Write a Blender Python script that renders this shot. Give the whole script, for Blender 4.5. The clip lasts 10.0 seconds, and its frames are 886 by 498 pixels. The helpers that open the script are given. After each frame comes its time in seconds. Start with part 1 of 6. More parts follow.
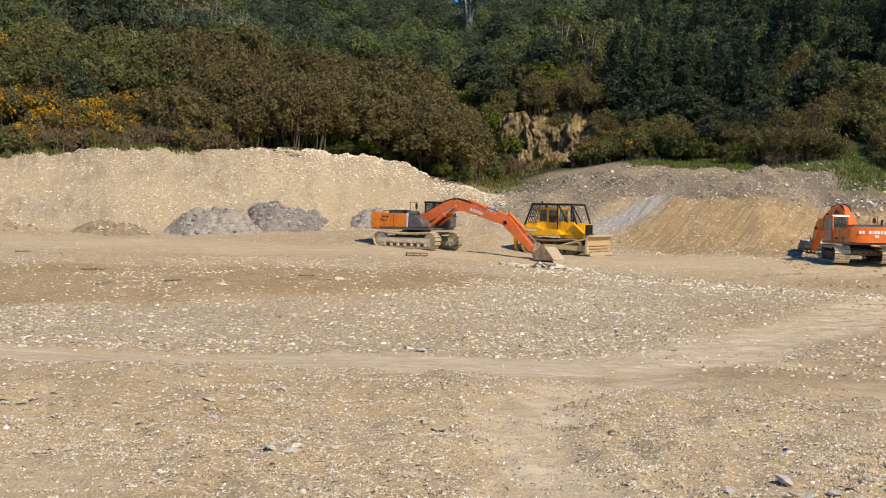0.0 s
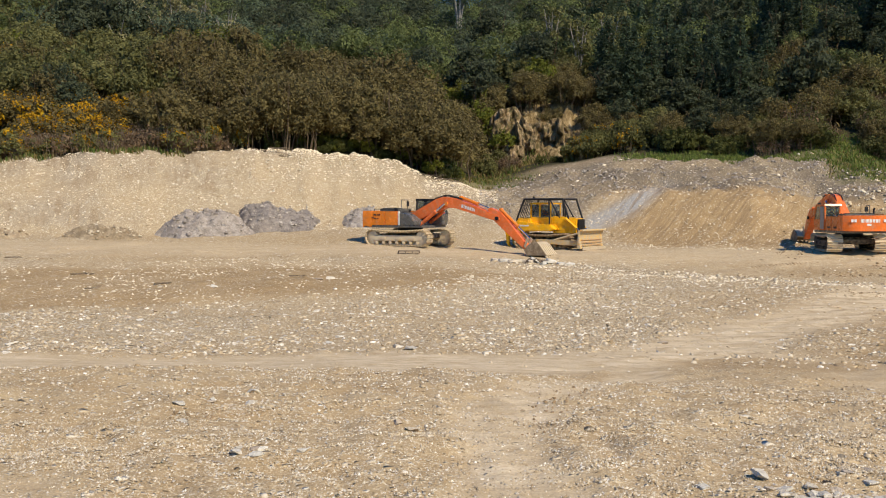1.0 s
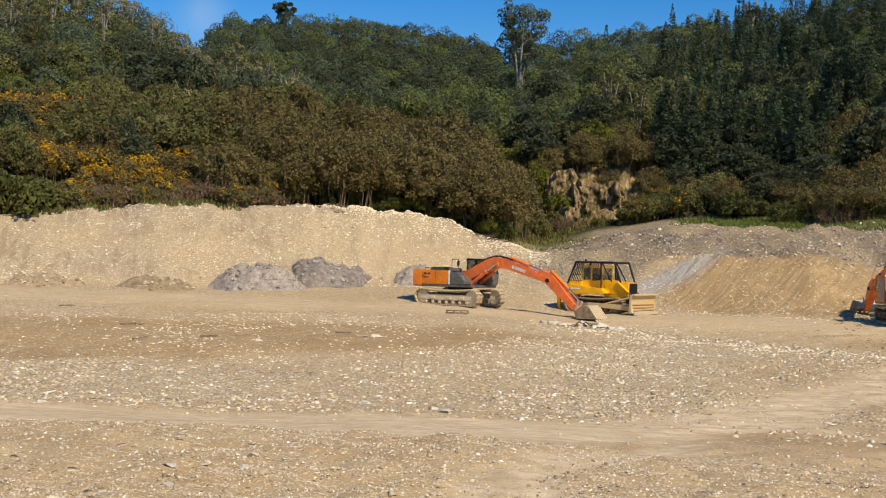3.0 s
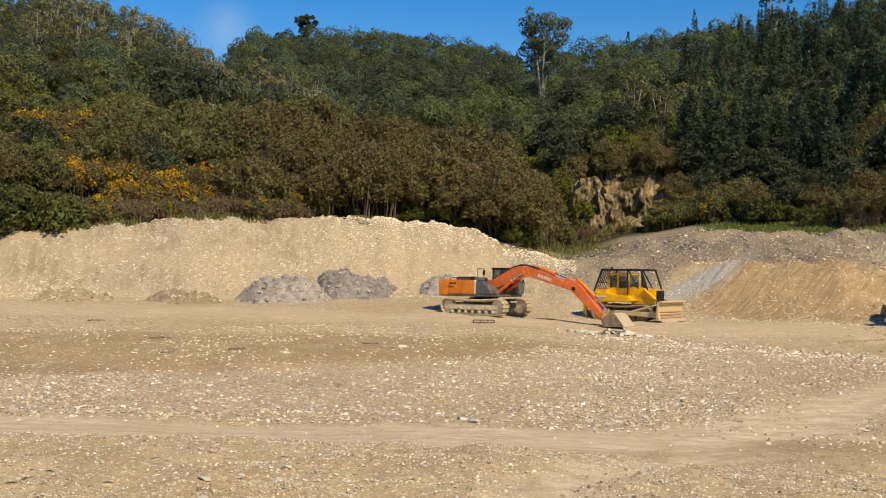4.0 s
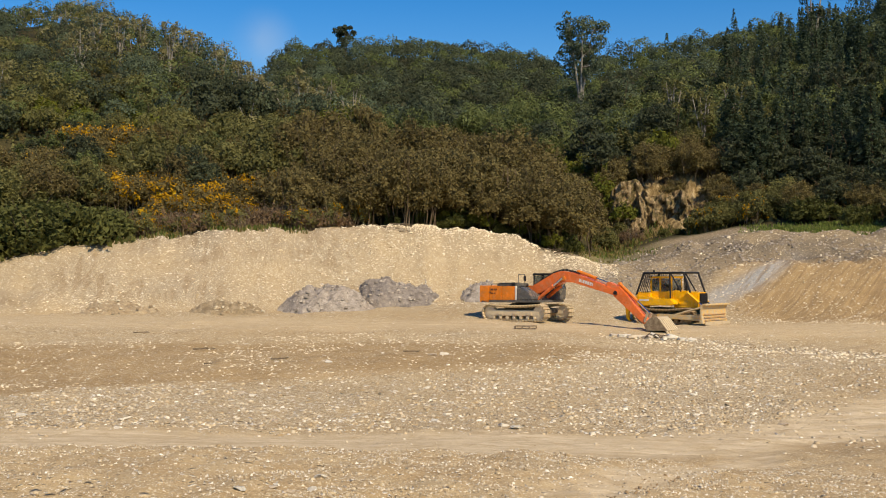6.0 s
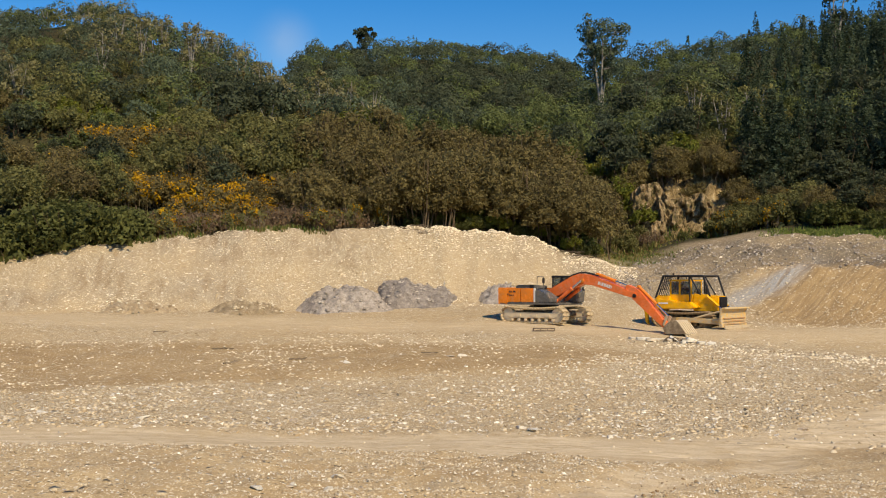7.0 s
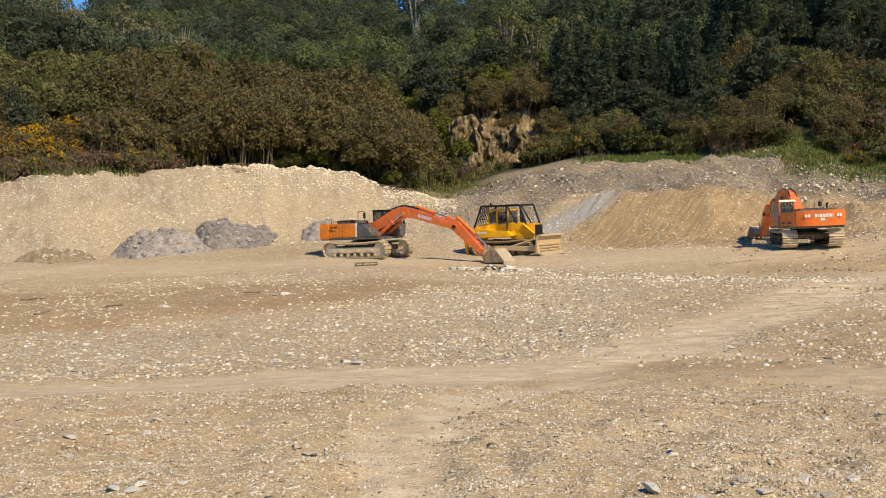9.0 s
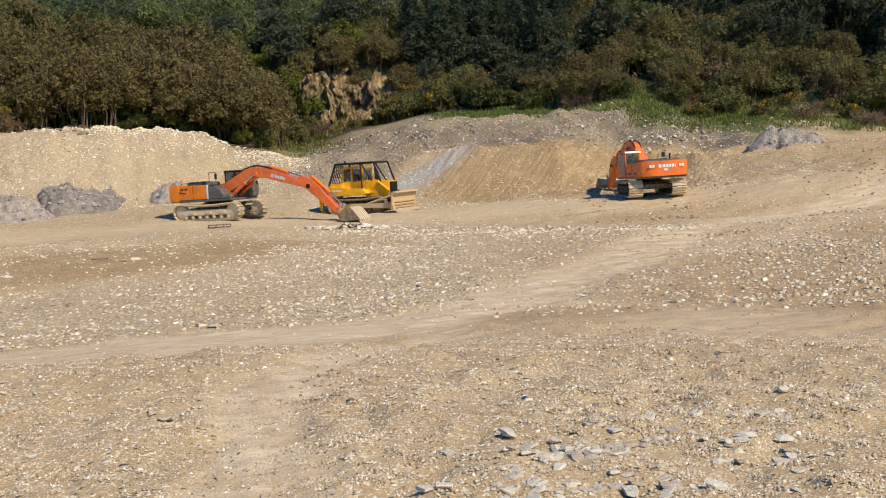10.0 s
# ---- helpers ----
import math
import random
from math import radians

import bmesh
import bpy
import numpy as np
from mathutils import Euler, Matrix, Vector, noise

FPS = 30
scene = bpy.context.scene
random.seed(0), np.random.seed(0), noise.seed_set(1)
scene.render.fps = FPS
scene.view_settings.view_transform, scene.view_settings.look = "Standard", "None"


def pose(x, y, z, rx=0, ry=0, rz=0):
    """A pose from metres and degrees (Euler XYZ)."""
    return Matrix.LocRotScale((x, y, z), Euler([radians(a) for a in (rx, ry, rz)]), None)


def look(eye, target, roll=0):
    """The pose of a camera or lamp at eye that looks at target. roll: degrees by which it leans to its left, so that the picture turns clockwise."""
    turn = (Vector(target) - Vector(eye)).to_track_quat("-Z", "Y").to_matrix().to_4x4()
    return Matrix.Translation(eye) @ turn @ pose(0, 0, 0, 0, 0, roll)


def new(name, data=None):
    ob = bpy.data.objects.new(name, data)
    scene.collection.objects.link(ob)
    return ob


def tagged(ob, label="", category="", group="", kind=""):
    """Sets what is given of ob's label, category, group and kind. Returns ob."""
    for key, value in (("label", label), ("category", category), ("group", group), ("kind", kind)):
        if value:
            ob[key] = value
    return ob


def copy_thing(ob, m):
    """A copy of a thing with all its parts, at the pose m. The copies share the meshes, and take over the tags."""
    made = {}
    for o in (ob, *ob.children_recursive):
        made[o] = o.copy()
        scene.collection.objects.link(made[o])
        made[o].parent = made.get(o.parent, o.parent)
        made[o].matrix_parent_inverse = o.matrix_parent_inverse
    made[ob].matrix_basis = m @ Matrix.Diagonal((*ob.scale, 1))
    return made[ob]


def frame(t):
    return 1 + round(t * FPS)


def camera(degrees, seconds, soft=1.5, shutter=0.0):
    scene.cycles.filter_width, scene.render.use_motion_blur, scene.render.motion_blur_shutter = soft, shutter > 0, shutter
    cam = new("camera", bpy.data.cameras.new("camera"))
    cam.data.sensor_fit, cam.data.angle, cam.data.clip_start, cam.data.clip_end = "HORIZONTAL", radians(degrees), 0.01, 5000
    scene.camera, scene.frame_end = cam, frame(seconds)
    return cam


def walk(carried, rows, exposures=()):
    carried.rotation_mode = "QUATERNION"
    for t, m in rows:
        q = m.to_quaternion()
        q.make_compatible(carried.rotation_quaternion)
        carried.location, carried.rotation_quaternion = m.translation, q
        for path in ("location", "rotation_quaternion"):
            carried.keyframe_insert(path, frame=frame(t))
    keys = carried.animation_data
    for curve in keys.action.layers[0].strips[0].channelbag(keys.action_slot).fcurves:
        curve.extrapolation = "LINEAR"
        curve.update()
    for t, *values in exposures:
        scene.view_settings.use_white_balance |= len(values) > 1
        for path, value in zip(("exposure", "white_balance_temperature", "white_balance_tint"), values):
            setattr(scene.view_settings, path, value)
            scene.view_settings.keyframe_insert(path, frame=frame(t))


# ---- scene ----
# ---- camera ----
# seconds, x, y, z, yaw to the left, pitch up, roll
PATH = [
    (0.0, -0.764, -0.403, 2.750, -4.657, -2.018, 1.104),
    (0.5, -0.619, -0.388, 2.749, -4.447, -2.125, 0.014),
    (1.0, -0.527, -0.249, 2.732, -4.881, -2.154, -0.076),
    (1.5, -0.416, -0.089, 2.750, -5.289, -1.955, -0.174),
    (2.0, -0.192, -0.017, 2.754, -3.910, -0.925, 0.283),
    (2.5, -0.011, -0.001, 2.776, -2.635, 0.330, 1.229),
    (4.0, -0.080, 0.017, 2.789, -0.343, 1.515, 0.673),
    (4.5, -0.000, 0.000, 2.783, 0.000, 1.810, 0.262),
    (5.0, 0.042, 0.022, 2.782, 0.625, 1.705, -0.137),
    (5.5, 0.029, 0.037, 2.791, 1.254, 1.780, -0.382),
    (7.0, 0.039, 0.036, 2.785, 2.968, 1.978, 0.041),
    (7.5, 0.061, 0.008, 2.784, 3.057, 1.810, 0.130),
    (8.0, 0.076, -0.024, 2.782, 2.749, 1.028, -0.154),
    (8.5, 0.103, -0.025, 2.768, -0.254, -0.501, -1.136),
    (9.0, 0.136, -0.065, 2.768, -6.584, -1.714, -2.216),
    (9.5, 0.152, -0.068, 2.755, -10.116, -3.450, -2.957),
    (10.0, 0.157, -0.077, 2.750, -14.257, -4.406, -3.601),
]


def path_pose(x, y, z, yaw, pitch, roll):
    ahead = Vector((-math.sin(radians(yaw)) * math.cos(radians(pitch)), math.cos(radians(yaw)) * math.cos(radians(pitch)), math.sin(radians(pitch))))
    return look((x, y, z), Vector((x, y, z)) + ahead, roll)


cam = camera(45.62, 10.0, soft=1.05)
EXPOSURE = 0.12
walk(cam, [(row[0], path_pose(*row[1:])) for row in PATH], exposures=[(t, EXPOSURE, kelvin, 8) for t, kelvin in ((0.0, 6700), (1.5, 6750), (2.5, 7000), (4.5, 7500), (7.5, 7550), (8.5, 7450), (9.2, 6850), (10.0, 6700))])

# ---- light ----
SUN_AZ, SUN_EL = 147.0, 44.0        # degrees clockwise from +y, and above the horizon
sun_dir = Vector((math.sin(radians(SUN_AZ)) * math.cos(radians(SUN_EL)), math.cos(radians(SUN_AZ)) * math.cos(radians(SUN_EL)), math.sin(radians(SUN_EL))))
sun = new("sun", bpy.data.lights.new("sun", "SUN"))
sun.data.energy, sun.data.angle, sun.data.color = 4.65, radians(0.55), (1.0, 0.89, 0.71)
sun.matrix_world = look(sun_dir * 200, (0, 0, 0))
world = bpy.data.worlds.new("sky")
scene.world = world
world.use_nodes = True
wn = world.node_tree
sky_node = wn.nodes.new("ShaderNodeTexSky")
sky_node.sky_type, sky_node.sun_disc = "NISHITA", False
sky_node.sun_elevation, sky_node.sun_rotation = radians(SUN_EL), radians(SUN_AZ)
sky_node.air_density, sky_node.dust_density, sky_node.ozone_density = 1.0, 0.1, 1.5
sky_tone = wn.nodes.new("ShaderNodeHueSaturation")
sky_tone.inputs["Hue"].default_value = 0.513
sky_tone.inputs["Saturation"].default_value = 1.6
wn.links.new(sky_node.outputs[0], sky_tone.inputs["Color"])
# a thin wisp of cloud over the notch in the ridge
wisp_coord, wisp_spot = wn.nodes.new("ShaderNodeTexCoord"), wn.nodes.new("ShaderNodeVectorMath")
wisp_spot.operation = "DISTANCE"
wisp_spot.inputs[1].default_value = (math.sin(radians(-11.6)) * math.cos(radians(12.9)), math.cos(radians(-11.6)) * math.cos(radians(12.9)), math.sin(radians(12.9)))
wisp_noise = wn.nodes.new("ShaderNodeTexNoise")
wisp_noise.inputs["Scale"].default_value, wisp_noise.inputs["Detail"].default_value = 12.0, 5.0
wisp_fall, wisp_cut, wisp_amount, wisp_mix = wn.nodes.new("ShaderNodeMapRange"), wn.nodes.new("ShaderNodeMapRange"), wn.nodes.new("ShaderNodeMath"), wn.nodes.new("ShaderNodeMix")
wisp_fall.interpolation_type = "SMOOTHSTEP"
for key, value in (("From Min", 0.038), ("From Max", 0.0), ("To Min", 0.0), ("To Max", 0.22)):
    wisp_fall.inputs[key].default_value = value
for key, value in (("From Min", 0.20), ("From Max", 0.62)):
    wisp_cut.inputs[key].default_value = value
wisp_amount.operation, wisp_mix.data_type = "MULTIPLY", "RGBA"
wisp_mix.inputs[7].default_value = (4.2, 4.8, 5.6, 1)
for a, b in ((wisp_coord.outputs["Generated"], wisp_spot.inputs[0]), (wisp_coord.outputs["Generated"], wisp_noise.inputs["Vector"]), (wisp_spot.outputs["Value"], wisp_fall.inputs["Value"]), (wisp_noise.outputs["Fac"], wisp_cut.inputs["Value"]),
             (wisp_fall.outputs[0], wisp_amount.inputs[0]), (wisp_cut.outputs[0], wisp_amount.inputs[1]), (wisp_amount.outputs[0], wisp_mix.inputs[0]), (sky_tone.outputs[0], wisp_mix.inputs[6]), (wisp_mix.outputs[2], wn.nodes["Background"].inputs[0])):
    wn.links.new(a, b)
wn.nodes["Background"].inputs[1].default_value = 0.13


# ---- materials ----
class Nodes:
    """A short way to write a material's node tree."""

    def __init__(self, name, roughness=0.85, metallic=0.0, specular=0.3):
        self.mat = bpy.data.materials.new(name)
        self.mat.use_nodes = True
        self.tree = self.mat.node_tree
        self.bsdf = self.tree.nodes["Principled BSDF"]
        self.bsdf.inputs["Roughness"].default_value = roughness
        self.bsdf.inputs["Metallic"].default_value = metallic
        self.bsdf.inputs["Specular IOR Level"].default_value = specular
        self.coord = self.add("ShaderNodeTexCoord")

    def add(self, kind, **inputs):
        node = self.tree.nodes.new(kind)
        for key, value in inputs.items():
            self.put(node, key.replace("_", " "), value)
        return node

    def put(self, node, key, value):
        sock = node.inputs[int(key[1:])] if key[0] == "#" else node.inputs[key]
        if isinstance(value, bpy.types.NodeSocket):
            self.tree.links.new(value, sock)
        else:
            sock.default_value = value

    def noise(self, scale, detail=4.0, rough=0.6, vec=None):
        n = self.add("ShaderNodeTexNoise", Scale=scale, Detail=detail, Roughness=rough)
        self.tree.links.new(vec or self.coord.outputs["Object"], n.inputs["Vector"])
        return n.outputs["Fac"]

    def voronoi(self, scale, feature="F1", out="Distance", vec=None, randomness=1.0):
        n = self.add("ShaderNodeTexVoronoi", Scale=scale, Randomness=randomness)
        n.feature = feature
        self.tree.links.new(vec or self.coord.outputs["Object"], n.inputs["Vector"])
        return n.outputs[out]

    def ramp(self, fac, *stops):
        n = self.add("ShaderNodeValToRGB", Fac=fac)
        els = n.color_ramp.elements
        while len(els) < len(stops):
            els.new(0.5)
        for el, (pos, col) in zip(els, stops):
            el.position, el.color = pos, (*col, 1) if len(col) == 3 else col
        return n.outputs["Color"]

    def grey(self, fac, low, high):
        n = self.add("ShaderNodeMapRange", Value=fac, From_Min=low, From_Max=high)
        return n.outputs["Result"]

    def mix(self, fac, a, b, blend="MIX"):
        n = self.tree.nodes.new("ShaderNodeMix")
        n.data_type, n.blend_type = "RGBA", blend
        for i, v in ((0, fac), (6, a), (7, b)):
            if isinstance(v, bpy.types.NodeSocket):
                self.tree.links.new(v, n.inputs[i])
            else:
                n.inputs[i].default_value = v if i == 0 else (*v, 1)
        return n.outputs[2]

    def math(self, op, a, b=0.0):
        n = self.tree.nodes.new("ShaderNodeMath")
        n.operation = op
        for i, v in enumerate((a, b)):
            if isinstance(v, bpy.types.NodeSocket):
                self.tree.links.new(v, n.inputs[i])
            else:
                n.inputs[i].default_value = v
        return n.outputs[0]

    def attr(self, name):
        n = self.tree.nodes.new("ShaderNodeAttribute")
        n.attribute_name = name
        return n.outputs["Fac"]

    def random(self, island=True):
        if island:
            return self.tree.nodes.new("ShaderNodeNewGeometry").outputs["Random Per Island"]
        return self.tree.nodes.new("ShaderNodeObjectInfo").outputs["Random"]

    def colour(self, sock):
        self.put(self.bsdf, "Base Color", sock if isinstance(sock, bpy.types.NodeSocket) else (*sock, 1))
        return self

    def bump(self, height, strength=0.5, distance=0.05):
        n = self.add("ShaderNodeBump", Strength=strength, Distance=distance, Height=height)
        self.tree.links.new(n.outputs["Normal"], self.bsdf.inputs["Normal"])
        return self


def ground_material():
    n = Nodes("gravel_ground", 0.95, specular=0.15)
    big, mid, fine, grain = n.noise(0.12, 5), n.noise(0.9, 6, 0.65), n.noise(7.0, 5, 0.7), n.noise(40.0, 3, 0.7)
    soil = n.ramp(big, (0.32, (0.43, 0.31, 0.165)), (0.55, (0.50, 0.375, 0.215)), (0.75, (0.54, 0.425, 0.265)))
    soil = n.mix(n.grey(mid, 0.35, 0.7), soil, (0.40, 0.275, 0.14))
    brown = n.ramp(mid, (0.3, (0.265, 0.172, 0.080)), (0.7, (0.39, 0.268, 0.134)))
    col = n.mix(n.attr("brown"), soil, brown)
    greyrock = n.ramp(fine, (0.3, (0.070, 0.057, 0.044)), (0.7, (0.165, 0.138, 0.108)))
    col = n.mix(n.attr("greyrock"), col, greyrock)
    blue = n.ramp(fine, (0.3, (0.24, 0.245, 0.242)), (0.7, (0.41, 0.415, 0.41)))
    col = n.mix(n.attr("blue"), col, blue)
    pale = n.ramp(n.noise(3.0, 6, 0.75), (0.32, (0.205, 0.163, 0.112)), (0.68, (0.39, 0.324, 0.240)))
    col = n.mix(n.attr("pale"), col, pale)
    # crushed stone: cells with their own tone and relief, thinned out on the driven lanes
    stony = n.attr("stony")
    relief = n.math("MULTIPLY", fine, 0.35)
    # fine soil between stones, darkened so its colour holds the shade in the gaps
    shaded_fines = n.ramp(n.noise(24.0, 4, 0.8), (0.38, (0.22, 0.158, 0.086)), (0.62, (0.42, 0.312, 0.178)))
    col = n.mix(n.math("MULTIPLY", stony, 0.6), col, shaded_fines)
    warp = n.add("ShaderNodeVectorMath", **{"#1": (0, 0, 0)})
    warp.operation = "ADD"
    n.tree.links.new(n.coord.outputs["Object"], warp.inputs[0])
    n.tree.links.new(n.tree.nodes.new("ShaderNodeTexNoise").outputs["Color"], warp.inputs[1])
    slate = n.math("MULTIPLY", n.grey(n.noise(0.55, 4, 0.7), 0.48, 0.66), 0.18)
    coarse = n.attr("coarse")
    for scale, cover, tall in ((78.0, 0.85, 0.14), (38.0, 0.75, 0.26), (18.0, 0.62, 0.5), (8.5, 0.46, 0.9), (4.0, 0.17, 1.3)):
        dist = n.voronoi(scale, vec=warp.outputs[0])
        sep = n.add("ShaderNodeSeparateColor", Color=n.voronoi(scale, out="Color", vec=warp.outputs[0]))
        pick = n.math("LESS_THAN", sep.outputs[0], n.math("MULTIPLY", n.math("MULTIPLY", stony, cover), coarse if scale < 10 else 1.0))
        shape = n.grey(dist, 0.50, 0.36)
        here = n.math("MULTIPLY", pick, shape)
        stone = n.ramp(sep.outputs[1], (0.0, (0.22, 0.155, 0.08)), (0.3, (0.44, 0.325, 0.185)), (0.6, (0.64, 0.515, 0.335)), (0.85, (0.69, 0.60, 0.45)), (1.0, (0.82, 0.75, 0.61)))
        shale = n.ramp(sep.outputs[1], (0.0, (0.20, 0.175, 0.14)), (0.4, (0.40, 0.36, 0.30)), (0.8, (0.58, 0.54, 0.47)), (1.0, (0.84, 0.80, 0.72)))
        stone = n.mix(slate, stone, shale)
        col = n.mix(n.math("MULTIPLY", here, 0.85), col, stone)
        relief = n.math("MAXIMUM", relief, n.math("MULTIPLY", n.math("MULTIPLY", pick, n.grey(dist, 0.52, 0.15)), tall))
    # scrapes left by blades and tracks: down the left bank, slantwise over the right face
    for key, across, along, wide in (("scrape_down", (0.985, 0.17, 0.0), (-0.15, 0.84, 0.5), 1.6), ("scrape_slant", (0.752, -0.66, 0.0), (0.63, 0.718, 0.297), 3.8)):
        dots = []
        for vec, scale in ((across, wide), (along, 0.32)):
            d = n.add("ShaderNodeVectorMath", **{"#1": vec})
            d.operation = "DOT_PRODUCT"
            n.tree.links.new(n.coord.outputs["Object"], d.inputs[0])
            dots.append(n.math("MULTIPLY", d.outputs["Value"], scale))
        both = n.add("ShaderNodeCombineXYZ", X=n.math("ADD", dots[0], n.math("MULTIPLY", mid, 0.25)), Y=dots[1])
        streak = n.noise(1.0, 3, 0.5, both.outputs[0])
        k = n.math("MULTIPLY", n.attr(key), n.grey(streak, 0.48, 0.58))
        col = n.mix(n.math("MULTIPLY", k, 0.55), col, (0.23, 0.152, 0.080))
        relief = n.math("ADD", relief, n.math("MULTIPLY", n.attr(key), n.math("MULTIPLY", streak, -1.3)))
    m = n.add("ShaderNodeMapping", Scale=(0.22, 2.6, 1.0), Rotation=(0, 0, radians(-44)))
    n.tree.links.new(n.coord.outputs["Object"], m.inputs["Vector"])
    rub = n.noise(1.0, 5, 0.7, m.outputs[0])
    road = n.ramp(n.math("ADD", n.math("MULTIPLY", rub, 0.7), n.math("MULTIPLY", mid, 0.3)), (0.36, (0.45, 0.34, 0.205)), (0.62, (0.68, 0.55, 0.37)))
    col = n.mix(n.math("MULTIPLY", n.attr("road"), n.grey(n.noise(2.2, 6, 0.75), 0.30, 0.52)), col, road)
    grass = n.ramp(fine, (0.3, (0.055, 0.065, 0.018)), (0.7, (0.15, 0.145, 0.05)))
    col = n.mix(n.attr("grass"), col, grass)
    litter = n.ramp(fine, (0.3, (0.03, 0.027, 0.012)), (0.7, (0.075, 0.062, 0.026)))
    col = n.mix(n.attr("litter"), col, litter)
    m = n.add("ShaderNodeMapping", Scale=(1.5, 1.5, 0.45))
    n.tree.links.new(n.coord.outputs["Object"], m.inputs["Vector"])
    rock = n.noise(1.0, 7, 0.75, m.outputs[0])
    relief = n.math("ADD", relief, n.math("MULTIPLY", n.attr("cliff"), n.math("MULTIPLY", rock, 6.0)))
    cliff = n.ramp(rock, (0.42, (0.17, 0.115, 0.05)), (0.56, (0.36, 0.26, 0.13)), (0.70, (0.60, 0.49, 0.32)))
    col = n.mix(n.attr("cliff"), col, cliff)
    col = n.mix(0.35, col, n.ramp(grain, (0.25, (0.2, 0.2, 0.2)), (0.75, (0.8, 0.8, 0.8))), "OVERLAY")
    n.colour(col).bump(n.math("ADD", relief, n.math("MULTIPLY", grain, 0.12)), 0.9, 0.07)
    return n.mat


def leaf_material(name, *stops):
    n = Nodes(name, 0.75, specular=0.2)
    tone = n.mix(0.35, n.ramp(n.random(True), *stops), n.ramp(n.random(False), *stops))
    patch = n.noise(0.35, 3)
    tone = n.mix(0.3, tone, n.ramp(patch, (0.3, (0.25, 0.25, 0.25)), (0.7, (0.75, 0.75, 0.75))), "OVERLAY")
    # fine noise puts the shaded gaps between small leaves into the colour
    fine = n.noise(11.0, 3, 0.75)
    tone = n.mix(0.7, tone, n.ramp(fine, (0.34, (0.22, 0.22, 0.22)), (0.62, (0.74, 0.74, 0.74))), "OVERLAY")
    n.colour(tone)
    back = n.add("ShaderNodeBsdfTranslucent", Color=tone)
    both = n.add("ShaderNodeMixShader", Fac=0.42)
    out = n.tree.nodes["Material Output"]
    n.tree.links.new(n.bsdf.outputs[0], both.inputs[1])
    n.tree.links.new(back.outputs[0], both.inputs[2])
    n.tree.links.new(both.outputs[0], out.inputs[0])
    return n.mat


def bark_material(name, dark, light):
    n = Nodes(name, 0.9, specular=0.1)
    n.colour(n.ramp(n.noise(3.0, 5), (0.3, dark), (0.7, light)))
    return n.mat


def stone_material(name="broken_stone", pale=0.0):
    n = Nodes(name, 0.9, specular=0.2)
    tone = n.ramp(n.random(True), (0.0, (0.34, 0.25, 0.14)), (0.2, (0.45, 0.345, 0.215)), (0.5, (0.56, 0.452, 0.305)), (0.72, (0.54, 0.458, 0.335)), (0.88, (0.68, 0.60, 0.48)), (1.0, (0.86, 0.79, 0.66)))
    tone = n.mix(pale, tone, (0.84, 0.72, 0.53))
    tone = n.mix(0.4, tone, n.ramp(n.noise(9.0, 5), (0.3, (0.3, 0.3, 0.3)), (0.7, (0.7, 0.7, 0.7))), "OVERLAY")
    n.colour(tone).bump(n.noise(20.0, 4), 0.4, 0.02)
    return n.mat


M_GROUND = ground_material()
M_STONE = stone_material()
M_PALE_STONE = stone_material("pale_stone", 0.5)
M_CRUST = stone_material("whitish_stone", 0.75)
M_SCRUB = leaf_material("scrub_leaf", (0.0, (0.090, 0.072, 0.030)), (0.5, (0.163, 0.128, 0.048)), (1.0, (0.237, 0.192, 0.076)))
M_OLIVE = leaf_material("olive_leaf", (0.0, (0.081, 0.082, 0.029)), (0.5, (0.157, 0.150, 0.050)), (1.0, (0.238, 0.225, 0.083)))
M_GREEN = leaf_material("green_leaf", (0.0, (0.064, 0.080, 0.026)), (0.5, (0.121, 0.145, 0.048)), (1.0, (0.198, 0.222, 0.079)))
M_LIME = leaf_material("lime_leaf", (0.0, (0.09, 0.11, 0.015)), (0.5, (0.16, 0.17, 0.025)), (1.0, (0.23, 0.22, 0.035)))
M_DARK = leaf_material("dark_leaf", (0.0, (0.033, 0.042, 0.024)), (0.5, (0.065, 0.077, 0.041)), (1.0, (0.113, 0.130, 0.069)))
M_PINE = leaf_material("pine_needle", (0.0, (0.028, 0.044, 0.026)), (0.5, (0.054, 0.079, 0.044)), (1.0, (0.106, 0.134, 0.071)))
M_DEAD = leaf_material("dead_bracken", (0.0, (0.10, 0.062, 0.033)), (0.5, (0.205, 0.132, 0.074)), (1.0, (0.36, 0.25, 0.15)))
M_EDGE = leaf_material("deep_green_leaf", (0.0, (0.048, 0.056, 0.016)), (0.5, (0.098, 0.106, 0.030)), (1.0, (0.165, 0.166, 0.05)))
M_FLOWER = leaf_material("gorse_flower", (0.0, (0.34, 0.18, 0.01)), (0.5, (0.54, 0.30, 0.012)), (1.0, (0.68, 0.40, 0.02)))
M_FOREST = leaf_material("forest_leaf", (0.0, (0.050, 0.069, 0.041)), (0.5, (0.090, 0.117, 0.067)), (1.0, (0.158, 0.190, 0.113)))
M_GRASS = leaf_material("grass_blade", (0.0, (0.07, 0.12, 0.02)), (0.5, (0.14, 0.195, 0.04)), (1.0, (0.28, 0.28, 0.09)))
M_STRAW = leaf_material("straw_blade", (0.0, (0.18, 0.14, 0.05)), (0.5, (0.30, 0.23, 0.09)), (1.0, (0.40, 0.33, 0.16)))
M_PALE = leaf_material("pale_leaf", (0.0, (0.15, 0.135, 0.055)), (0.5, (0.25, 0.225, 0.10)), (1.0, (0.36, 0.325, 0.17)))
M_BARK = bark_material("brown_bark", (0.05, 0.035, 0.022), (0.14, 0.10, 0.065))
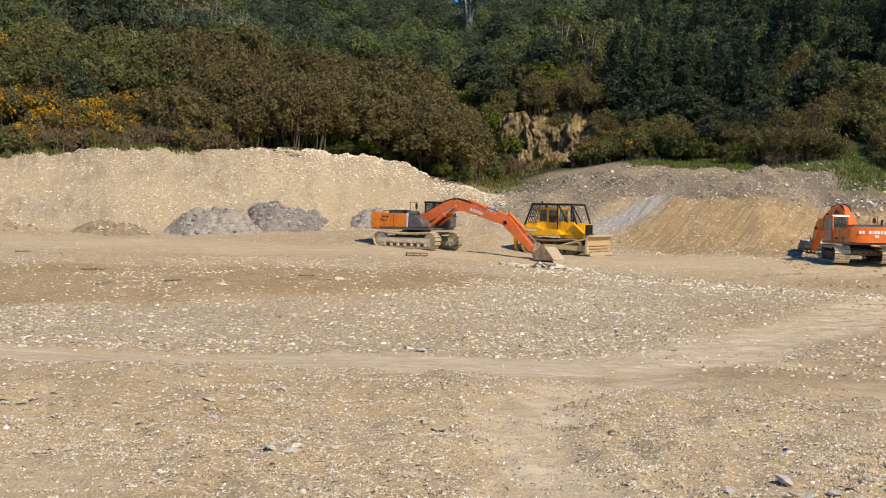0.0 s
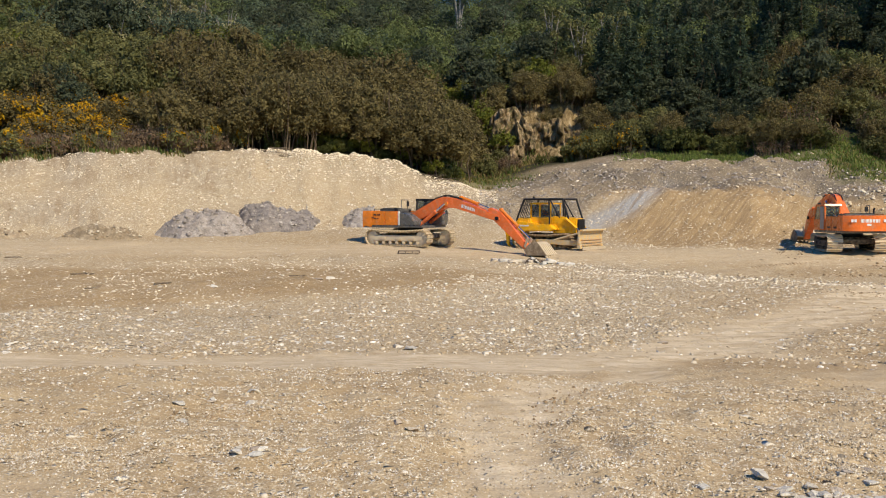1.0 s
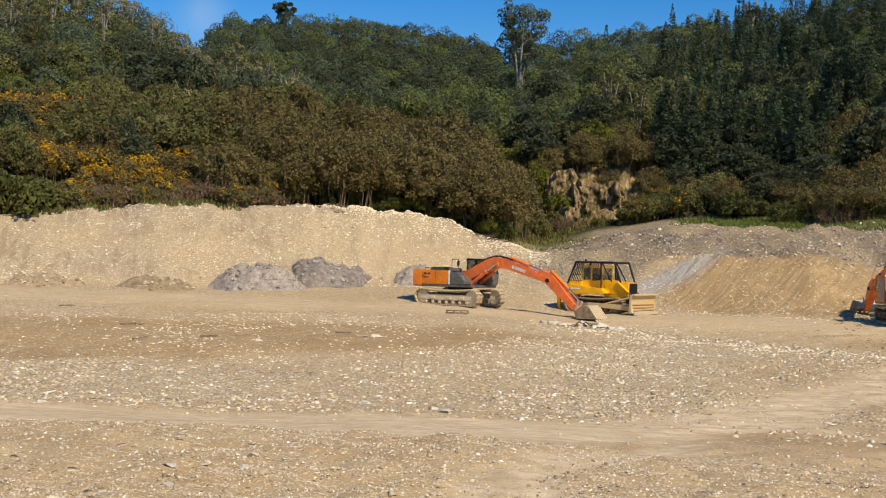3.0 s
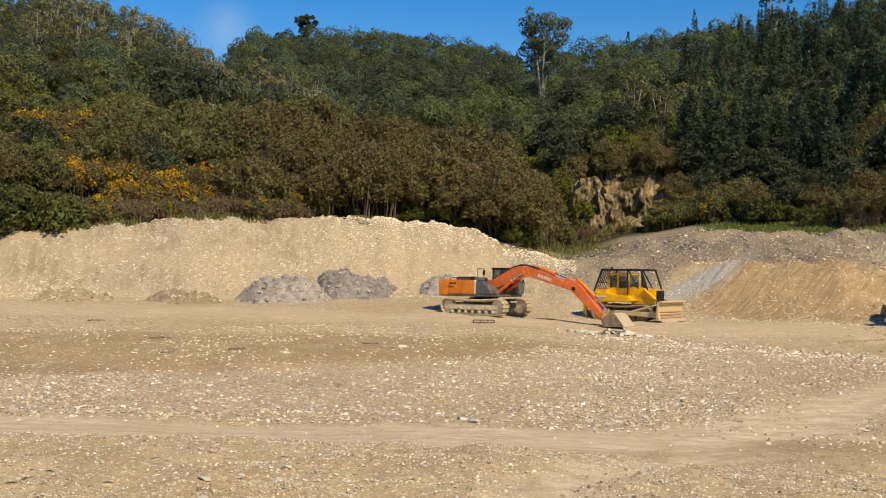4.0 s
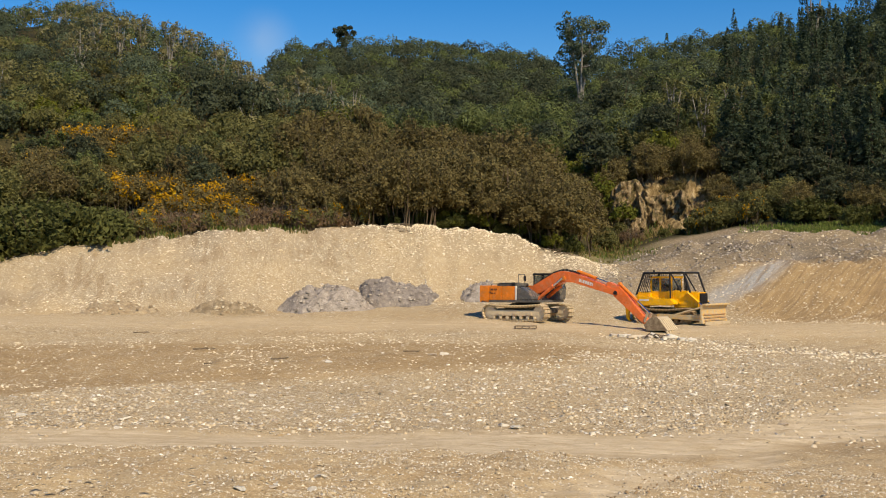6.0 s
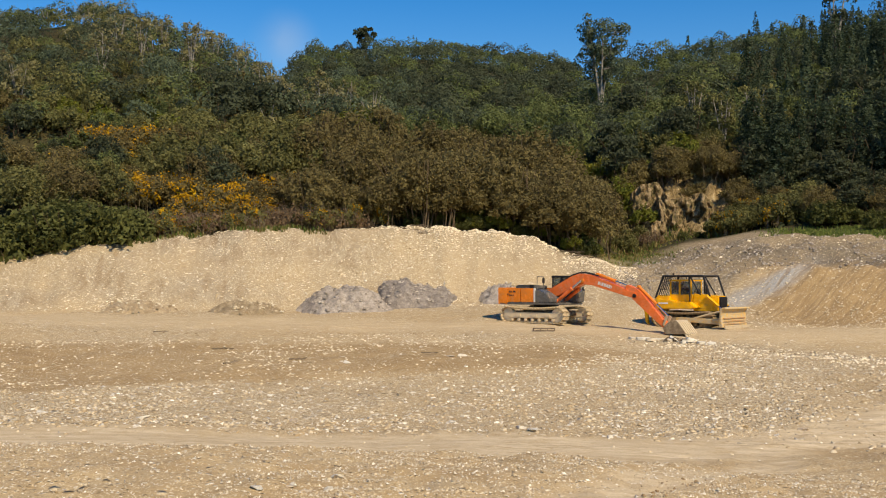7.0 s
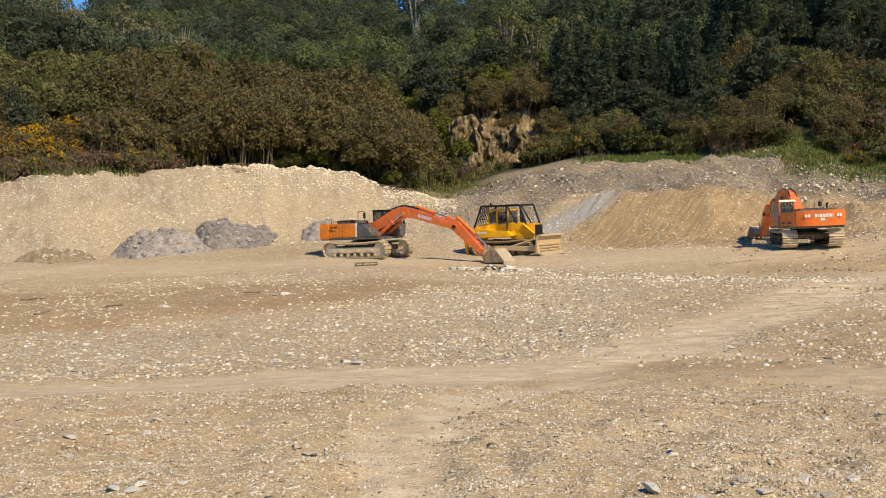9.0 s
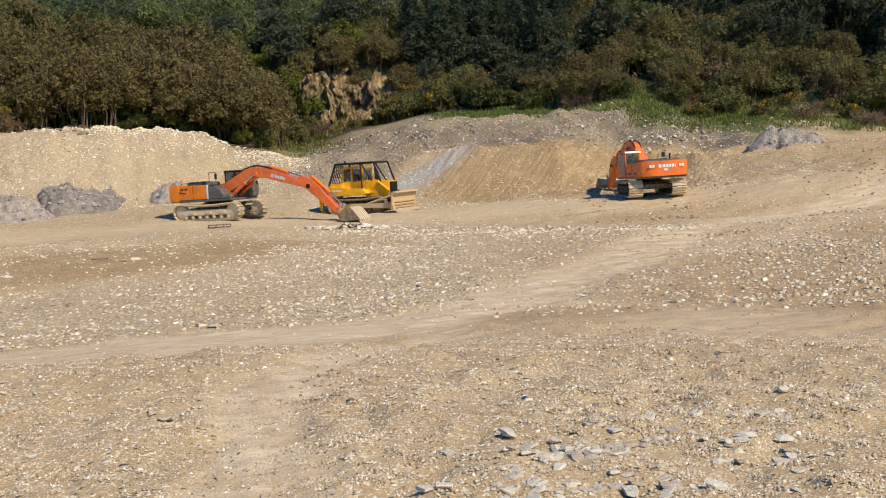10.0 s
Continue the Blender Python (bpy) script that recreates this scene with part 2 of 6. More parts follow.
M_PALE_BARK = bark_material("pale_bark", (0.16, 0.14, 0.115), (0.36, 0.33, 0.28))


# ---- ground ----
def smooth(a, b, v):
    k = np.clip((v - a) / (b - a), 0, 1)
    return k * k * (3 - 2 * k)


def lattice(seed):
    return np.random.RandomState(seed).rand(256, 256)


GRIDS = [lattice(s) for s in range(6)]


def vnoise(x, y, k=0):
    """Smooth value noise between -1 and 1."""
    g = GRIDS[k % 6]
    xi, yi = np.floor(x).astype(int), np.floor(y).astype(int)
    fx, fy = x - xi, y - yi
    fx, fy = fx * fx * (3 - 2 * fx), fy * fy * (3 - 2 * fy)
    a, b = g[xi & 255, yi & 255], g[(xi + 1) & 255, yi & 255]
    c, d = g[xi & 255, (yi + 1) & 255], g[(xi + 1) & 255, (yi + 1) & 255]
    return (a * (1 - fx) + b * fx) * (1 - fy) * 2 + (c * (1 - fx) + d * fx) * fy * 2 - 1


def fbm(x, y, octaves=4, k=0):
    total, amp = 0, 1.0
    for o in range(octaves):
        total = total + amp * vnoise(x * 2**o + 17.3 * o, y * 2**o + 9.1 * o, k + o)
        amp *= 0.5
    return total


# the near yard, by distance ahead
NEAR_Y = [0, 8, 10, 12, 13.5, 15, 17, 19, 23, 27, 33, 38, 41, 46, 52, 58, 62, 68, 75]
NEAR_Z = [1.0, 0.88, 0.85, 0.72, 0.58, 0.38, 0.08, -0.22, -0.62, -0.92, -1.08, -1.0, -0.85, -0.38, -0.15, 0.08, 0.28, 0.6, 1.0]
# the banks and the hill behind, by bearing: knots of range and height
COLUMNS = [
    (-48, [(66, .7), (74, 1.0), (82, 3.6), (87, 4.4), (230, 58)]),
    (-26, [(66, .7), (74, 1.0), (83, 4.4), (88, 5.2), (230, 55.5)]),
    (-20.5, [(66, .65), (74, .95), (83, 5.9), (88, 6.4), (230, 58.5)]),
    (-14.7, [(66, .65), (74, .95), (83, 6.8), (88, 7.2), (205, 45.5)]),
    (-12.2, [(66, .65), (74, 1.0), (83, 6.9), (88, 7.4), (195, 38.5)]),
    (-11.2, [(66, .6), (74, 1.0), (83, 7.0), (88, 7.5), (135, 23.5), (165, 22.5), (340, 70.5)]),
    (-10, [(66, .6), (74.5, 1.1), (83, 7.0), (88, 7.6), (133, 23), (168, 21.5), (340, 75.0)]),
    (-4.4, [(66, .6), (75, 1.3), (83, 7.2), (88, 7.8), (130, 21.5), (168, 20.5), (340, 77.0)]),
    (-0.7, [(66, .55), (76, 1.6), (83, 7.2), (88, 7.6), (130, 21), (168, 20.5), (340, 75.5)]),
    (2.3, [(66, .5), (76, 1.7), (83, 6.0), (90, 7.0), (132, 21), (168, 21.5), (335, 71.5)]),
    (4.2, [(66, .4), (76, 1.8), (84, 5.0), (95, 6.2), (104, 8.5), (135, 20.5), (165, 22.5), (335, 69)]),
    (5.2, [(66, .4), (76, 1.8), (84, 4.7), (95, 6.0), (104, 8.5), (240, 46)]),
    (7, [(66, .35), (76, 1.8), (84, 4.1), (95, 5.0), (104, 6.0), (109, 11.0), (240, 51)]),
    (11, [(66, .25), (72, .7), (78, 2.6), (88, 5.6), (100, 6.4), (105, 7.2), (109, 12.5), (230, 51.5)]),
    (14, [(66, .2), (71, .4), (77, 3.0), (88, 6.5), (100, 7.6), (108, 10.5), (225, 52)]),
    (16.7, [(66, .2), (70, .3), (72.5, .9), (78, 4.0), (80, 4.2), (88, 6.6), (96, 7.4), (220, 51.5)]),
    (21, [(66, .2), (70, .3), (72.5, .9), (77.5, 3.8), (79.5, 4.0), (87, 6.3), (94, 7.0), (215, 51.5)]),
    (22.5, [(66, .25), (72, .4), (75, 1.0), (79.5, 3.7), (81.5, 3.9), (87.5, 6.3), (93, 7.2), (215, 55)]),
    (24, [(66, .3), (74.5, .4), (77, 1.2), (81, 3.5), (83, 3.7), (88, 6.4), (93, 7.6), (215, 56)]),
    (26, [(66, .25), (73, .4), (76, 1.1), (81, 3.2), (87, 5.4), (91, 6.6), (210, 56)]),
    (28.5, [(66, .4), (74, .8), (78.5, 2.2), (83, 3.4), (89, 5.2), (95, 6.4), (210, 53)]),
    (33, [(66, .9), (73, 1.4), (78, 2.6), (82, 2.9), (84.5, 3.8), (92, 5.6), (210, 54)]),
    (38, [(62, .5), (72, 1.6), (78, 2.6), (83, 2.8), (87, 3.6), (94, 4.8), (210, 54)]),
    (50, [(62, .5), (74, 1.6), (82, 2.7), (94, 4.6), (210, 54)]),
]
COL_AZ = np.array([c[0] for c in COLUMNS], float)
RANGES = np.concatenate([np.arange(50, 120, 0.5), np.arange(120, 640, 5.0)])
COL_Z = []
for _, knots in COLUMNS:
    rr, zz = zip(*knots)
    zz = np.interp(RANGES, (50, *rr, rr[-1] + 120, 640), (0, *zz, zz[-1] - 12, zz[-1] - 30))
    pad = np.concatenate([[zz[0]] * 2, zz, [zz[-1]] * 2])
    COL_Z.append((pad[:-4] + 2 * pad[1:-3] + 3 * pad[2:-2] + 2 * pad[3:-1] + pad[4:]) / 9)
COL_Z = np.array(COL_Z)


def column_height(az, r):
    """Height of the banks and hills at bearing az (degrees) and range r."""
    i = np.clip(np.searchsorted(COL_AZ, az) - 1, 0, len(COL_AZ) - 2)
    k = np.clip((az - COL_AZ[i]) / (COL_AZ[i + 1] - COL_AZ[i]), 0, 1)
    k = 0.5 * k + 0.5 * k * k * (3 - 2 * k)
    rc = np.clip(r, 50, 634)
    j = np.clip(np.searchsorted(RANGES, rc, side="right") - 1, 0, len(RANGES) - 2)
    u = (rc - RANGES[j]) / (RANGES[j + 1] - RANGES[j])
    low = COL_Z[i, j] * (1 - u) + COL_Z[i, j + 1] * u
    high = COL_Z[i + 1, j] * (1 - u) + COL_Z[i + 1, j + 1] * u
    return low * (1 - k) + high * k


def base_height(x, y):
    """The ground's height without its fine relief."""
    x, y = np.asarray(x, float), np.asarray(y, float)
    az, r = np.degrees(np.arctan2(x, y)), np.hypot(x, y)
    shear = y + 0.38 * np.clip(x - 1.0, 0, 12) * smooth(32, 12, y)
    near = np.interp(shear, NEAR_Y, NEAR_Z) - 0.035 * np.clip(x, -6, 10) * smooth(30, 8, y)
    near = np.where(y < 0, 1.0, near)
    near = near + 0.22 * smooth(-5, -9, x) * smooth(20, 26, y) * smooth(42, 34, y)
    near = near - 0.5 * smooth(2, 10, x) * smooth(42, 48, y) * smooth(62, 54, y)
    back = smooth(95, 60, np.abs(az))
    far = column_height(np.clip(az, -48, 50), r) * back + 0.8 * (1 - back)
    near = near * back + 0.9 * (1 - back)
    z = near + (far - near) * smooth(58, 67, r)
    return z


def lane(x, y, line, edge=0.6):
    """1 on a lane, 0 off it. line: points of x, y and half width."""
    best = np.full(np.shape(x), -1e9)
    for (x0, y0, w0), (x1, y1, w1) in zip(line, line[1:]):
        dx, dy = x1 - x0, y1 - y0
        k = np.clip(((x - x0) * dx + (y - y0) * dy) / (dx * dx + dy * dy), 0, 1)
        d = np.hypot(x - x0 - k * dx, y - y0 - k * dy)
        best = np.maximum(best, (w0 + (w1 - w0) * k) - d)
    return smooth(-edge, edge, best)


MAIN_LANE = [(-30, 19.5, 7.5), (-14, 18, 6.5), (-8, 18.7, 5.8), (-4, 20.2, 4.9), (0, 21.5, 3.8), (4, 22.8, 2.2), (7, 25, 1.8), (12.3, 32, 1.7), (17, 36.7, 1.7), (22.5, 43.5, 1.9), (29, 48, 1.7), (38, 50, 1.5), (55, 53, 1.5)]
SIDE_LANE = [(9.5, 26, 1.4), (11.3, 20.5, 2.4), (10.8, 14, 2.3), (10.5, 6, 2.2), (10, -20, 2.2)]
FAR_LANE = [(-60, 60, 4.0), (-20, 63.5, 4.0), (0, 62.3, 2.6), (8, 61.5, 2.6), (20, 60.5, 3.4), (30, 57, 4.0), (40, 52, 3.0)]
NEAR_LANE = [(0.2, 2, 0.35), (0.45, 6, 0.40), (0.95, 10, 0.42), (2.6, 14.5, 0.5), (5.0, 20, 0.6)]
RUT_LANE = [(-14, 9, 0.9), (-5, 8.2, 0.7), (-2.9, 6.5, 0.6), (-2.2, 2, 0.5)]


def road_mask(x, y):
    """Driven lanes over the yard."""
    m = np.maximum(lane(x, y, MAIN_LANE, 0.9), 0.55 * lane(x, y, SIDE_LANE, 0.8))
    m = np.maximum(m, 0.5 * lane(x, y, FAR_LANE, 1.6))
    m = np.maximum(m, 0.45 * lane(x, y, [(10, 31, 1.0), (20, 38, 3.6), (27, 44, 4.2), (36, 47, 4.0)], 1.8))
    m = np.maximum(m, 0.92 * lane(x, y, NEAR_LANE, 0.22))
    return np.maximum(m, 0.55 * lane(x, y, RUT_LANE, 0.4))


def relief(x, y):
    """Fine relief: ruts, heaps, furrows."""
    az, r = np.degrees(np.arctan2(x, y)), np.hypot(x, y)
    road = road_mask(x, y)
    z = 0.07 * fbm(x * 0.30, y * 0.30, 3, 0) * (1 - 0.6 * smooth(11, 13, y) * smooth(26, 22, y)) + (0.045 * fbm(x * 1.6, y * 1.6, 3, 2)) * (1 - 0.7 * road)
    z = z - 0.05 * road
    along = x * 0.55 - y * 0.84
    z = z + road * 0.022 * np.sin(along * 5.5 + 1.5 * vnoise(x * 0.4, y * 0.4, 3)) * smooth(3, 8, x)
    z = z + (1 - road) * 0.03 * fbm(x * 3.1, y * 3.1, 2, 1) * smooth(70, 50, r)
    z = z + 0.02 * fbm(x * 6, y * 6, 2, 4) * smooth(40, 15, r)
    bank = smooth(73, 76, r) * smooth(90, 84, r) * smooth(-50, -40, az) * smooth(8, 4, az)
    z = z + bank * (0.22 * fbm(az * 1.1, r * 0.12, 3, 1) + 0.10 * fbm(az * 3.2, r * 0.5, 2, 3))
    face = smooth(66, 70, r) * smooth(79, 76, r) * smooth(13, 16, az) * smooth(30, 26, az)
    z = z + face * 0.07 * fbm(az * 3.0 - r * 0.9, r * 0.15, 3, 2)
    rough = smooth(55, 60, r) * smooth(84, 80, r) * smooth(23, 26, az) * smooth(48, 42, az)
    z = z + rough * (1 - road) * 0.13 * fbm(x * 0.9, y * 1.3, 3, 6)
    mound = smooth(76, 79, r) * smooth(93, 87, r) * smooth(6, 10, az) * smooth(36, 30, az)
    z = z + mound * (0.34 * fbm(x * 0.6, y * 0.6, 4, 5) + 0.28 * np.abs(fbm(x * 0.35, y * 0.35, 3, 7)))
    cliff = smooth(102, 105, r) * smooth(114, 110, r) * smooth(4, 7, az) * smooth(15, 12, az)
    z = z + cliff * 1.3 * fbm(az * 1.5, r * 0.8, 4, 3)
    hill = smooth(88, 100, r)
    z = z + hill * (1.2 * fbm(x * 0.05, y * 0.05, 3, 1)) * smooth(300, 100, r)
    return z * smooth(1.2, 4.0, r)


def ground_z(x, y):
    return base_height(x, y) + relief(np.asarray(x, float), np.asarray(y, float))


def build_ground():
    az = np.radians(np.concatenate([np.arange(-180, -48, 6.0), np.arange(-48, 52, 0.3), np.arange(54, 180, 6.0)]))
    r = np.concatenate([[0.01], np.arange(0.6, 22, 0.19), np.arange(22, 60, 0.38), np.arange(60, 94, 0.33), np.arange(94, 120, 0.8), np.arange(120, 360, 6.0), [400, 480, 640, 1000, 1800, 3500]])
    A, R = np.meshgrid(az, r)
    X, Y = R * np.sin(A), R * np.cos(A)
    Z = ground_z(X, Y)
    far = smooth(500, 1200, R)
    Z = Z * (1 - far) + 5.0 * far
    nr, na = X.shape
    co = np.stack([X.ravel(), Y.ravel(), Z.ravel()], 1)
    idx = np.arange(nr * na).reshape(nr, na)
    nxt = np.roll(idx, -1, axis=1)
    quads = np.stack([idx[:-1], idx[1:], nxt[1:], nxt[:-1]], -1).reshape(-1, 4)
    me = bpy.data.meshes.new("ground")
    me.vertices.add(len(co))
    me.vertices.foreach_set("co", co.ravel())
    me.loops.add(quads.size)
    me.loops.foreach_set("vertex_index", quads.ravel())
    me.polygons.add(len(quads))
    me.polygons.foreach_set("loop_start", np.arange(len(quads)) * 4)
    me.polygons.foreach_set("loop_total", np.full(len(quads), 4))
    me.update()
    me.validate()
    me.polygons.foreach_set("use_smooth", np.ones(len(quads), bool))
    x, y = X.ravel(), Y.ravel()
    a, rr = np.degrees(np.arctan2(x, y)), np.hypot(x, y)
    wob = fbm(x * 0.25, y * 0.25, 3, 2)
    masks = {}
    masks["road"] = road_mask(x + wob * 0.6, y + wob * 0.6)
    stony = 0.55 + 0.45 * smooth(-0.3, 0.5, fbm(x * 0.15, y * 0.15, 3, 1))
    stony *= (1 - 0.85 * masks["road"]) * (0.72 + 0.28 * smooth(16, 26, rr))
    edge_y = np.interp(x, [-30, -16, -12, -6, 0, 5, 12], [33, 34.5, 39, 41.2, 42.6, 45, 50])
    brown = smooth(-1.0, 1.6, y + 0.8 * wob - edge_y) * smooth(54.5, 51, y + wob) * smooth(17, 4, x + 2 * wob)
    brown = brown * (0.9 + 0.1 * smooth(-0.4, 0.3, wob))
    brown = np.maximum(brown, smooth(12, 15, a + wob) * smooth(31, 27, a) * smooth(67, 71, rr) * smooth(82, 79.5, rr + wob))
    brown = np.maximum(brown, 0.75 * smooth(2.6, 1.2, np.hypot((x - 9.6) / 1.6, (y - 22.8) / 0.8) + 0.6 * wob))
    brown = np.maximum(brown, 0.85 * smooth(22, 25, a + 2 * wob) * smooth(54, 60, rr + 2 * wob) * smooth(84.5, 82, rr) * (0.75 + 0.25 * wob) * (1 - 0.8 * masks["road"]))
    stain = smooth(2.6, 1.2, np.hypot((x - 9.6) / 1.6, (y - 22.8) / 0.8) + 0.6 * wob)
    masks["road"] = masks["road"] * (1 - 0.75 * stain)
    brown = np.maximum(brown, 0.8 * smooth(5, 11, x - 0.15 * y + wob) * smooth(50, 40, y))
    brown = np.maximum(brown, 0.35 * lane(x, y, SIDE_LANE, 1.2))
    masks["brown"] = brown
    masks["greyrock"] = smooth(5.5, 8, a + wob) * smooth(33.5, 31, a + wob) * smooth(79.0, 81.0, rr + wob * 0.8 - 1.5 * smooth(22, 25, a) + 4.0 * smooth(15, 11, a)) * smooth(100, 93, rr) * (0.8 + 0.2 * wob)
    line = 71.5 + (a - 11.0) * 1.55
    masks["blue"] = 0.9 * smooth(3.4, 1.0, np.abs(rr - line - 0.8 * wob) + 0.9 * np.abs(fbm(x * 0.7, y * 0.7, 3, 4))) * smooth(10.2, 11.5, a) * smooth(17.5, 15, a)
    masks["pale"] = np.clip(0.3 * smooth(79, 82, rr + wob) * smooth(86, 84, rr) * smooth(-9, -5, a + wob) * smooth(9, 5, a) + 0.9 * (1 - 0.45 * smooth(-6, 0, a + wob)) * smooth(73, 76, rr) * smooth(86, 84, rr) * smooth(8, 5, a) * (0.8 + 0.4 * wob) + 0.8 * lane(x, y, [(7.5, 58, 0.5), (12.4, 56.3, 0.9), (16.6, 51.2, 1.1), (24, 46, 0.8)], 0.8), 0, 1)
    masks["litter"] = smooth(83.5, 86, rr + wob) * smooth(6, 4, a) + smooth(93, 97, rr + wob + 4.0 * smooth(32, 36, a)) * smooth(4, 6, a)
    masks["grass"] = 0.8 * smooth(88, 90.5, rr + wob) * smooth(98, 95, rr) * smooth(13.5, 15.5, a) * smooth(34, 26, a) + smooth(84.5, 86.5, rr + wob + 0.3 * smooth(27, 31, a)) * smooth(95, 91, rr) * smooth(24.5, 26, a + wob * 0.5) * smooth(44, 38, a) * smooth(-0.6, 0.1, wob) + 0.7 * smooth(84, 87, rr) * smooth(103, 98, rr) * smooth(4.5, 5.5, a) * smooth(10, 7.5, a + wob)
    masks["cliff"] = smooth(102, 104, rr) * smooth(116, 112, rr) * smooth(5.5, 7, a) * smooth(13.5, 12, a)
    masks["scrape_down"] = 0.8 * smooth(-0.2, 0.5, wob) * smooth(74, 76, rr) * smooth(86, 84, rr) * smooth(8, 4, a)
    masks["scrape_slant"] = smooth(68, 71, rr) * smooth(83, 80, rr) * smooth(12, 15, a) * smooth(32, 28, a)
    field = smooth(25, 28, y) * smooth(0.6, -1.0, y - edge_y)
    masks["stony"] = np.clip(stony * (0.75 + 0.5 * field), 0, 1) * (1 - 0.68 * np.clip(masks["brown"], 0, 1)) * (1 - 0.6 * np.clip(masks["greyrock"], 0, 1)) * (1 - 0.25 * smooth(72, 75, rr))
    masks["coarse"] = 0.22 + 0.78 * smooth(20, 30, rr)
    for key, val in masks.items():
        at = me.attributes.new(key, "FLOAT", "POINT")
        at.data.foreach_set("value", np.clip(val, 0, 1).astype(np.float32))
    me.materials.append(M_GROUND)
    return tagged(new("ground", me), "dusty tan gravel yard rising into cut banks and a hillside", "ground", kind="structure")


ground = build_ground()


# ---- mesh helpers ----
def raw_mesh(name, verts, faces, mats, mat_index=None, shade=False):
    """A mesh from numpy arrays of verts and of equal-sided faces."""
    me = bpy.data.meshes.new(name)
    verts, faces = np.asarray(verts, np.float32), np.asarray(faces)
    k = faces.shape[1]
    me.vertices.add(len(verts))
    me.vertices.foreach_set("co", verts.ravel())
    me.loops.add(faces.size)
    me.loops.foreach_set("vertex_index", faces.ravel())
    me.polygons.add(len(faces))
    me.polygons.foreach_set("loop_start", np.arange(len(faces)) * k)
    me.polygons.foreach_set("loop_total", np.full(len(faces), k))
    for m in mats:
        me.materials.append(m)
    if mat_index is not None:
        me.polygons.foreach_set("material_index", np.asarray(mat_index, np.int32))
    if shade:
        me.polygons.foreach_set("use_smooth", np.ones(len(faces), bool))
    me.update()
    me.validate()
    return me


def child(name, me, parent, label=""):
    ob = new(name, me)
    ob.parent = parent
    return tagged(ob, label)


def empty(name, m=None):
    ob = new(name)
    if m is not None:
        ob.matrix_world = m
    return ob


# ---- rock face in the gully ----
def rock_face():
    """A steep broken face of upright slabs between the scrub, set into the hillside."""
    na, nv = 150, 64
    A, V = np.meshgrid(np.linspace(6.2, 12.9, na), np.linspace(0, 1, nv), indexing="ij")
    across = A * 1.85
    slab_id = np.floor(across * 1.5 + 0.5 * vnoise(across * 0.8, V * 2.0, 1))
    step = vnoise(slab_id * 3.7, np.floor(V * 5 + 2 * vnoise(slab_id * 1.3, V * 0, 2)) * 2.3, 4)
    out = 0.95 * step + 0.22 * fbm(across * 1.2, V * 3.0, 3, 2) + 0.25 * fbm(across * 4.0, V * 14.0, 3, 5)
    ends = smooth(6.2, 7.4, A) * smooth(12.9, 11.6, A)
    crest = 11.9 + 1.3 * vnoise(across * 0.7, across * 0, 3)
    R = 104.3 + 1.7 * V ** 1.3 - out * (0.25 + 0.75 * ends) + 4.0 * (1 - ends)
    Z = 4.6 + (crest - 4.6) * V - 1.5 * (1 - ends) * V
    R = np.where(V > 0.985, R + 4.0, R)
    X, Y = R * np.sin(np.radians(A)), R * np.cos(np.radians(A))
    co = np.stack([X, Y, Z], -1).reshape(-1, 3)
    idx = np.arange(na * nv).reshape(na, nv)
    quads = np.stack([idx[:-1, :-1], idx[1:, :-1], idx[1:, 1:], idx[:-1, 1:]], -1).reshape(-1, 4)
    return tagged(new("cliff", raw_mesh("cliff", co, quads, [M_CLIFF])), "steep tan and ochre broken rock face in the gully", "cliff", kind="structure")


def cliff_material():
    n = Nodes("ochre_rock", 0.95, specular=0.12)
    m = n.add("ShaderNodeMapping", Scale=(1.0, 1.0, 0.35))
    n.tree.links.new(n.coord.outputs["Object"], m.inputs["Vector"])
    tone = n.ramp(n.noise(1.5, 7, 0.75, m.outputs[0]), (0.36, (0.05, 0.036, 0.018)), (0.45, (0.18, 0.122, 0.062)), (0.54, (0.29, 0.205, 0.112)), (0.66, (0.48, 0.37, 0.235)))
    moss = n.grey(n.noise(1.2, 5, 0.75), 0.45, 0.58)
    tone = n.mix(n.math("MULTIPLY", moss, 0.85), tone, (0.085, 0.072, 0.03))
    n.colour(n.mix(0.5, tone, n.ramp(n.noise(7.0, 5, 0.75), (0.3, (0.2, 0.2, 0.2)), (0.7, (0.8, 0.8, 0.8))), "OVERLAY"))
    n.bump(n.noise(3.0, 6, 0.75, m.outputs[0]), 0.8, 0.25)
    return n.mat


M_CLIFF = cliff_material()
rock_face()


# ---- plants ----
def leaf_cards(rng, centres, normals, size, spread=0.42, stretch=1.5):
    """One pointed leaf spray (three corners) at each centre."""
    n = len(centres)
    d = normals + rng.normal(0, spread, (n, 3))
    d /= np.linalg.norm(d, axis=1, keepdims=True) + 1e-9
    up = rng.normal(0, 1, (n, 3))
    u = np.cross(d, up)
    u /= np.linalg.norm(u, axis=1, keepdims=True) + 1e-9
    v = np.cross(d, u)
    s = size * rng.uniform(0.6, 1.35, (n, 1))
    a, b = u * s * 0.5, v * s * 0.5 * stretch
    verts = np.stack([centres - b - a, centres - b * 0.7 + a, centres + b], 1).reshape(-1, 3)
    return verts, np.arange(3 * n).reshape(n, 3)


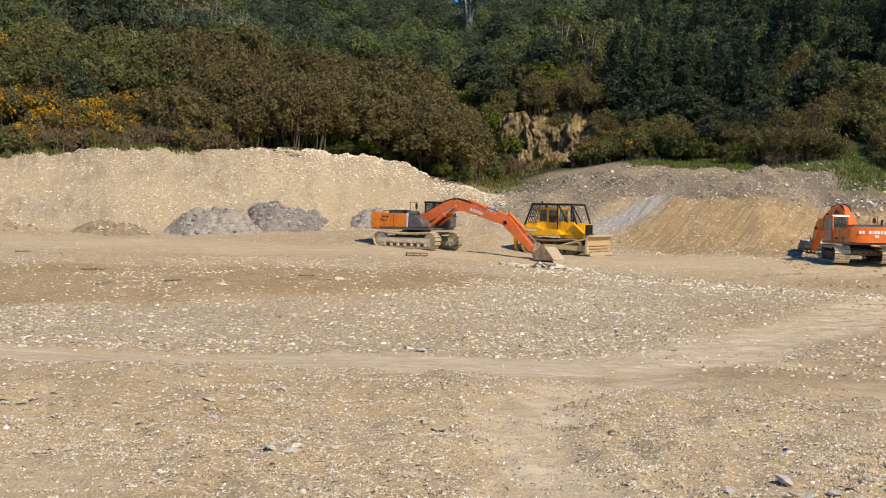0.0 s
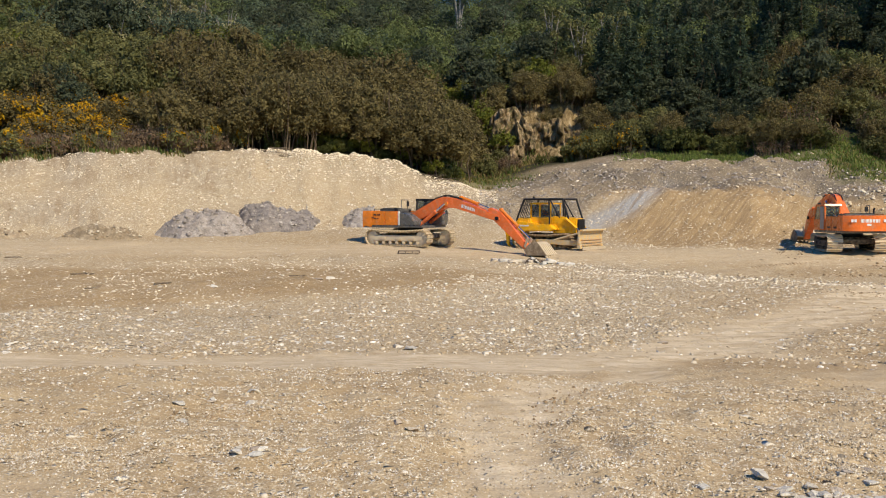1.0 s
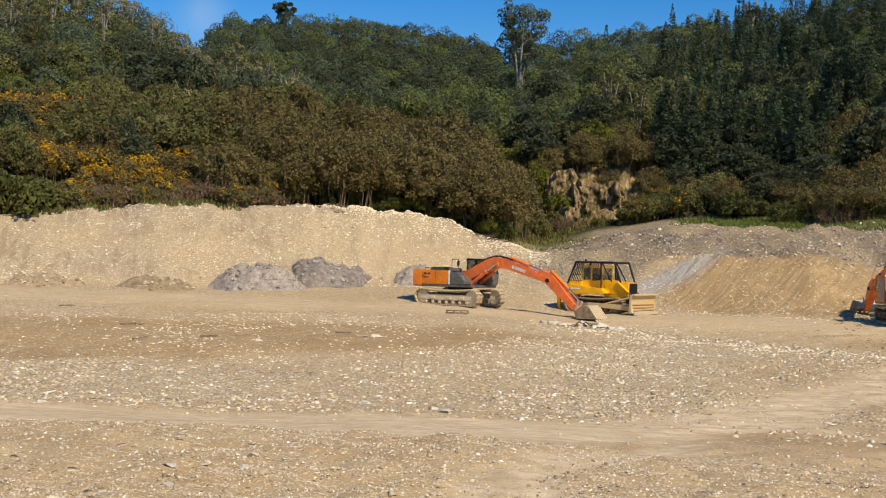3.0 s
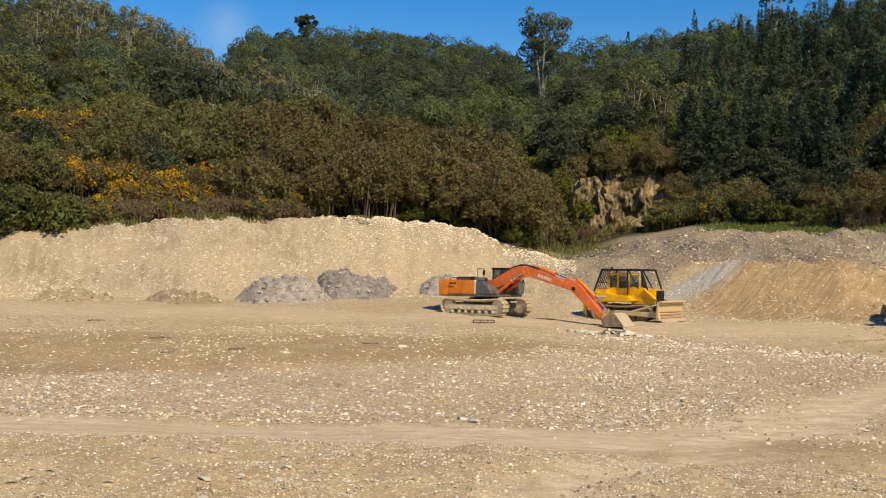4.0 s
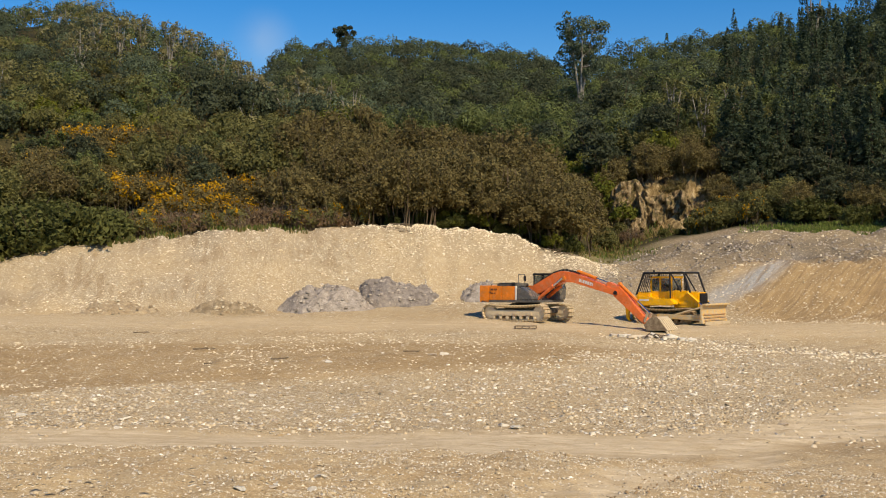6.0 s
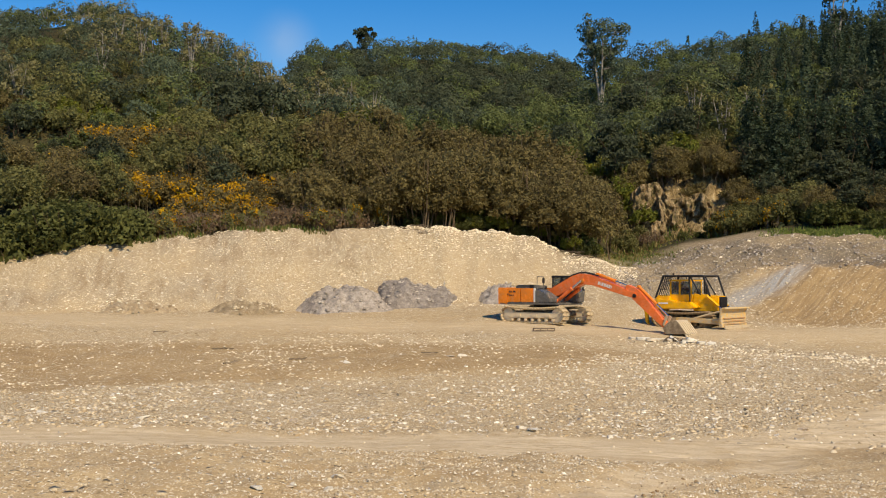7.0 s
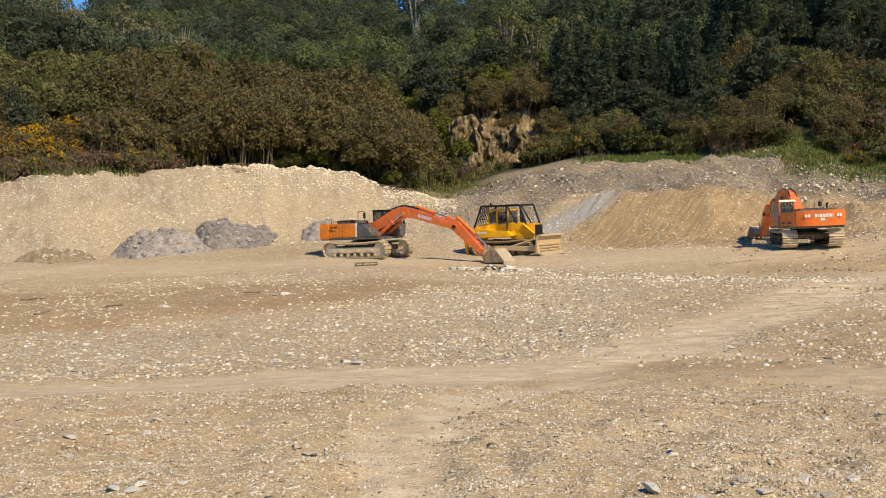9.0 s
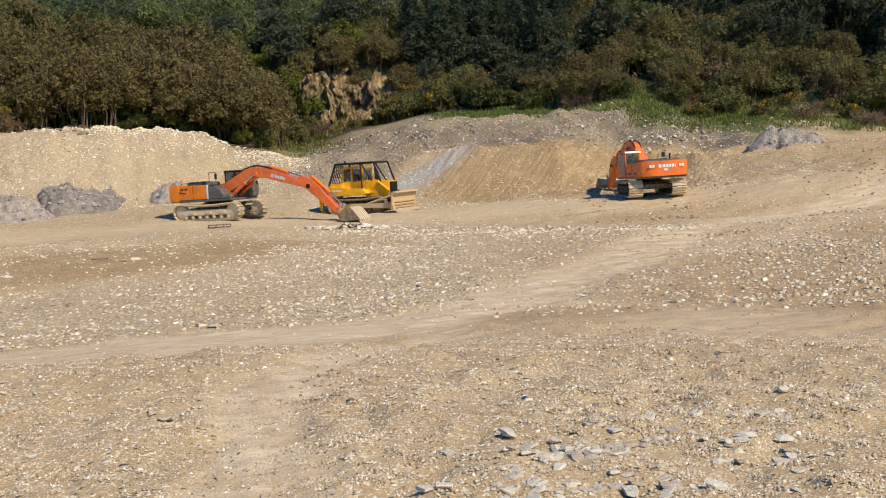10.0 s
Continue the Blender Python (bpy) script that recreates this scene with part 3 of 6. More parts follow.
def clump_points(rng, clumps, per):
    """Points and outward normals on the upper shells of the given spheres (x, y, z, radius)."""
    cs, ns = [], []
    for cx, cy, cz, rad in clumps:
        k = max(6, int(per * rad * rad))
        n = rng.normal(0, 1, (k, 3))
        n[:, 2] = np.where(n[:, 2] < -0.9, -n[:, 2], n[:, 2])
        n /= np.linalg.norm(n, axis=1, keepdims=True)
        n = n[(n[:, 1] < 0.3) | (rng.rand(k) < 0.4)]
        k = len(n)
        p = np.array([cx, cy, cz]) + n * rad * rng.uniform(0.6, 1.12, (k, 1))
        cs.append(p)
        ns.append(n)
    return np.concatenate(cs), np.concatenate(ns)


def tube(path, radii, sides=6):
    """Vertices and quads of a tapered tube along a path."""
    path = np.asarray(path, float)
    vs, fs = [], []
    for i, p in enumerate(path):
        t = path[min(i + 1, len(path) - 1)] - path[max(i - 1, 0)]
        t = t / (np.linalg.norm(t) + 1e-9)
        u = np.cross(t, (0.31, 0.94, 0.12))
        u /= np.linalg.norm(u) + 1e-9
        v = np.cross(t, u)
        for s in range(sides):
            q = 2 * math.pi * s / sides
            vs.append(p + radii[i] * (math.cos(q) * u + math.sin(q) * v))
    for i in range(len(path) - 1):
        for s in range(sides):
            s2 = (s + 1) % sides
            fs.append((i * sides + s, i * sides + s2, (i + 1) * sides + s2, (i + 1) * sides + s))
    return np.array(vs), np.array(fs)


def join(parts):
    vs, fs, base = [], [], 0
    for v, f in parts:
        vs.append(v)
        fs.append(f + base)
        base += len(v)
    return np.concatenate(vs), np.concatenate(fs)


def stems(rng, height, spread, count, radius):
    parts = []
    for _ in range(count):
        q, lean = rng.uniform(0, 2 * math.pi), rng.uniform(-0.2, 0.7) * spread
        root = np.array([math.cos(q), math.sin(q), 0]) * rng.uniform(0.1, 0.8) * spread
        path = [root + (0, 0, -0.4)]
        for k in (0.3, 0.6, 1.0):
            path.append(root + np.array([math.cos(q) * lean * k**1.4, math.sin(q) * lean * k**1.4, height * k]) + rng.normal(0, 0.05 * height, 3) * (1, 1, 0.3))
        parts.append(tube(path, radius * np.array([1.0, 0.8, 0.55, 0.2]), 3))
    return join(parts)


def bush_meshes(rng, height, width, leaf, per, base=0.35, clump=0.42, count=18, trunk_count=5):
    """Stems and crown of a broad bush or low tree."""
    clumps = []
    for _ in range(count):
        q, k = rng.uniform(0, 2 * math.pi), math.sqrt(rng.uniform(0, 1))
        top = math.sqrt(max(0.0, 1 - (0.85 * k) ** 2))
        x, y = math.cos(q) * k * width * 0.40, math.sin(q) * k * width * 0.40
        z = height * (base + (1 - base) * rng.uniform(0.25, 0.80) * top)
        clumps.append((x, y, z, clump * width * 0.5 * rng.uniform(0.55, 1.05)))
    c, n = clump_points(rng, clumps, per)
    c = c + rng.normal(0, 0.055 * clump * width + 0.03, c.shape)
    keep = rng.rand(len(c)) < 0.70
    c, n = c[keep], n[keep]
    lift = c[:, 2] > 0.12 * height
    crown = leaf_cards(rng, c[lift], n[lift], leaf * 1.10)
    ci, ni = clump_points(rng, [(x, y, z, r * 0.62) for x, y, z, r in clumps], per * 0.16)
    crown = join([crown, leaf_cards(rng, ci, ni, leaf * 2.2)])
    return stems(rng, height * 0.8, width * 0.38, trunk_count, 0.013 * height), crown


def pine_meshes(rng, height, width, leaf, layers=13, per=26):
    """Straight trunk and drooping whorls of a conifer."""
    trunk = tube([(0, 0, -0.5), (0, 0, height * 0.4), (0.05, 0, height * 0.8), (0, 0.03, height)], [0.022 * height, 0.017 * height, 0.008 * height, 0.002 * height], 6)
    cs, ns = [], []
    for i in range(layers):
        h = height * (0.12 + 0.87 * (i / (layers - 1)) ** 0.95)
        rad = width * 0.5 * (1 - i / layers) ** 0.8 * rng.uniform(0.75, 1.15) + 0.12
        arms = rng.randint(6, 9)
        for j in range(arms):
            q = 2 * math.pi * (j + rng.uniform(-0.35, 0.35)) / arms
            length = rad * rng.uniform(0.65, 1.15)
            k = int(per * (0.3 + length / (width * 0.5)))
            s = rng.uniform(0.15, 1, k) ** 0.7
            p = np.stack([math.cos(q) * s * length, math.sin(q) * s * length, h + 0.25 * s * length - 0.35 * s * s * length], 1)
            p += rng.normal(0, 0.08 * rad + 0.08, (k, 3))
            cs.append(p)
            ns.append(np.tile([math.cos(q) * 0.5, math.sin(q) * 0.5, 0.8], (k, 1)))
    crown = leaf_cards(rng, np.concatenate(cs), np.concatenate(ns), leaf, 0.5, 2.6)
    return trunk, crown


def plant(name, label, category, trunk, crown, bark, leaves, extra=None):
    """One plant thing with a trunk and a crown; extra: (material, share of the cards)."""
    thing = empty(name)
    tagged(thing, label, category)
    child("trunk", raw_mesh("trunk", *trunk, [bark], shade=True), thing)
    index, mats = None, [leaves]
    if extra:
        mats.append(extra[0])
        mid = crown[0].reshape(-1, 3, 3).mean(1)
        pick = vnoise(mid[:, 0] * 1.7 + 40, mid[:, 1] * 1.7 + mid[:, 2] * 1.3 + 40, 2) > 1 - 2 * extra[1]
        index = (pick & (np.random.RandomState(3).rand(len(mid)) < 0.8)).astype(int)
    child("crown", raw_mesh("crown", *crown, mats, index), thing)
    return thing


RNG = np.random.RandomState(11)
KINDS = {}


def kind(key, count, make):
    KINDS[key] = [make(np.random.RandomState(100 + 17 * len(KINDS) + i)) for i in range(count)]


M_STEM = bark_material("grey_stem", (0.10, 0.075, 0.05), (0.26, 0.20, 0.14))
M_BROWN_STEM = bark_material("brown_stem", (0.07, 0.05, 0.032), (0.17, 0.125, 0.08))
kind("scrub", 4, lambda g: plant("scrub_tree", "brown-olive scrub tree with many thin stems on the hillside", "tree", *bush_meshes(g, 5.5, 6.4, 0.145, 220, 0.20, 0.24, 70, 8), M_BROWN_STEM, M_SCRUB))
kind("scrub_tall", 3, lambda g: plant("scrub_tree", "brown-olive scrub tree on bare grey stems at the bank edge", "tree", *bush_meshes(g, 6.0, 6.2, 0.14, 230, 0.19, 0.23, 72, 8), M_BROWN_STEM, M_SCRUB))
kind("olive", 4, lambda g: plant("olive_bush", "rounded olive-green bush in dense hillside scrub", "bush", *bush_meshes(g, 4.2, 5.4, 0.16, 180, 0.14, 0.26, 48, 5), M_BARK, M_OLIVE))
kind("green", 3, lambda g: plant("broadleaf_tree", "leafy mid-green broadleaf tree among the scrub", "tree", *bush_meshes(g, 6.0, 5.0, 0.165, 215, 0.2, 0.26, 46, 3), M_BARK, M_GREEN))
kind("lime", 2, lambda g: plant("bright_bush", "bright yellow-green bush in the scrub", "bush", *bush_meshes(g, 4.5, 4.0, 0.19, 150, 0.25, 0.28, 34, 3), M_BARK, M_LIME))
kind("dark", 2, lambda g: plant("dark_tree", "dark glossy evergreen tree among the scrub", "tree", *bush_meshes(g, 6.5, 4.8, 0.17, 220, 0.15, 0.26, 46, 2), M_BARK, M_DARK))
kind("edge", 2, lambda g: plant("green_bush", "dense dark green bush hanging over the bank edge", "bush", *bush_meshes(g, 3.2, 4.2, 0.15, 220, 0.03, 0.27, 44, 4), M_BARK, M_EDGE))
kind("gorse", 4, lambda g: plant("gorse_bush", "gorse bush covered in orange-yellow flowers", "bush", *bush_meshes(g, 2.6, 4.0, 0.13, 290, 0.10, 0.27, 40, 14), M_STEM, M_SCRUB, (M_FLOWER, 0.33)))
kind("gorse_thin", 2, lambda g: plant("gorse_bush", "brown gorse bush with a few yellow flowers", "bush", *bush_meshes(g, 2.6, 3.8, 0.13, 260, 0.10, 0.27, 36, 14), M_STEM, M_OLIVE, (M_FLOWER, 0.22)))
kind("dead", 3, lambda g: plant("dead_bush", "dry red-brown dead scrub at the top of the bank", "bush", *bush_meshes(g, 2.0, 3.6, 0.08, 120, 0.03, 0.30, 26, 40), M_STEM, M_DEAD))
kind("pine", 4, lambda g: plant("pine_tree", "dark green conifer with drooping branches", "tree", *pine_meshes(g, 9.5, 4.4, 0.16, 16, 26), M_BARK, M_PINE))


def scatter(key, az0, az1, r0, r1, count, scale=(0.8, 1.2), sink=0.25):
    """Plants of one kind over a patch of hillside, given by bearing and range."""
    for i in range(count):
        a, r = RNG.uniform(az0, az1), math.sqrt(RNG.uniform(r0 * r0, r1 * r1))
        x, y = r * math.sin(radians(a)), r * math.cos(radians(a))
        s = RNG.uniform(*scale)
        ob = copy_thing(KINDS[key][RNG.randint(len(KINDS[key]))], pose(x, y, float(ground_z(x, y)) - sink * s, 0, 0, RNG.uniform(-55, 55)))
        ob.scale = (s * RNG.uniform(0.9, 1.15), s * RNG.uniform(0.9, 1.15), s * RNG.uniform(0.85, 1.15))


scatter("scrub_tall", -6.5, 5.3, 86.5, 92, 26, (0.9, 1.2))
scatter("scrub", -10, 5.5, 91, 112, 56, (0.9, 1.3))
scatter("scrub", -10.5, -6, 86.5, 92, 6, (0.7, 0.95))
scatter("edge", -5, 5.5, 85.6, 87.5, 16, (0.25, 0.45))
scatter("lime", -5, 5.5, 85.8, 88.0, 26, (0.22, 0.42))
scatter("green", -5, 5, 87, 90, 10, (0.3, 0.45))
scatter("scrub", -26, -10, 92, 112, 22, (0.6, 0.9))
scatter("edge", -30, -19.3, 83.5, 91, 20, (1.1, 1.7), 0.6)
scatter("gorse", -16.8, -12.4, 89.0, 96.5, 26, (0.9, 1.3), 0.1)
scatter("gorse", -20.0, -14.6, 94.5, 99, 18, (0.9, 1.25), 0.1)
scatter("gorse", -10.6, -8.6, 86.5, 90, 4, (0.6, 0.9), 0.1)
scatter("gorse_thin", -12, -7.2, 90, 100, 9, (0.8, 1.1), 0.1)
scatter("gorse", -21.4, -16.2, 110.5, 113, 18, (1.25, 1.5), -0.35)
scatter("gorse_thin", -24, -15, 104, 112, 12, (1.0, 1.3), 0.0)
scatter("gorse_thin", -20, -6, 85.5, 89, 20, (0.6, 0.95))
scatter("dead", -20, -7, 84.6, 88.5, 30, (0.6, 1.5))
scatter("dead", -18.5, -7, 87.5, 91, 14, (0.9, 1.5))
scatter("olive", -19, -9, 86.5, 89, 7, (0.28, 0.45))
scatter("olive", -29, -20, 93, 106, 26, (0.7, 1.0))
scatter("olive", -20, -17, 100, 107, 6, (0.6, 0.8))
scatter("olive", -18, -9, 96, 125, 52, (0.8, 1.3))
scatter("olive", -32, -18, 124, 140, 22, (0.8, 1.3))
scatter("green", -32, -8, 97, 140, 34, (0.55, 0.85))
scatter("green", -9, 6, 108, 135, 22, (0.55, 0.9))
scatter("dark", -16, -12.5, 93, 98, 3, (0.8, 1.0))
scatter("dark", -30, 4, 100, 130, 16, (0.6, 0.9))
scatter("lime", -9.4, -5.6, 116, 127, 10, (0.9, 1.3))
scatter("lime", 2.5, 8, 104, 122, 9, (0.7, 1.1))
scatter("lime", -25, -14, 112, 130, 12, (0.8, 1.2))
scatter("dark", -15.3, -11.9, 128, 142, 9, (1.0, 1.35))
scatter("olive", 12.5, 17, 97, 104, 8, (0.6, 0.9))
scatter("olive", 21, 32, 97, 104, 15, (0.6, 0.9))
scatter("dark", 16.5, 22, 99, 104, 9, (0.45, 0.7))
scatter("edge", 15.5, 22, 96.5, 100, 8, (0.6, 0.9))
scatter("dark", 31, 47, 98, 130, 44, (0.7, 1.1))
scatter("edge", 30, 47, 95, 110, 24, (0.7, 1.1))
scatter("pine", 32, 47, 106, 130, 22, (0.7, 1.0))
scatter("dead", 23, 31, 97, 113, 20, (1.0, 1.7), 0.0)
scatter("edge", 17, 31, 97, 112, 14, (0.6, 1.0))
scatter("olive", 27, 46, 92, 99, 20, (0.55, 0.9))
scatter("gorse_thin", 27, 46, 90, 95, 12, (0.6, 0.9))
scatter("edge", 27, 46, 91, 97, 12, (0.5, 0.8))
scatter("dead", 33, 44, 87, 91, 8, (0.6, 0.9))
scatter("scrub", 21, 36, 93, 104, 24, (0.45, 0.75))
scatter("dead", 20, 40, 93, 101, 22, (0.7, 1.2))
scatter("olive", 21, 33, 96, 122, 22, (0.6, 1.0))
scatter("scrub", 22, 33, 103, 116, 14, (0.7, 0.9))
scatter("scrub", 13, 33, 97, 104, 18, (0.45, 0.7))
scatter("scrub", 5, 13, 110, 118, 12, (0.5, 0.8))
scatter("scrub", 12.2, 15, 103, 109, 5, (0.5, 0.75))
scatter("olive", 5.4, 7.6, 101, 105, 6, (0.45, 0.65))
scatter("scrub", 6.5, 12.5, 108.5, 111, 16, (0.5, 0.75), 0.0)
scatter("dead", 6.4, 8.4, 101.5, 103.5, 6, (0.6, 0.9), 0.0)
scatter("edge", 9, 12.5, 100.0, 102, 3, (0.25, 0.4))
scatter("gorse_thin", 11.8, 15, 99, 104, 6, (0.8, 1.2))
scatter("gorse_thin", 12.0, 40, 96, 108, 20, (0.8, 1.3))
scatter("gorse", 13, 20, 98, 108, 5, (0.7, 1.0))
scatter("dead", 5.0, 7, 101, 105, 4, (0.6, 1.0))
scatter("dead", 13, 24, 97, 104, 8, (0.6, 1.0))
scatter("green", 4, 48, 110, 135, 38, (0.6, 0.95))
scatter("lime", 4, 12, 112, 122, 4)
scatter("olive", 9, 16, 119, 134, 13, (0.8, 1.1))
scatter("dark", 13.5, 21, 105, 114, 16, (0.8, 1.2))
scatter("pine", 13.5, 22, 106, 118, 18, (0.7, 1.0))
scatter("olive", 22, 33, 104, 114, 16, (0.8, 1.1))
scatter("dark", 19, 42, 101, 126, 16, (0.8, 1.2))
scatter("edge", 17, 30, 93, 98, 12, (0.6, 1.0))
scatter("dark", 6, 48, 108, 130, 16, (0.9, 1.3))
scatter("pine", 13, 46, 113, 165, 105, (0.5, 1.1))
scatter("pine", 15, 30, 150, 200, 40, (0.6, 1.0))
scatter("green", 7, 40, 125, 165, 48, (0.65, 1.0))
scatter("dark", 5, 40, 125, 165, 20, (0.9, 1.4))
scatter("olive", -30, 10, 120, 160, 84, (0.65, 1.0))
scatter("scrub", -30, -8, 118, 150, 26, (0.5, 0.8))
for plants in KINDS.values():
    for ob in plants:
        for o in (*ob.children, ob):
            bpy.data.objects.remove(o)


def crown_points(g, centre, wide, tall, count, lumps=9):
    """Points and normals over a lumpy dome, denser towards its top and front."""
    n = g.normal(0, 1, (count, 3))
    n[:, 2] = np.where(n[:, 2] < -0.35, -n[:, 2], n[:, 2])
    n /= np.linalg.norm(n, axis=1, keepdims=True)
    n = n[(n[:, 1] < 0.25) | (g.rand(count) < 0.3)]
    k = g.normal(0, 1, (lumps, 3))
    k[:, 2] = np.abs(k[:, 2])
    k /= np.linalg.norm(k, axis=1, keepdims=True)
    dots = n @ k.T
    near = dots.argmax(1)
    swell = np.exp(-(1 - dots.max(1)) * 7.0)
    rad = (0.66 + 0.34 * swell) * g.uniform(0.86, 1.08, len(n))
    p = centre + n * rad[:, None] * (wide / 2, wide / 2, tall / 2)
    bulge = n * rad[:, None] - k[near] * 0.55
    nrm = 0.5 * n + bulge / (np.linalg.norm(bulge, axis=1, keepdims=True) + 1e-6)
    return p, nrm / (np.linalg.norm(nrm, axis=1, keepdims=True) + 1e-6)


def build_woods():
    """The far woods over the ridges, as one mesh of closed crowns, spires and bare stems."""
    g = np.random.RandomState(5)
    vs, fs, mi, base = [], [], [], 0
    r = 126.0
    while r < 352:
        step = 4.2 + 0.008 * (r - 126)
        bearings = np.arange(-31, 31, math.degrees(step / r))
        for a in bearings + g.uniform(-0.5, 0.5, len(bearings)) * math.degrees(step / r):
            rr = r + g.uniform(-0.5, 0.5) * step
            x, y = rr * math.sin(radians(a)), rr * math.cos(radians(a))
            z = float(base_height(x, y))
            far = rr > 215 and -11.3 < a < 5
            left = a < -11.3
            pine = a > 9 and g.rand() < (0.45 if a > 13.5 else 0.06)
            if pine:
                tall = g.uniform(6.0, 9.5)
                k = 300
                s, q = g.uniform(0, 1, k) ** 1.25, g.uniform(0, 2 * math.pi, k)
                tier = 0.72 + 0.28 * np.cos(s * 38 + g.uniform(0, 6))
                rad = (1 - s) * tall * 0.19 * tier + 0.1
                c = np.stack([x + np.cos(q) * rad, y + np.sin(q) * rad, z + tall * (0.12 + 0.9 * s)], 1)
                nrm = np.stack([np.cos(q), np.sin(q), 0.7 + 0 * q], 1)
                m = 0
            else:
                wide = g.uniform(4.2, 7.2) * (1.12 if far else 0.92)
                tall = wide * g.uniform(0.8, 1.25)
                c, nrm = crown_points(g, np.array([x, y, z + tall * 0.45]), wide, tall, 480 if far else 520)
                m = (1, 1, 1, 3, 5)[g.randint(5)] if far else ((1, 3, 5, 5, 1, 2)[g.randint(6)] if left else (1, 3, 3, 5)[g.randint(4)])
                if left and rr > 165 and g.rand() < 0.22 or (-12.5 < a < -6.5 and rr < 150 and g.rand() < 0.5):
                    # a thin grey tree: bare stems show through
                    for _ in range(3):
                        q = np.array([x, y, z + 1.0]) + g.normal(0, 0.5, 3) * (1, 1, 0)
                        tip = q + np.array([g.normal(0, 1.2), g.normal(0, 1.2), tall * g.uniform(0.6, 0.95)])
                        v, f = tube([q, tip], [0.09, 0.04], 3)
                        f = np.concatenate([f[:, [0, 1, 2]], f[:, [0, 2, 3]]])
                        vs.append(v)
                        fs.append(f + base)
                        base += len(v)
                        mi.append(np.full(len(f), 6))
                    keep = g.rand(len(c)) < 0.6
                    c, nrm, m = c[keep], nrm[keep], 4 if a > -13 else (4, 3)[g.randint(2)]
            v, f = leaf_cards(g, c, nrm, 0.36 if far else 0.26, 0.3)
            vs.append(v)
            fs.append(f + base)
            base += len(v)
            mi.append(np.full(len(f), m))
        r += step
    me = raw_mesh("far_woods", np.concatenate(vs), np.concatenate(fs), [M_PINE, M_DARK, M_OLIVE, M_GREEN, M_PALE, M_FOREST, M_PALE_BARK], np.concatenate(mi))
    return tagged(new("far_woods", me), "dense native bush and pines over the far ridges", "woods", kind="stuff")


build_woods()


def undergrowth():
    """Low ferns and fallen leaves between the trees."""
    g = np.random.RandomState(61)
    n = 60000
    a = np.radians(g.uniform(-32, 44, n))
    r = np.sqrt(g.uniform(88**2, 190**2, n))
    x, y = r * np.sin(a), r * np.cos(a)
    deg = np.degrees(a)
    ok = (r > 98) | (deg < 3)
    ok &= ~((deg > 4) & (deg < 14) & (r < 112))
    x, y, r = x[ok], y[ok], r[ok]
    c = np.stack([x, y, ground_z(x, y) + g.uniform(0.0, 0.7, len(x)) ** 1.5], 1)
    nrm = np.tile((0.0, -0.5, 0.8), (len(x), 1))
    v, f = leaf_cards(g, c, nrm, 0.42, 0.6)
    me = raw_mesh("undergrowth", v, f, [M_OLIVE, M_DARK, M_SCRUB], g.randint(0, 3, len(f)))
    return tagged(new("undergrowth", me), "low ferns and dry leaves between the trees", "undergrowth", kind="stuff")


undergrowth()


# ---- machine materials ----
def paint_material(name, base, dust=(0.40, 0.31, 0.20), worn=0.25, rough=0.45):
    """Sun-worn paint with dust and scuffs."""
    n = Nodes(name, rough, specular=0.4)
    dark = tuple(c * 0.72 for c in base)
    col = n.mix(n.grey(n.noise(1.3, 5, 0.65), 0.35, 0.7), base, dark)
    col = n.mix(n.math("MULTIPLY", n.grey(n.noise(2.6, 7, 0.72), 0.52, 0.72), worn * 2.2), col, dust)
    col = n.mix(n.math("MULTIPLY", n.grey(n.noise(14.0, 4, 0.7), 0.60, 0.72), worn), col, (0.10, 0.07, 0.05))
    n.colour(col)
    n.put(n.bsdf, "Roughness", n.grey(n.noise(3.0, 4), 0.2, 1.4))
    return n.mat


def dusty_material(name, metal, dust, amount, rough=0.85):
    n = Nodes(name, rough, specular=0.2)
    k = n.grey(n.noise(4.0, 6, 0.7), 0.62 - amount * 0.35, 0.78 - amount * 0.30)
    tone = n.mix(n.noise(18.0, 3), dust, tuple(c * 0.6 for c in dust))
    n.colour(n.mix(k, metal, tone)).bump(n.noise(25.0, 4), 0.4, 0.02)
    return n.mat


def plain_material(name, col, rough=0.5, metallic=0.0):
    n = Nodes(name, rough, metallic)
    n.colour(n.mix(n.grey(n.noise(6.0, 5), 0.3, 0.75), col, tuple(c * 0.7 for c in col)))
    return n.mat


def glass_material():
    n = Nodes("tinted_glass", 0.08, specular=0.6)
    n.colour((0.42, 0.47, 0.48))
    n.put(n.bsdf, "Transmission Weight", 0.92)
    return n.mat


M_ORANGE = paint_material("orange_paint", (0.88, 0.245, 0.024), worn=0.15)
M_ORANGE_OLD = paint_material("faded_orange_paint", (0.80, 0.17, 0.028), worn=0.25)
M_YELLOW = paint_material("yellow_paint", (0.97, 0.50, 0.014), worn=0.14)
M_CHARCOAL = paint_material("charcoal_paint", (0.115, 0.11, 0.105), worn=0.25)
M_BOOM = paint_material("sun_faded_boom_paint", (0.90, 0.19, 0.045), (0.60, 0.36, 0.22), worn=0.2)
M_RIB = dusty_material("rusty_rib_steel", (0.40, 0.20, 0.09), (0.60, 0.42, 0.24), 0.5)
M_BLACK = plain_material("black_steel", (0.016, 0.016, 0.018), 0.55)
M_TRACK = dusty_material("dusty_track_steel", (0.58, 0.45, 0.29), (0.82, 0.66, 0.44), 1.3)
M_SHOE = dusty_material("dusty_shoe_steel", (0.20, 0.15, 0.095), (0.72, 0.57, 0.37), 0.95)
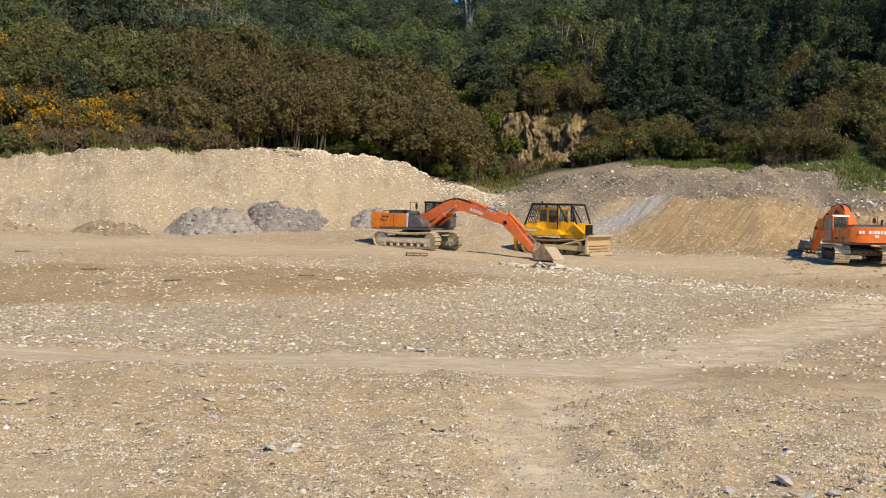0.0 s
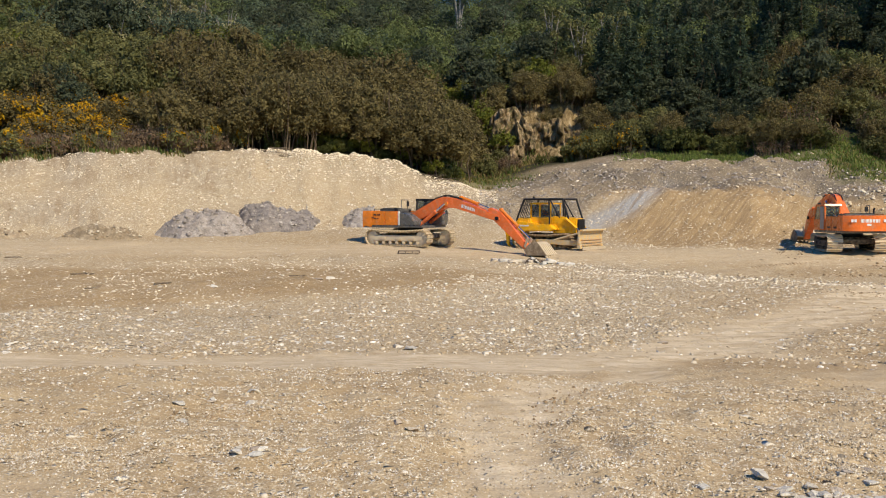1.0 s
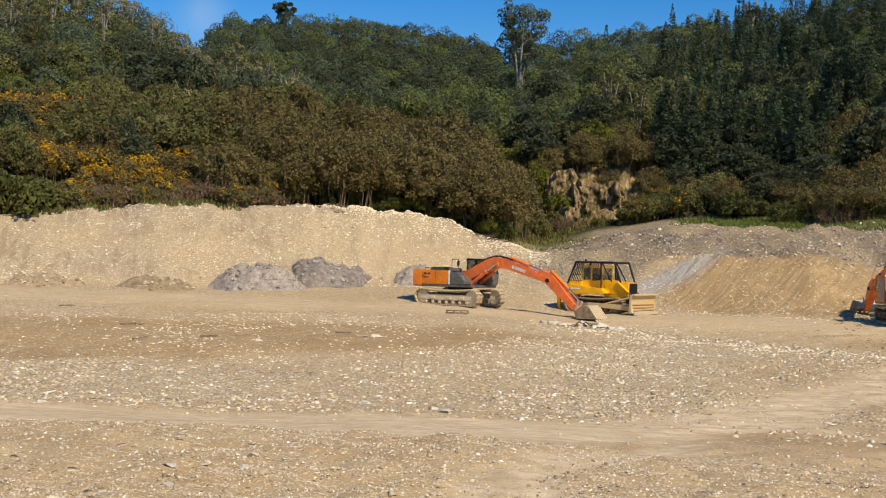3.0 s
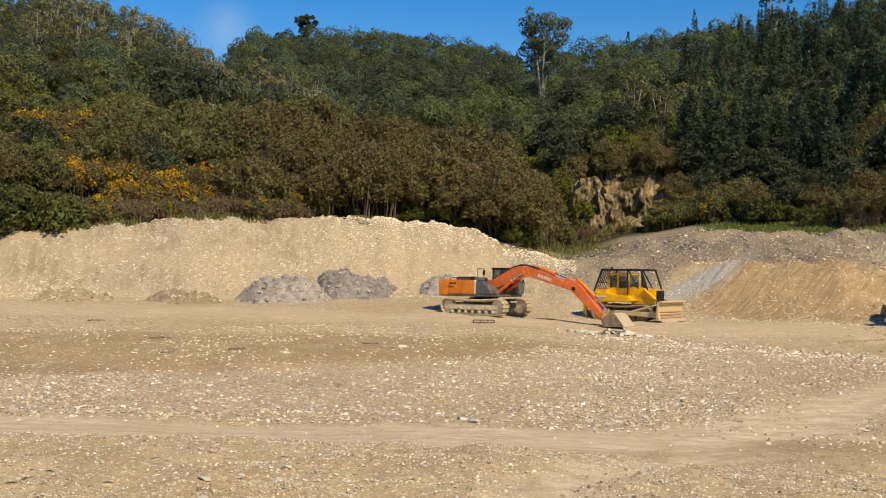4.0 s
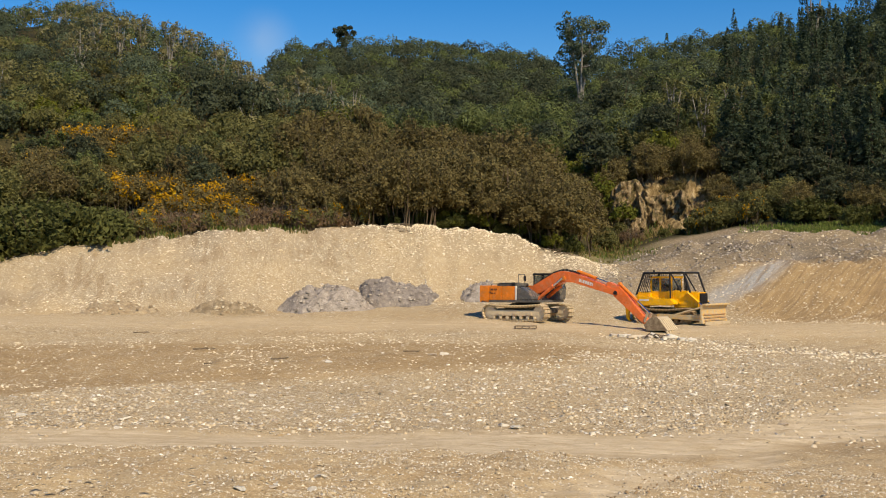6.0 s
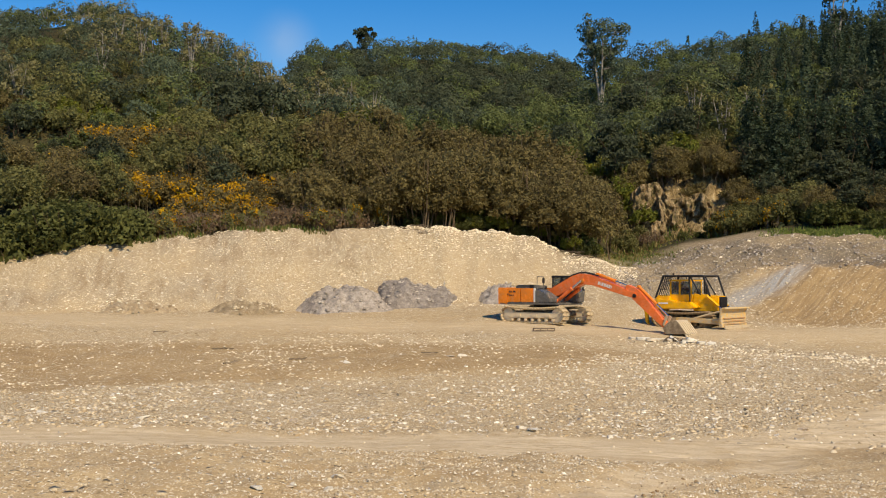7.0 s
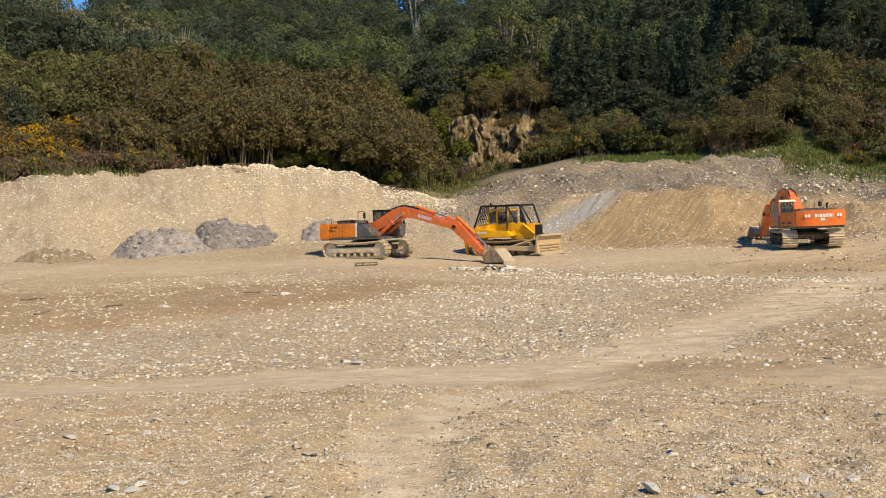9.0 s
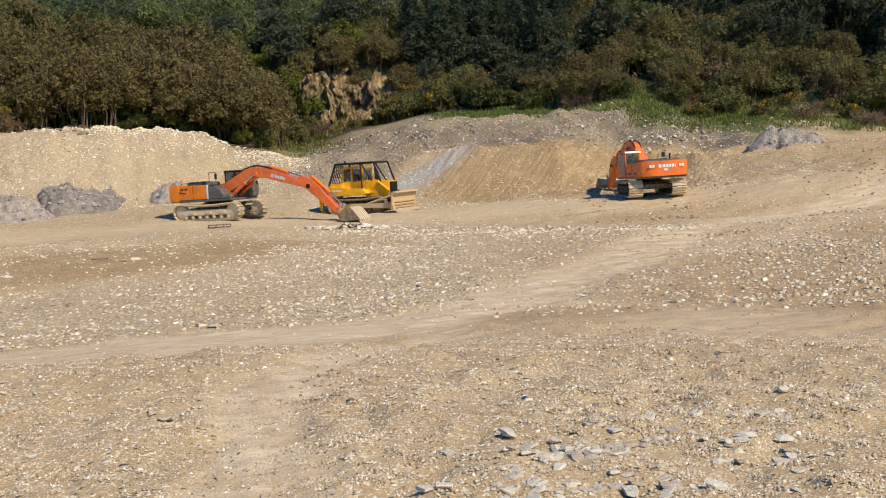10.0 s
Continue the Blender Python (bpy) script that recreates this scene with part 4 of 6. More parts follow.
# muddy steel, darkened to carry shade below a house and between shoes
M_TRACK_DARK = dusty_material("mud_and_shade_steel", (0.07, 0.055, 0.045), (0.34, 0.26, 0.17), 0.55)
M_TRACK_MID = dusty_material("brown_track_steel", (0.20, 0.135, 0.075), (0.48, 0.35, 0.21), 0.7)
M_BUCKET = dusty_material("worn_bucket_steel", (0.40, 0.30, 0.19), (0.62, 0.50, 0.34), 0.9, 0.6)
M_BLADE = dusty_material("worn_blade_steel", (0.72, 0.42, 0.09), (0.66, 0.52, 0.33), 0.8, 0.55)
M_DOOR = dusty_material("dusty_cab_door", (0.42, 0.38, 0.33), (0.50, 0.42, 0.32), 0.6)
M_BUCKET_SIDE = dusty_material("dark_bucket_steel", (0.20, 0.14, 0.085), (0.45, 0.34, 0.22), 0.6, 0.7)
M_BUCKET_WORN = dusty_material("polished_bucket_steel", (0.62, 0.50, 0.33), (0.74, 0.60, 0.40), 0.8, 0.5)
M_GLASS = glass_material()
M_WHITE = plain_material("white_lettering", (0.80, 0.77, 0.72), 0.5)
M_CHROME = plain_material("chrome_rod", (0.75, 0.75, 0.75), 0.2, 1.0)
M_RUBBER = plain_material("black_rubber", (0.02, 0.02, 0.02), 0.7)
M_INK = plain_material("dark_lettering", (0.05, 0.03, 0.03), 0.6)


# ---- part builders: x ahead, y to the left, z up ----
def part(name, bm, mat, parent, label="", smooth_faces=False):
    me = bpy.data.meshes.new(name)
    bm.to_mesh(me)
    bm.free()
    me.materials.append(mat)
    if smooth_faces:
        me.shade_smooth()
    ob = new(name, me)
    ob.parent = parent
    return tagged(ob, label)


def add_box(bm, lo, hi, bevel=0.02, segments=2):
    made = bmesh.ops.create_cube(bm, size=1.0)["verts"]
    mid, size = (Vector(lo) + Vector(hi)) / 2, Vector(hi) - Vector(lo)
    for v in made:
        v.co = Vector((v.co.x * size.x, v.co.y * size.y, v.co.z * size.z)) + mid
    if bevel:
        edges = list({e for v in made for e in v.link_edges})
        bmesh.ops.bevel(bm, geom=edges, offset=min(bevel, min(size) * 0.45), segments=segments, affect="EDGES")
    return bm


def box(lo, hi, bevel=0.02, segments=2):
    return add_box(bmesh.new(), lo, hi, bevel, segments)


def add_slab(bm, outline, y0, y1, bevel=0.02):
    """An outline in x and z, drawn out from y0 to y1."""
    front = [bm.verts.new((x, y0, z)) for x, z in outline]
    rear = [bm.verts.new((x, y1, z)) for x, z in outline]
    k = len(outline)
    faces = [bm.faces.new(front), bm.faces.new(rear[::-1])]
    faces += [bm.faces.new((front[i], rear[i], rear[(i + 1) % k], front[(i + 1) % k])) for i in range(k)]
    bmesh.ops.recalc_face_normals(bm, faces=faces)
    if bevel:
        edges = list({e for f in faces for e in f.edges})
        bmesh.ops.bevel(bm, geom=edges, offset=bevel, segments=2, affect="EDGES")
    return bm


def slab(outline, y0, y1, bevel=0.02):
    return add_slab(bmesh.new(), outline, y0, y1, bevel)


def add_rod(bm, a, b, radius, sides=10, radius2=None):
    a, b = Vector(a), Vector(b)
    turn = (b - a).to_track_quat("Z", "Y").to_matrix().to_4x4()
    bmesh.ops.create_cone(bm, cap_ends=True, segments=sides, radius1=radius, radius2=radius if radius2 is None else radius2, depth=(b - a).length, matrix=Matrix.Translation((a + b) / 2) @ turn)
    return bm


def rod(a, b, radius, sides=10):
    return add_rod(bmesh.new(), a, b, radius, sides)


def bar_run(points, radius, sides=8):
    """A bent round bar through the points."""
    bm = bmesh.new()
    for a, b in zip(points, points[1:]):
        add_rod(bm, a, b, radius, sides)
        bmesh.ops.create_icosphere(bm, subdivisions=1, radius=radius * 1.02, matrix=Matrix.Translation(b))
    return bm


def wheel(centre, radius, width, hub=0.45, sides=20):
    """A wheel on a y axis, with a raised hub and rim."""
    bm = bmesh.new()
    x, y, z = centre
    add_rod(bm, (x, y - width / 2, z), (x, y + width / 2, z), radius, sides)
    add_rod(bm, (x, y - width * 0.62, z), (x, y + width * 0.62, z), radius * hub, 14)
    add_rod(bm, (x, y - width * 0.55, z), (x, y + width * 0.55, z), radius * 0.80, sides)
    return bm


def track_loop(length, height, count):
    """Places and tilts of shoes round a track: x, z and the angle about y."""
    rad = height / 2
    flat = length - height
    total = 2 * flat + 2 * math.pi * rad
    spots = []
    for i in range(count):
        s = total * i / count
        if s < flat:
            spots.append((-flat / 2 + s, 0.0, 180.0))
        elif s < flat + math.pi * rad:
            q = (s - flat) / rad
            spots.append((flat / 2 + rad * math.sin(q), rad - rad * math.cos(q), 180 - math.degrees(q)))
        elif s < 2 * flat + math.pi * rad:
            u = s - flat - math.pi * rad
            sag = 0.09 * math.sin(math.pi * u / flat)
            spots.append((flat / 2 - u, height - sag, 0.0))
        else:
            q = (s - 2 * flat - math.pi * rad) / rad
            spots.append((-flat / 2 - rad * math.sin(q), rad + rad * math.cos(q), -math.degrees(q)))
    return spots


def track(thing, y, length, height, width, mat, count=46, rollers=7, cover=True, shoe_mat=None):
    """One crawler track as a part with its shoes, wheels and frame as sub-parts."""
    flat = length - height
    bm = slab([(-flat / 2 - 0.05, height * 0.36), (-flat * 0.42, height * 0.30), (flat * 0.42, height * 0.30), (flat / 2 + 0.05, height * 0.38), (flat / 2 + 0.05, height * 0.60), (flat * 0.36, height * 0.64), (-flat * 0.36, height * 0.64), (-flat / 2 - 0.05, height * 0.58)], y - width * 0.34, y + width * 0.34, 0.03)
    if cover:
        for k in (-0.28, 0.05, 0.32):
            add_box(bm, (flat * k - 0.20, y - width * 0.40, height * 0.36), (flat * k + 0.20, y + width * 0.40, height * 0.56), 0.03)
    body = part("track", bm, mat, thing, "dust-caked crawler track")
    shoe = bmesh.new()
    pitch = (2 * flat + math.pi * height) / count
    add_box(shoe, (-pitch * 0.38, -width / 2, -0.03), (pitch * 0.38, width / 2, 0.0), 0)
    for k, tall in ((-0.30, 0.035), (0.0, 0.03), (0.30, 0.06)):
        add_box(shoe, (pitch * k - 0.012, -width / 2, 0.0), (pitch * k + 0.018, width / 2, tall), 0)
    add_box(shoe, (-pitch * 0.5, -width * 0.16, -0.10), (pitch * 0.5, width * 0.16, -0.03), 0)
    shoe_mesh = bpy.data.meshes.new("track_shoe")
    shoe.to_mesh(shoe_mesh)
    shoe.free()
    shoe_mesh.materials.append(shoe_mat or mat)
    for x, z, turn in track_loop(length, height - 0.07, count):
        ob = new("track_shoe", shoe_mesh)
        ob.parent = body
        ob.matrix_local = pose(x, y, z + 0.035, 0, turn, 0)
    part("idler", wheel((flat / 2, y, height / 2), height * 0.40, width * 0.5), mat, body)
    part("sprocket", wheel((-flat / 2, y, height / 2), height * 0.38, width * 0.5, 0.6), mat, body)
    for i in range(rollers):
        part("roller", wheel((-flat * 0.42 + flat * 0.84 * i / (rollers - 1), y, height * 0.20), height * 0.115, width * 0.6), mat, body)
    for k in (-0.2, 0.22):
        part("top_roller", wheel((flat * k, y, height * 0.84), height * 0.07, width * 0.5), mat, body)
    return body


def cylinder(thing, name, a, b, radius, share, mat, label=""):
    """A hydraulic ram: barrel from a, bright rod to b."""
    a, b = Vector(a), Vector(b)
    mid = a + (b - a) * share
    bm = rod(a, mid, radius, 12)
    add_rod(bm, a + Vector((0, -radius * 1.4, 0)), a + Vector((0, radius * 1.4, 0)), radius * 0.9, 10)
    add_rod(bm, mid - (b - a).normalized() * 0.08, mid, radius * 1.2, 12)
    barrel = part(name, bm, mat, thing, label)
    part("rod", rod(mid, b, radius * 0.55, 10), M_CHROME, barrel, "chrome ram rod")
    return barrel


def lettering(parent, name, origin, right, up, widths, height, gap, mat, normal):
    """A row of plain bars standing for painted characters."""
    o, r, u, n = Vector(origin), Vector(right), Vector(up), Vector(normal)
    x = 0.0
    for w in widths:
        if w > 0:
            bm = bmesh.new()
            q = [o + r * x, o + r * (x + w), o + r * (x + w) + u * height, o + r * x + u * height]
            vs = [bm.verts.new(p + n * 0.004) for p in q] + [bm.verts.new(p + n * 0.008) for p in q]
            for f in ((3, 2, 1, 0), (4, 5, 6, 7), (0, 1, 5, 4), (1, 2, 6, 5), (2, 3, 7, 6), (3, 0, 4, 7)):
                bm.faces.new([vs[i] for i in f])
            bmesh.ops.recalc_face_normals(bm, faces=bm.faces[:])
            part(name, bm, mat, parent)
        x += abs(w) + gap


# ---- excavators ----
def excavator(m, label, paint, newer=True, boom_tip=(6.7, 1.75), arm_end=(8.15, -0.05), bucket_turn=0.0, track_turn=0.0, shoe=0.62, peak=(2.75, 2.76)):
    """A 30 tonne crawler excavator with its boom out ahead and the bucket on the ground."""
    thing = empty("excavator", m)
    tagged(thing, label, "excavator", "parked earthmoving machines")
    steel = M_TRACK
    under = pose(0, 0, 0, 0, 0, track_turn)
    for y in (-1.3, 1.3):
        # the older machine's track frame is darker, painting in the shade between shoes
        track(thing, y, 4.65, 1.02, shoe, steel if newer else M_TRACK_DARK, 46 if newer else 34, 7, True, M_SHOE if newer else M_TRACK).matrix_local = under
    bm = box((-1.1, -1.05, 0.42), (1.1, 1.05, 0.86), 0.08)
    for sx in (-1, 1):
        add_box(bm, (sx * 1.25 - 0.28, -1.2, 0.45), (sx * 1.25 + 0.28, 1.2, 0.75), 0.06)
    # darker steel puts the deep shade under the house into the carbody's colour
    part("carbody", bm, M_TRACK_DARK, thing).matrix_local = under
    part("slew_ring", rod((0, 0, 0.84), (0, 0, 1.14), 0.78, 28), M_BLACK, thing)
    part("house_deck", box((-2.55, -1.42, 1.12), (1.75, 1.42, 1.26), 0.03), M_CHARCOAL, thing)
    # counterweight, rounded at the back
    bm = bmesh.new()
    ring = []
    for z, grow in ((1.14, -0.07), (1.24, 0.0), (2.05, 0.0), (2.16, -0.06)) if newer else ((1.26, -0.16), (1.42, 0.0), (2.10, 0.0), (2.20, -0.06)):
        row = []
        for k in range(17):
            y = -1.42 + 2.84 * k / 16
            x = -2.98 - grow * -1 + 0.34 * (abs(y) / 1.42) ** 3.2
            row.append(bm.verts.new((x - grow, y * (1 + grow * 0.25), z)))
        row.append(bm.verts.new((-1.95, 1.42, z)))
        row.insert(0, bm.verts.new((-1.95, -1.42, z)))
        ring.append(row)
    for a, b in zip(ring, ring[1:]):
        for i in range(len(a)):
            j = (i + 1) % len(a)
            bm.faces.new((a[i], a[j], b[j], b[i]))
    bm.faces.new(ring[0][::-1])
    bm.faces.new(ring[-1])
    bmesh.ops.recalc_face_normals(bm, faces=bm.faces[:])
    weight = part("counterweight", bm, paint, thing)
    weight.data.shade_smooth()
    weight.data.set_sharp_from_angle(angle=radians(40))
    if newer:
        lettering(weight, "lettering", (-1.93, -1.425, 1.72), (1, 0, 0), (0, 0, 1), (0.08, 0.06), 0.06, 0.03, M_INK, (0, -1, 0))
    else:
        # a row of white painted marks across the back
        lettering(weight, "lettering", (-2.982, 0.50, 1.78), (0, -1, 0), (0, 0, 1), (0.14, 0.05, 0.14, 0.15, 0.13, 0.14, 0.05), 0.20, 0.045, M_WHITE, (-1, 0, 0))
        lettering(weight, "number_mark", (-2.955, 1.05, 1.80), (0, -1, 0), (0, 0, 1), (0.13, 0.13), 0.17, 0.04, M_WHITE, (-1, 0, 0))
        lettering(weight, "number_mark", (-2.965, -0.78, 1.80), (0, -1, 0), (0, 0, 1), (0.13, 0.13), 0.17, 0.04, M_WHITE, (-1, 0, 0))
        lettering(weight, "emblem", (-2.984, 0.16, 1.58), (0, -1, 0), (0, 0, 1), (0.24,), 0.13, 0.02, M_WHITE, (-1, 0, 0))
    # side panels over the engine and pumps
    for side, y in (("side_panel", -1.40), ("side_panel", 1.33)):
        bm = bmesh.new()
        for x0, x1 in ((-1.93, -0.96), (-0.94, 0.02)):
            add_box(bm, (x0, y, 1.27), (x1, y + 0.07, 2.13), 0.025)
        pan = part(side, bm, paint, thing)
        for x0 in (-1.80, -0.82):
            part("vent", box((x0 + 0.08, y - 0.006 if y < 0 else y + 0.06, 1.40), (x0 + 0.55, y + 0.012 if y < 0 else y + 0.076, 1.52), 0.004), M_INK if not newer else paint, pan)
        if newer and y < 0:
            lettering(pan, "number_mark", (-1.80, -1.412, 1.86), (1, 0, 0), (0, 0, 1), (0.09, 0.09, -0.03, 0.07, 0.09), 0.11, 0.03, M_INK, (0, -1, 0))
            lettering(pan, "number_mark", (-1.80, -1.412, 1.66), (1, 0, 0), (0, 0, 1), (0.22, 0.10), 0.06, 0.05, M_INK, (0, -1, 0))
    part("engine_bay", box((-1.95, -1.33, 1.26), (0.05, 1.33, 2.05), 0.02), M_CHARCOAL, thing)
    part("stripe_panel", box((0.03, -1.40, 1.27), (0.16, -1.30, 2.13), 0.02), M_WHITE if newer else paint, thing)
    part("tank", slab([(0.18, 1.27), (0.85, 1.27), (1.20, 1.27), (1.20, 1.50), (0.85, 1.86), (0.18, 2.06)], -1.40, -0.55, 0.04), M_CHARCOAL if newer else paint, thing, "dark fuel tank and tool box")
    hood = part("engine_hood", box((-1.75, -0.85, 2.05), (-0.55, 0.95, 2.30), 0.06), M_CHARCOAL, thing)
    part("grille", box((-1.65, -0.70, 2.30), (-1.15, 0.80, 2.33), 0.01), M_BLACK, hood)
    part("air_filter", rod((-0.35, -1.0, 2.12), (-0.35, -1.0, 2.34), 0.13, 14), M_BLACK, thing)
    if not newer:
        part("exhaust", bar_run([(-1.3, -0.9, 2.10), (-1.3, -0.9, 2.55), (-1.42, -0.9, 2.62)], 0.055), M_BLACK, thing)
        part("antenna", rod((-1.2, -0.2, 2.3), (-1.2, -0.2, 3.0), 0.012, 5), M_BLACK, thing)
    part("hood_rail", bar_run([(-1.85, -1.25, 2.12), (-1.85, -1.25, 2.26), (-0.2, -1.25, 2.26), (-0.2, -1.25, 2.12)], 0.02, 6), M_BLACK if newer else paint, thing)
    part("hand_rail", bar_run([(0.25, -1.30, 2.05), (0.25, -1.30, 2.82), (0.72, -1.30, 2.82), (0.72, -1.30, 2.02)], 0.022, 6), M_CHARCOAL, thing, "tall bent hand rail")
    part("mirror", box((0.70, -1.42, 2.42), (0.76, -1.20, 2.74), 0.02), M_BLACK, thing)
    # cab on the left
    cab_paint = M_CHARCOAL if newer else paint
    bm = slab([(0.10, 1.27), (1.85, 1.27), (1.92, 1.95), (0.10, 1.95)], 0.46, 1.42, 0.03)
    cab = part("cab", bm, cab_paint, thing)
    posts = [((0.14, 1.95), (0.16, 2.80)), ((1.88, 1.95), (1.55, 2.80)), ((0.85, 1.95), (0.85, 2.80))]
    for y in (0.50, 1.38):
        for (x0, z0), (x1, z1) in posts:
            bm = bmesh.new()
            add_rod(bm, (x0, y, z0), (x1, y, z1), 0.055, 6)
            part("cab_post", bm, M_BLACK if newer else paint, cab)
        part("side_window", slab([(0.18, 1.97), (1.84, 1.97), (1.53, 2.76), (0.20, 2.76)], y - 0.008, y + 0.008, 0), M_GLASS, cab)
    if not newer:
        part("door", slab([(0.22, 1.34), (0.80, 1.34), (0.80, 2.74), (0.24, 2.74)], 1.415, 1.445, 0.01), M_DOOR, cab, "dusty pale grey cab door")
    part("roof", slab([(0.04, 2.77), (1.62, 2.77), (1.58, 2.89), (0.10, 2.91)], 0.42, 1.46, 0.04), M_BLACK if newer else paint, cab)
    part("rear_window", box((0.13, 0.54, 2.0), (0.145, 1.34, 2.76), 0), M_GLASS, cab)
    bm = bmesh.new()
    q = [bm.verts.new(c) for c in ((1.90, 0.54, 1.75), (1.90, 1.34, 1.75), (1.57, 1.34, 2.76), (1.57, 0.54, 2.76))]
    bm.faces.new(q)
    bmesh.ops.solidify(bm, geom=bm.faces[:], thickness=0.012)
    part("windscreen", bm, M_GLASS, cab)
    part("seat", box((0.45, 0.72, 1.95), (0.95, 1.18, 2.62), 0.06), M_BLACK, cab)
    part("work_lamp", box((1.55, 0.60, 2.88), (1.68, 0.78, 3.0), 0.02), M_BLACK, cab)
    part("work_lamp", box((1.55, 1.10, 2.88), (1.68, 1.28, 3.0), 0.02), M_BLACK, cab)
    # boom
    tx, tz = boom_tip
    d = Vector((tx - peak[0], tz - peak[1])).normalized()
    nrm = Vector((-d.y, d.x))
    top_peak, low_peak = (peak[0] - 0.15, peak[1] + 0.25), (peak[0] + 0.05, peak[1] - 0.40)
    tip_a, tip_b = Vector((tx, tz)) + nrm * 0.17, Vector((tx, tz)) - nrm * 0.17
    outline = [(0.10, 1.55), (0.42, 1.42), low_peak, (peak[0] + 0.75, peak[1] - 0.45), tuple(tip_b), (tx + d.x * 0.2, tz + d.y * 0.2), tuple(tip_a), (peak[0] + 0.75, peak[1] + 0.14), top_peak, (peak[0] - 0.70, peak[1] + 0.10), (0.02, 1.86)]
    boom = part("boom", slab(outline, -0.27, 0.27, 0.03), M_BOOM, thing)
    mid = Vector((peak[0] + 0.9, peak[1] - 0.22))
    lettering(boom, "lettering", (mid.x + d.x * 0.3 - nrm.x * 0.10, -0.272, mid.y + d.y * 0.3 - nrm.y * 0.10), (d.x, 0, d.y), (nrm.x, 0, nrm.y), (0.13, 0.05, 0.13, 0.13, 0.12, 0.13, 0.05), 0.19, 0.04, M_WHITE, (0, -1, 0))
    part("boom_pin", rod((0.25, -0.42, 1.68), (0.25, 0.42, 1.68), 0.09), M_BLACK, boom)
    part("boom_lug", rod((peak[0] + 0.1, -0.36, peak[1] - 0.18), (peak[0] + 0.1, 0.36, peak[1] - 0.18), 0.13, 14), paint, boom)
    part("hose_run", bar_run([(0.7, -0.20, 2.20), (peak[0] - 0.7, -0.20, peak[1] + 0.16), (peak[0] + 0.0, -0.20, peak[1] + 0.34), (peak[0] + 1.2, -0.20, peak[1] + 0.10)], 0.035, 6), M_RUBBER, boom)
    part("hose_run", bar_run([(0.7, 0.20, 2.20), (peak[0] - 0.7, 0.20, peak[1] + 0.16), (peak[0] + 0.0, 0.20, peak[1] + 0.34), (peak[0] + 1.2, 0.20, peak[1] + 0.10)], 0.035, 6), M_RUBBER, boom)
    for y in (-0.42, 0.42):
        cylinder(thing, "boom_ram", (1.15, y, 1.36), (peak[0] + 0.1, y, peak[1] - 0.18), 0.11, 0.62, M_BOOM)
    part("boom_foot", slab([(-0.15, 1.26), (1.35, 1.26), (1.15, 1.50), (0.45, 1.95), (-0.05, 2.0)], -0.50, 0.50, 0.03), M_CHARCOAL if newer else paint, thing)
    # arm
    ex, ez = arm_end
    ad = Vector((ex - tx, ez - tz)).normalized()
    an = Vector((ad.y, -ad.x)) * -1
    back = Vector((tx, tz)) - ad * 0.85
    j, e = Vector((tx, tz)), Vector((ex, ez))
    outline = [tuple(back + an * 0.10), tuple(back - an * 0.08), tuple(j - an * 0.26), tuple(j + ad * 0.6 - an * 0.24), tuple(e - an * 0.12), tuple(e + ad * 0.14), tuple(e + an * 0.14), tuple(j + ad * 0.5 + an * 0.38), tuple(j - ad * 0.1 + an * 0.40)]
    arm = part("arm", slab(outline, -0.21, 0.21, 0.025), M_BOOM, thing)
    part("arm_pin", rod((tx, -0.34, tz), (tx, 0.34, tz), 0.11, 14), M_BLACK, arm)
    cylinder(thing, "arm_ram", (peak[0] + 1.0, 0, peak[1] + 0.20), (back.x, 0, back.y), 0.10, 0.6, paint)
    cylinder(thing, "bucket_ram", tuple((*(j - ad * 0.25 + an * 0.48),))[:1] + (0,) + tuple((*(j - ad * 0.25 + an * 0.48),))[1:], (e - ad * 0.55 + an * 0.52).to_tuple()[:1] + (0,) + (e - ad * 0.55 + an * 0.52).to_tuple()[1:], 0.09, 0.6, paint)
    link = e - ad * 0.55 + an * 0.52
    part("link", slab([tuple(e - ad * 0.30), tuple(link + ad * 0.08), tuple(link - ad * 0.08), tuple(e - ad * 0.42)], -0.26, -0.20, 0.01), M_BUCKET, arm)
    part("link", slab([tuple(e - ad * 0.30), tuple(link + ad * 0.08), tuple(link - ad * 0.08), tuple(e - ad * 0.42)], 0.20, 0.26, 0.01), M_BUCKET, arm)
    # bucket, hung from the arm's end
    turn = Matrix.Rotation(radians(bucket_turn), 2)
    k = 0.86
    shape = [(-0.10, 0.12), (0.28, 0.46), (0.62, 0.66), (0.88, 0.64), (1.02, 0.50), (1.58, -0.22)]
    inner = [(-0.06, 0.04), (0.30, 0.38), (0.62, 0.58), (0.84, 0.56), (0.95, 0.45), (1.50, -0.24)]
    place = lambda p: tuple(e + turn @ (Vector(p) * k))
    bm = slab([place(p) for p in shape] + [place(p) for p in inner[::-1]], -0.65, 0.65, 0)
    bucket = part("bucket", bm, M_BUCKET, thing, "dusty worn steel digging bucket")
    for y in (-0.66, 0.61):
        part("side_plate", slab([place(p) for p in shape] + [place((0.10, -0.26))], y, y + 0.05, 0.008), M_BUCKET_SIDE, bucket)
    for i in range(6):
        y = -0.57 + 0.23 * i
        part("wear_strip", slab([place(p) for p in ((1.00, 0.54), (1.06, 0.52), (1.62, -0.20), (1.56, -0.24))], y - 0.05, y + 0.05, 0.006), M_BUCKET_WORN, bucket)
    for i in range(5):
        y = -0.58 + 0.29 * i
        part("tooth", slab([place(p) for p in ((1.50, -0.12), (1.40, -0.18), (1.66, -0.52), (1.72, -0.50))], y - 0.06, y + 0.06, 0.008), M_BUCKET_WORN, bucket)
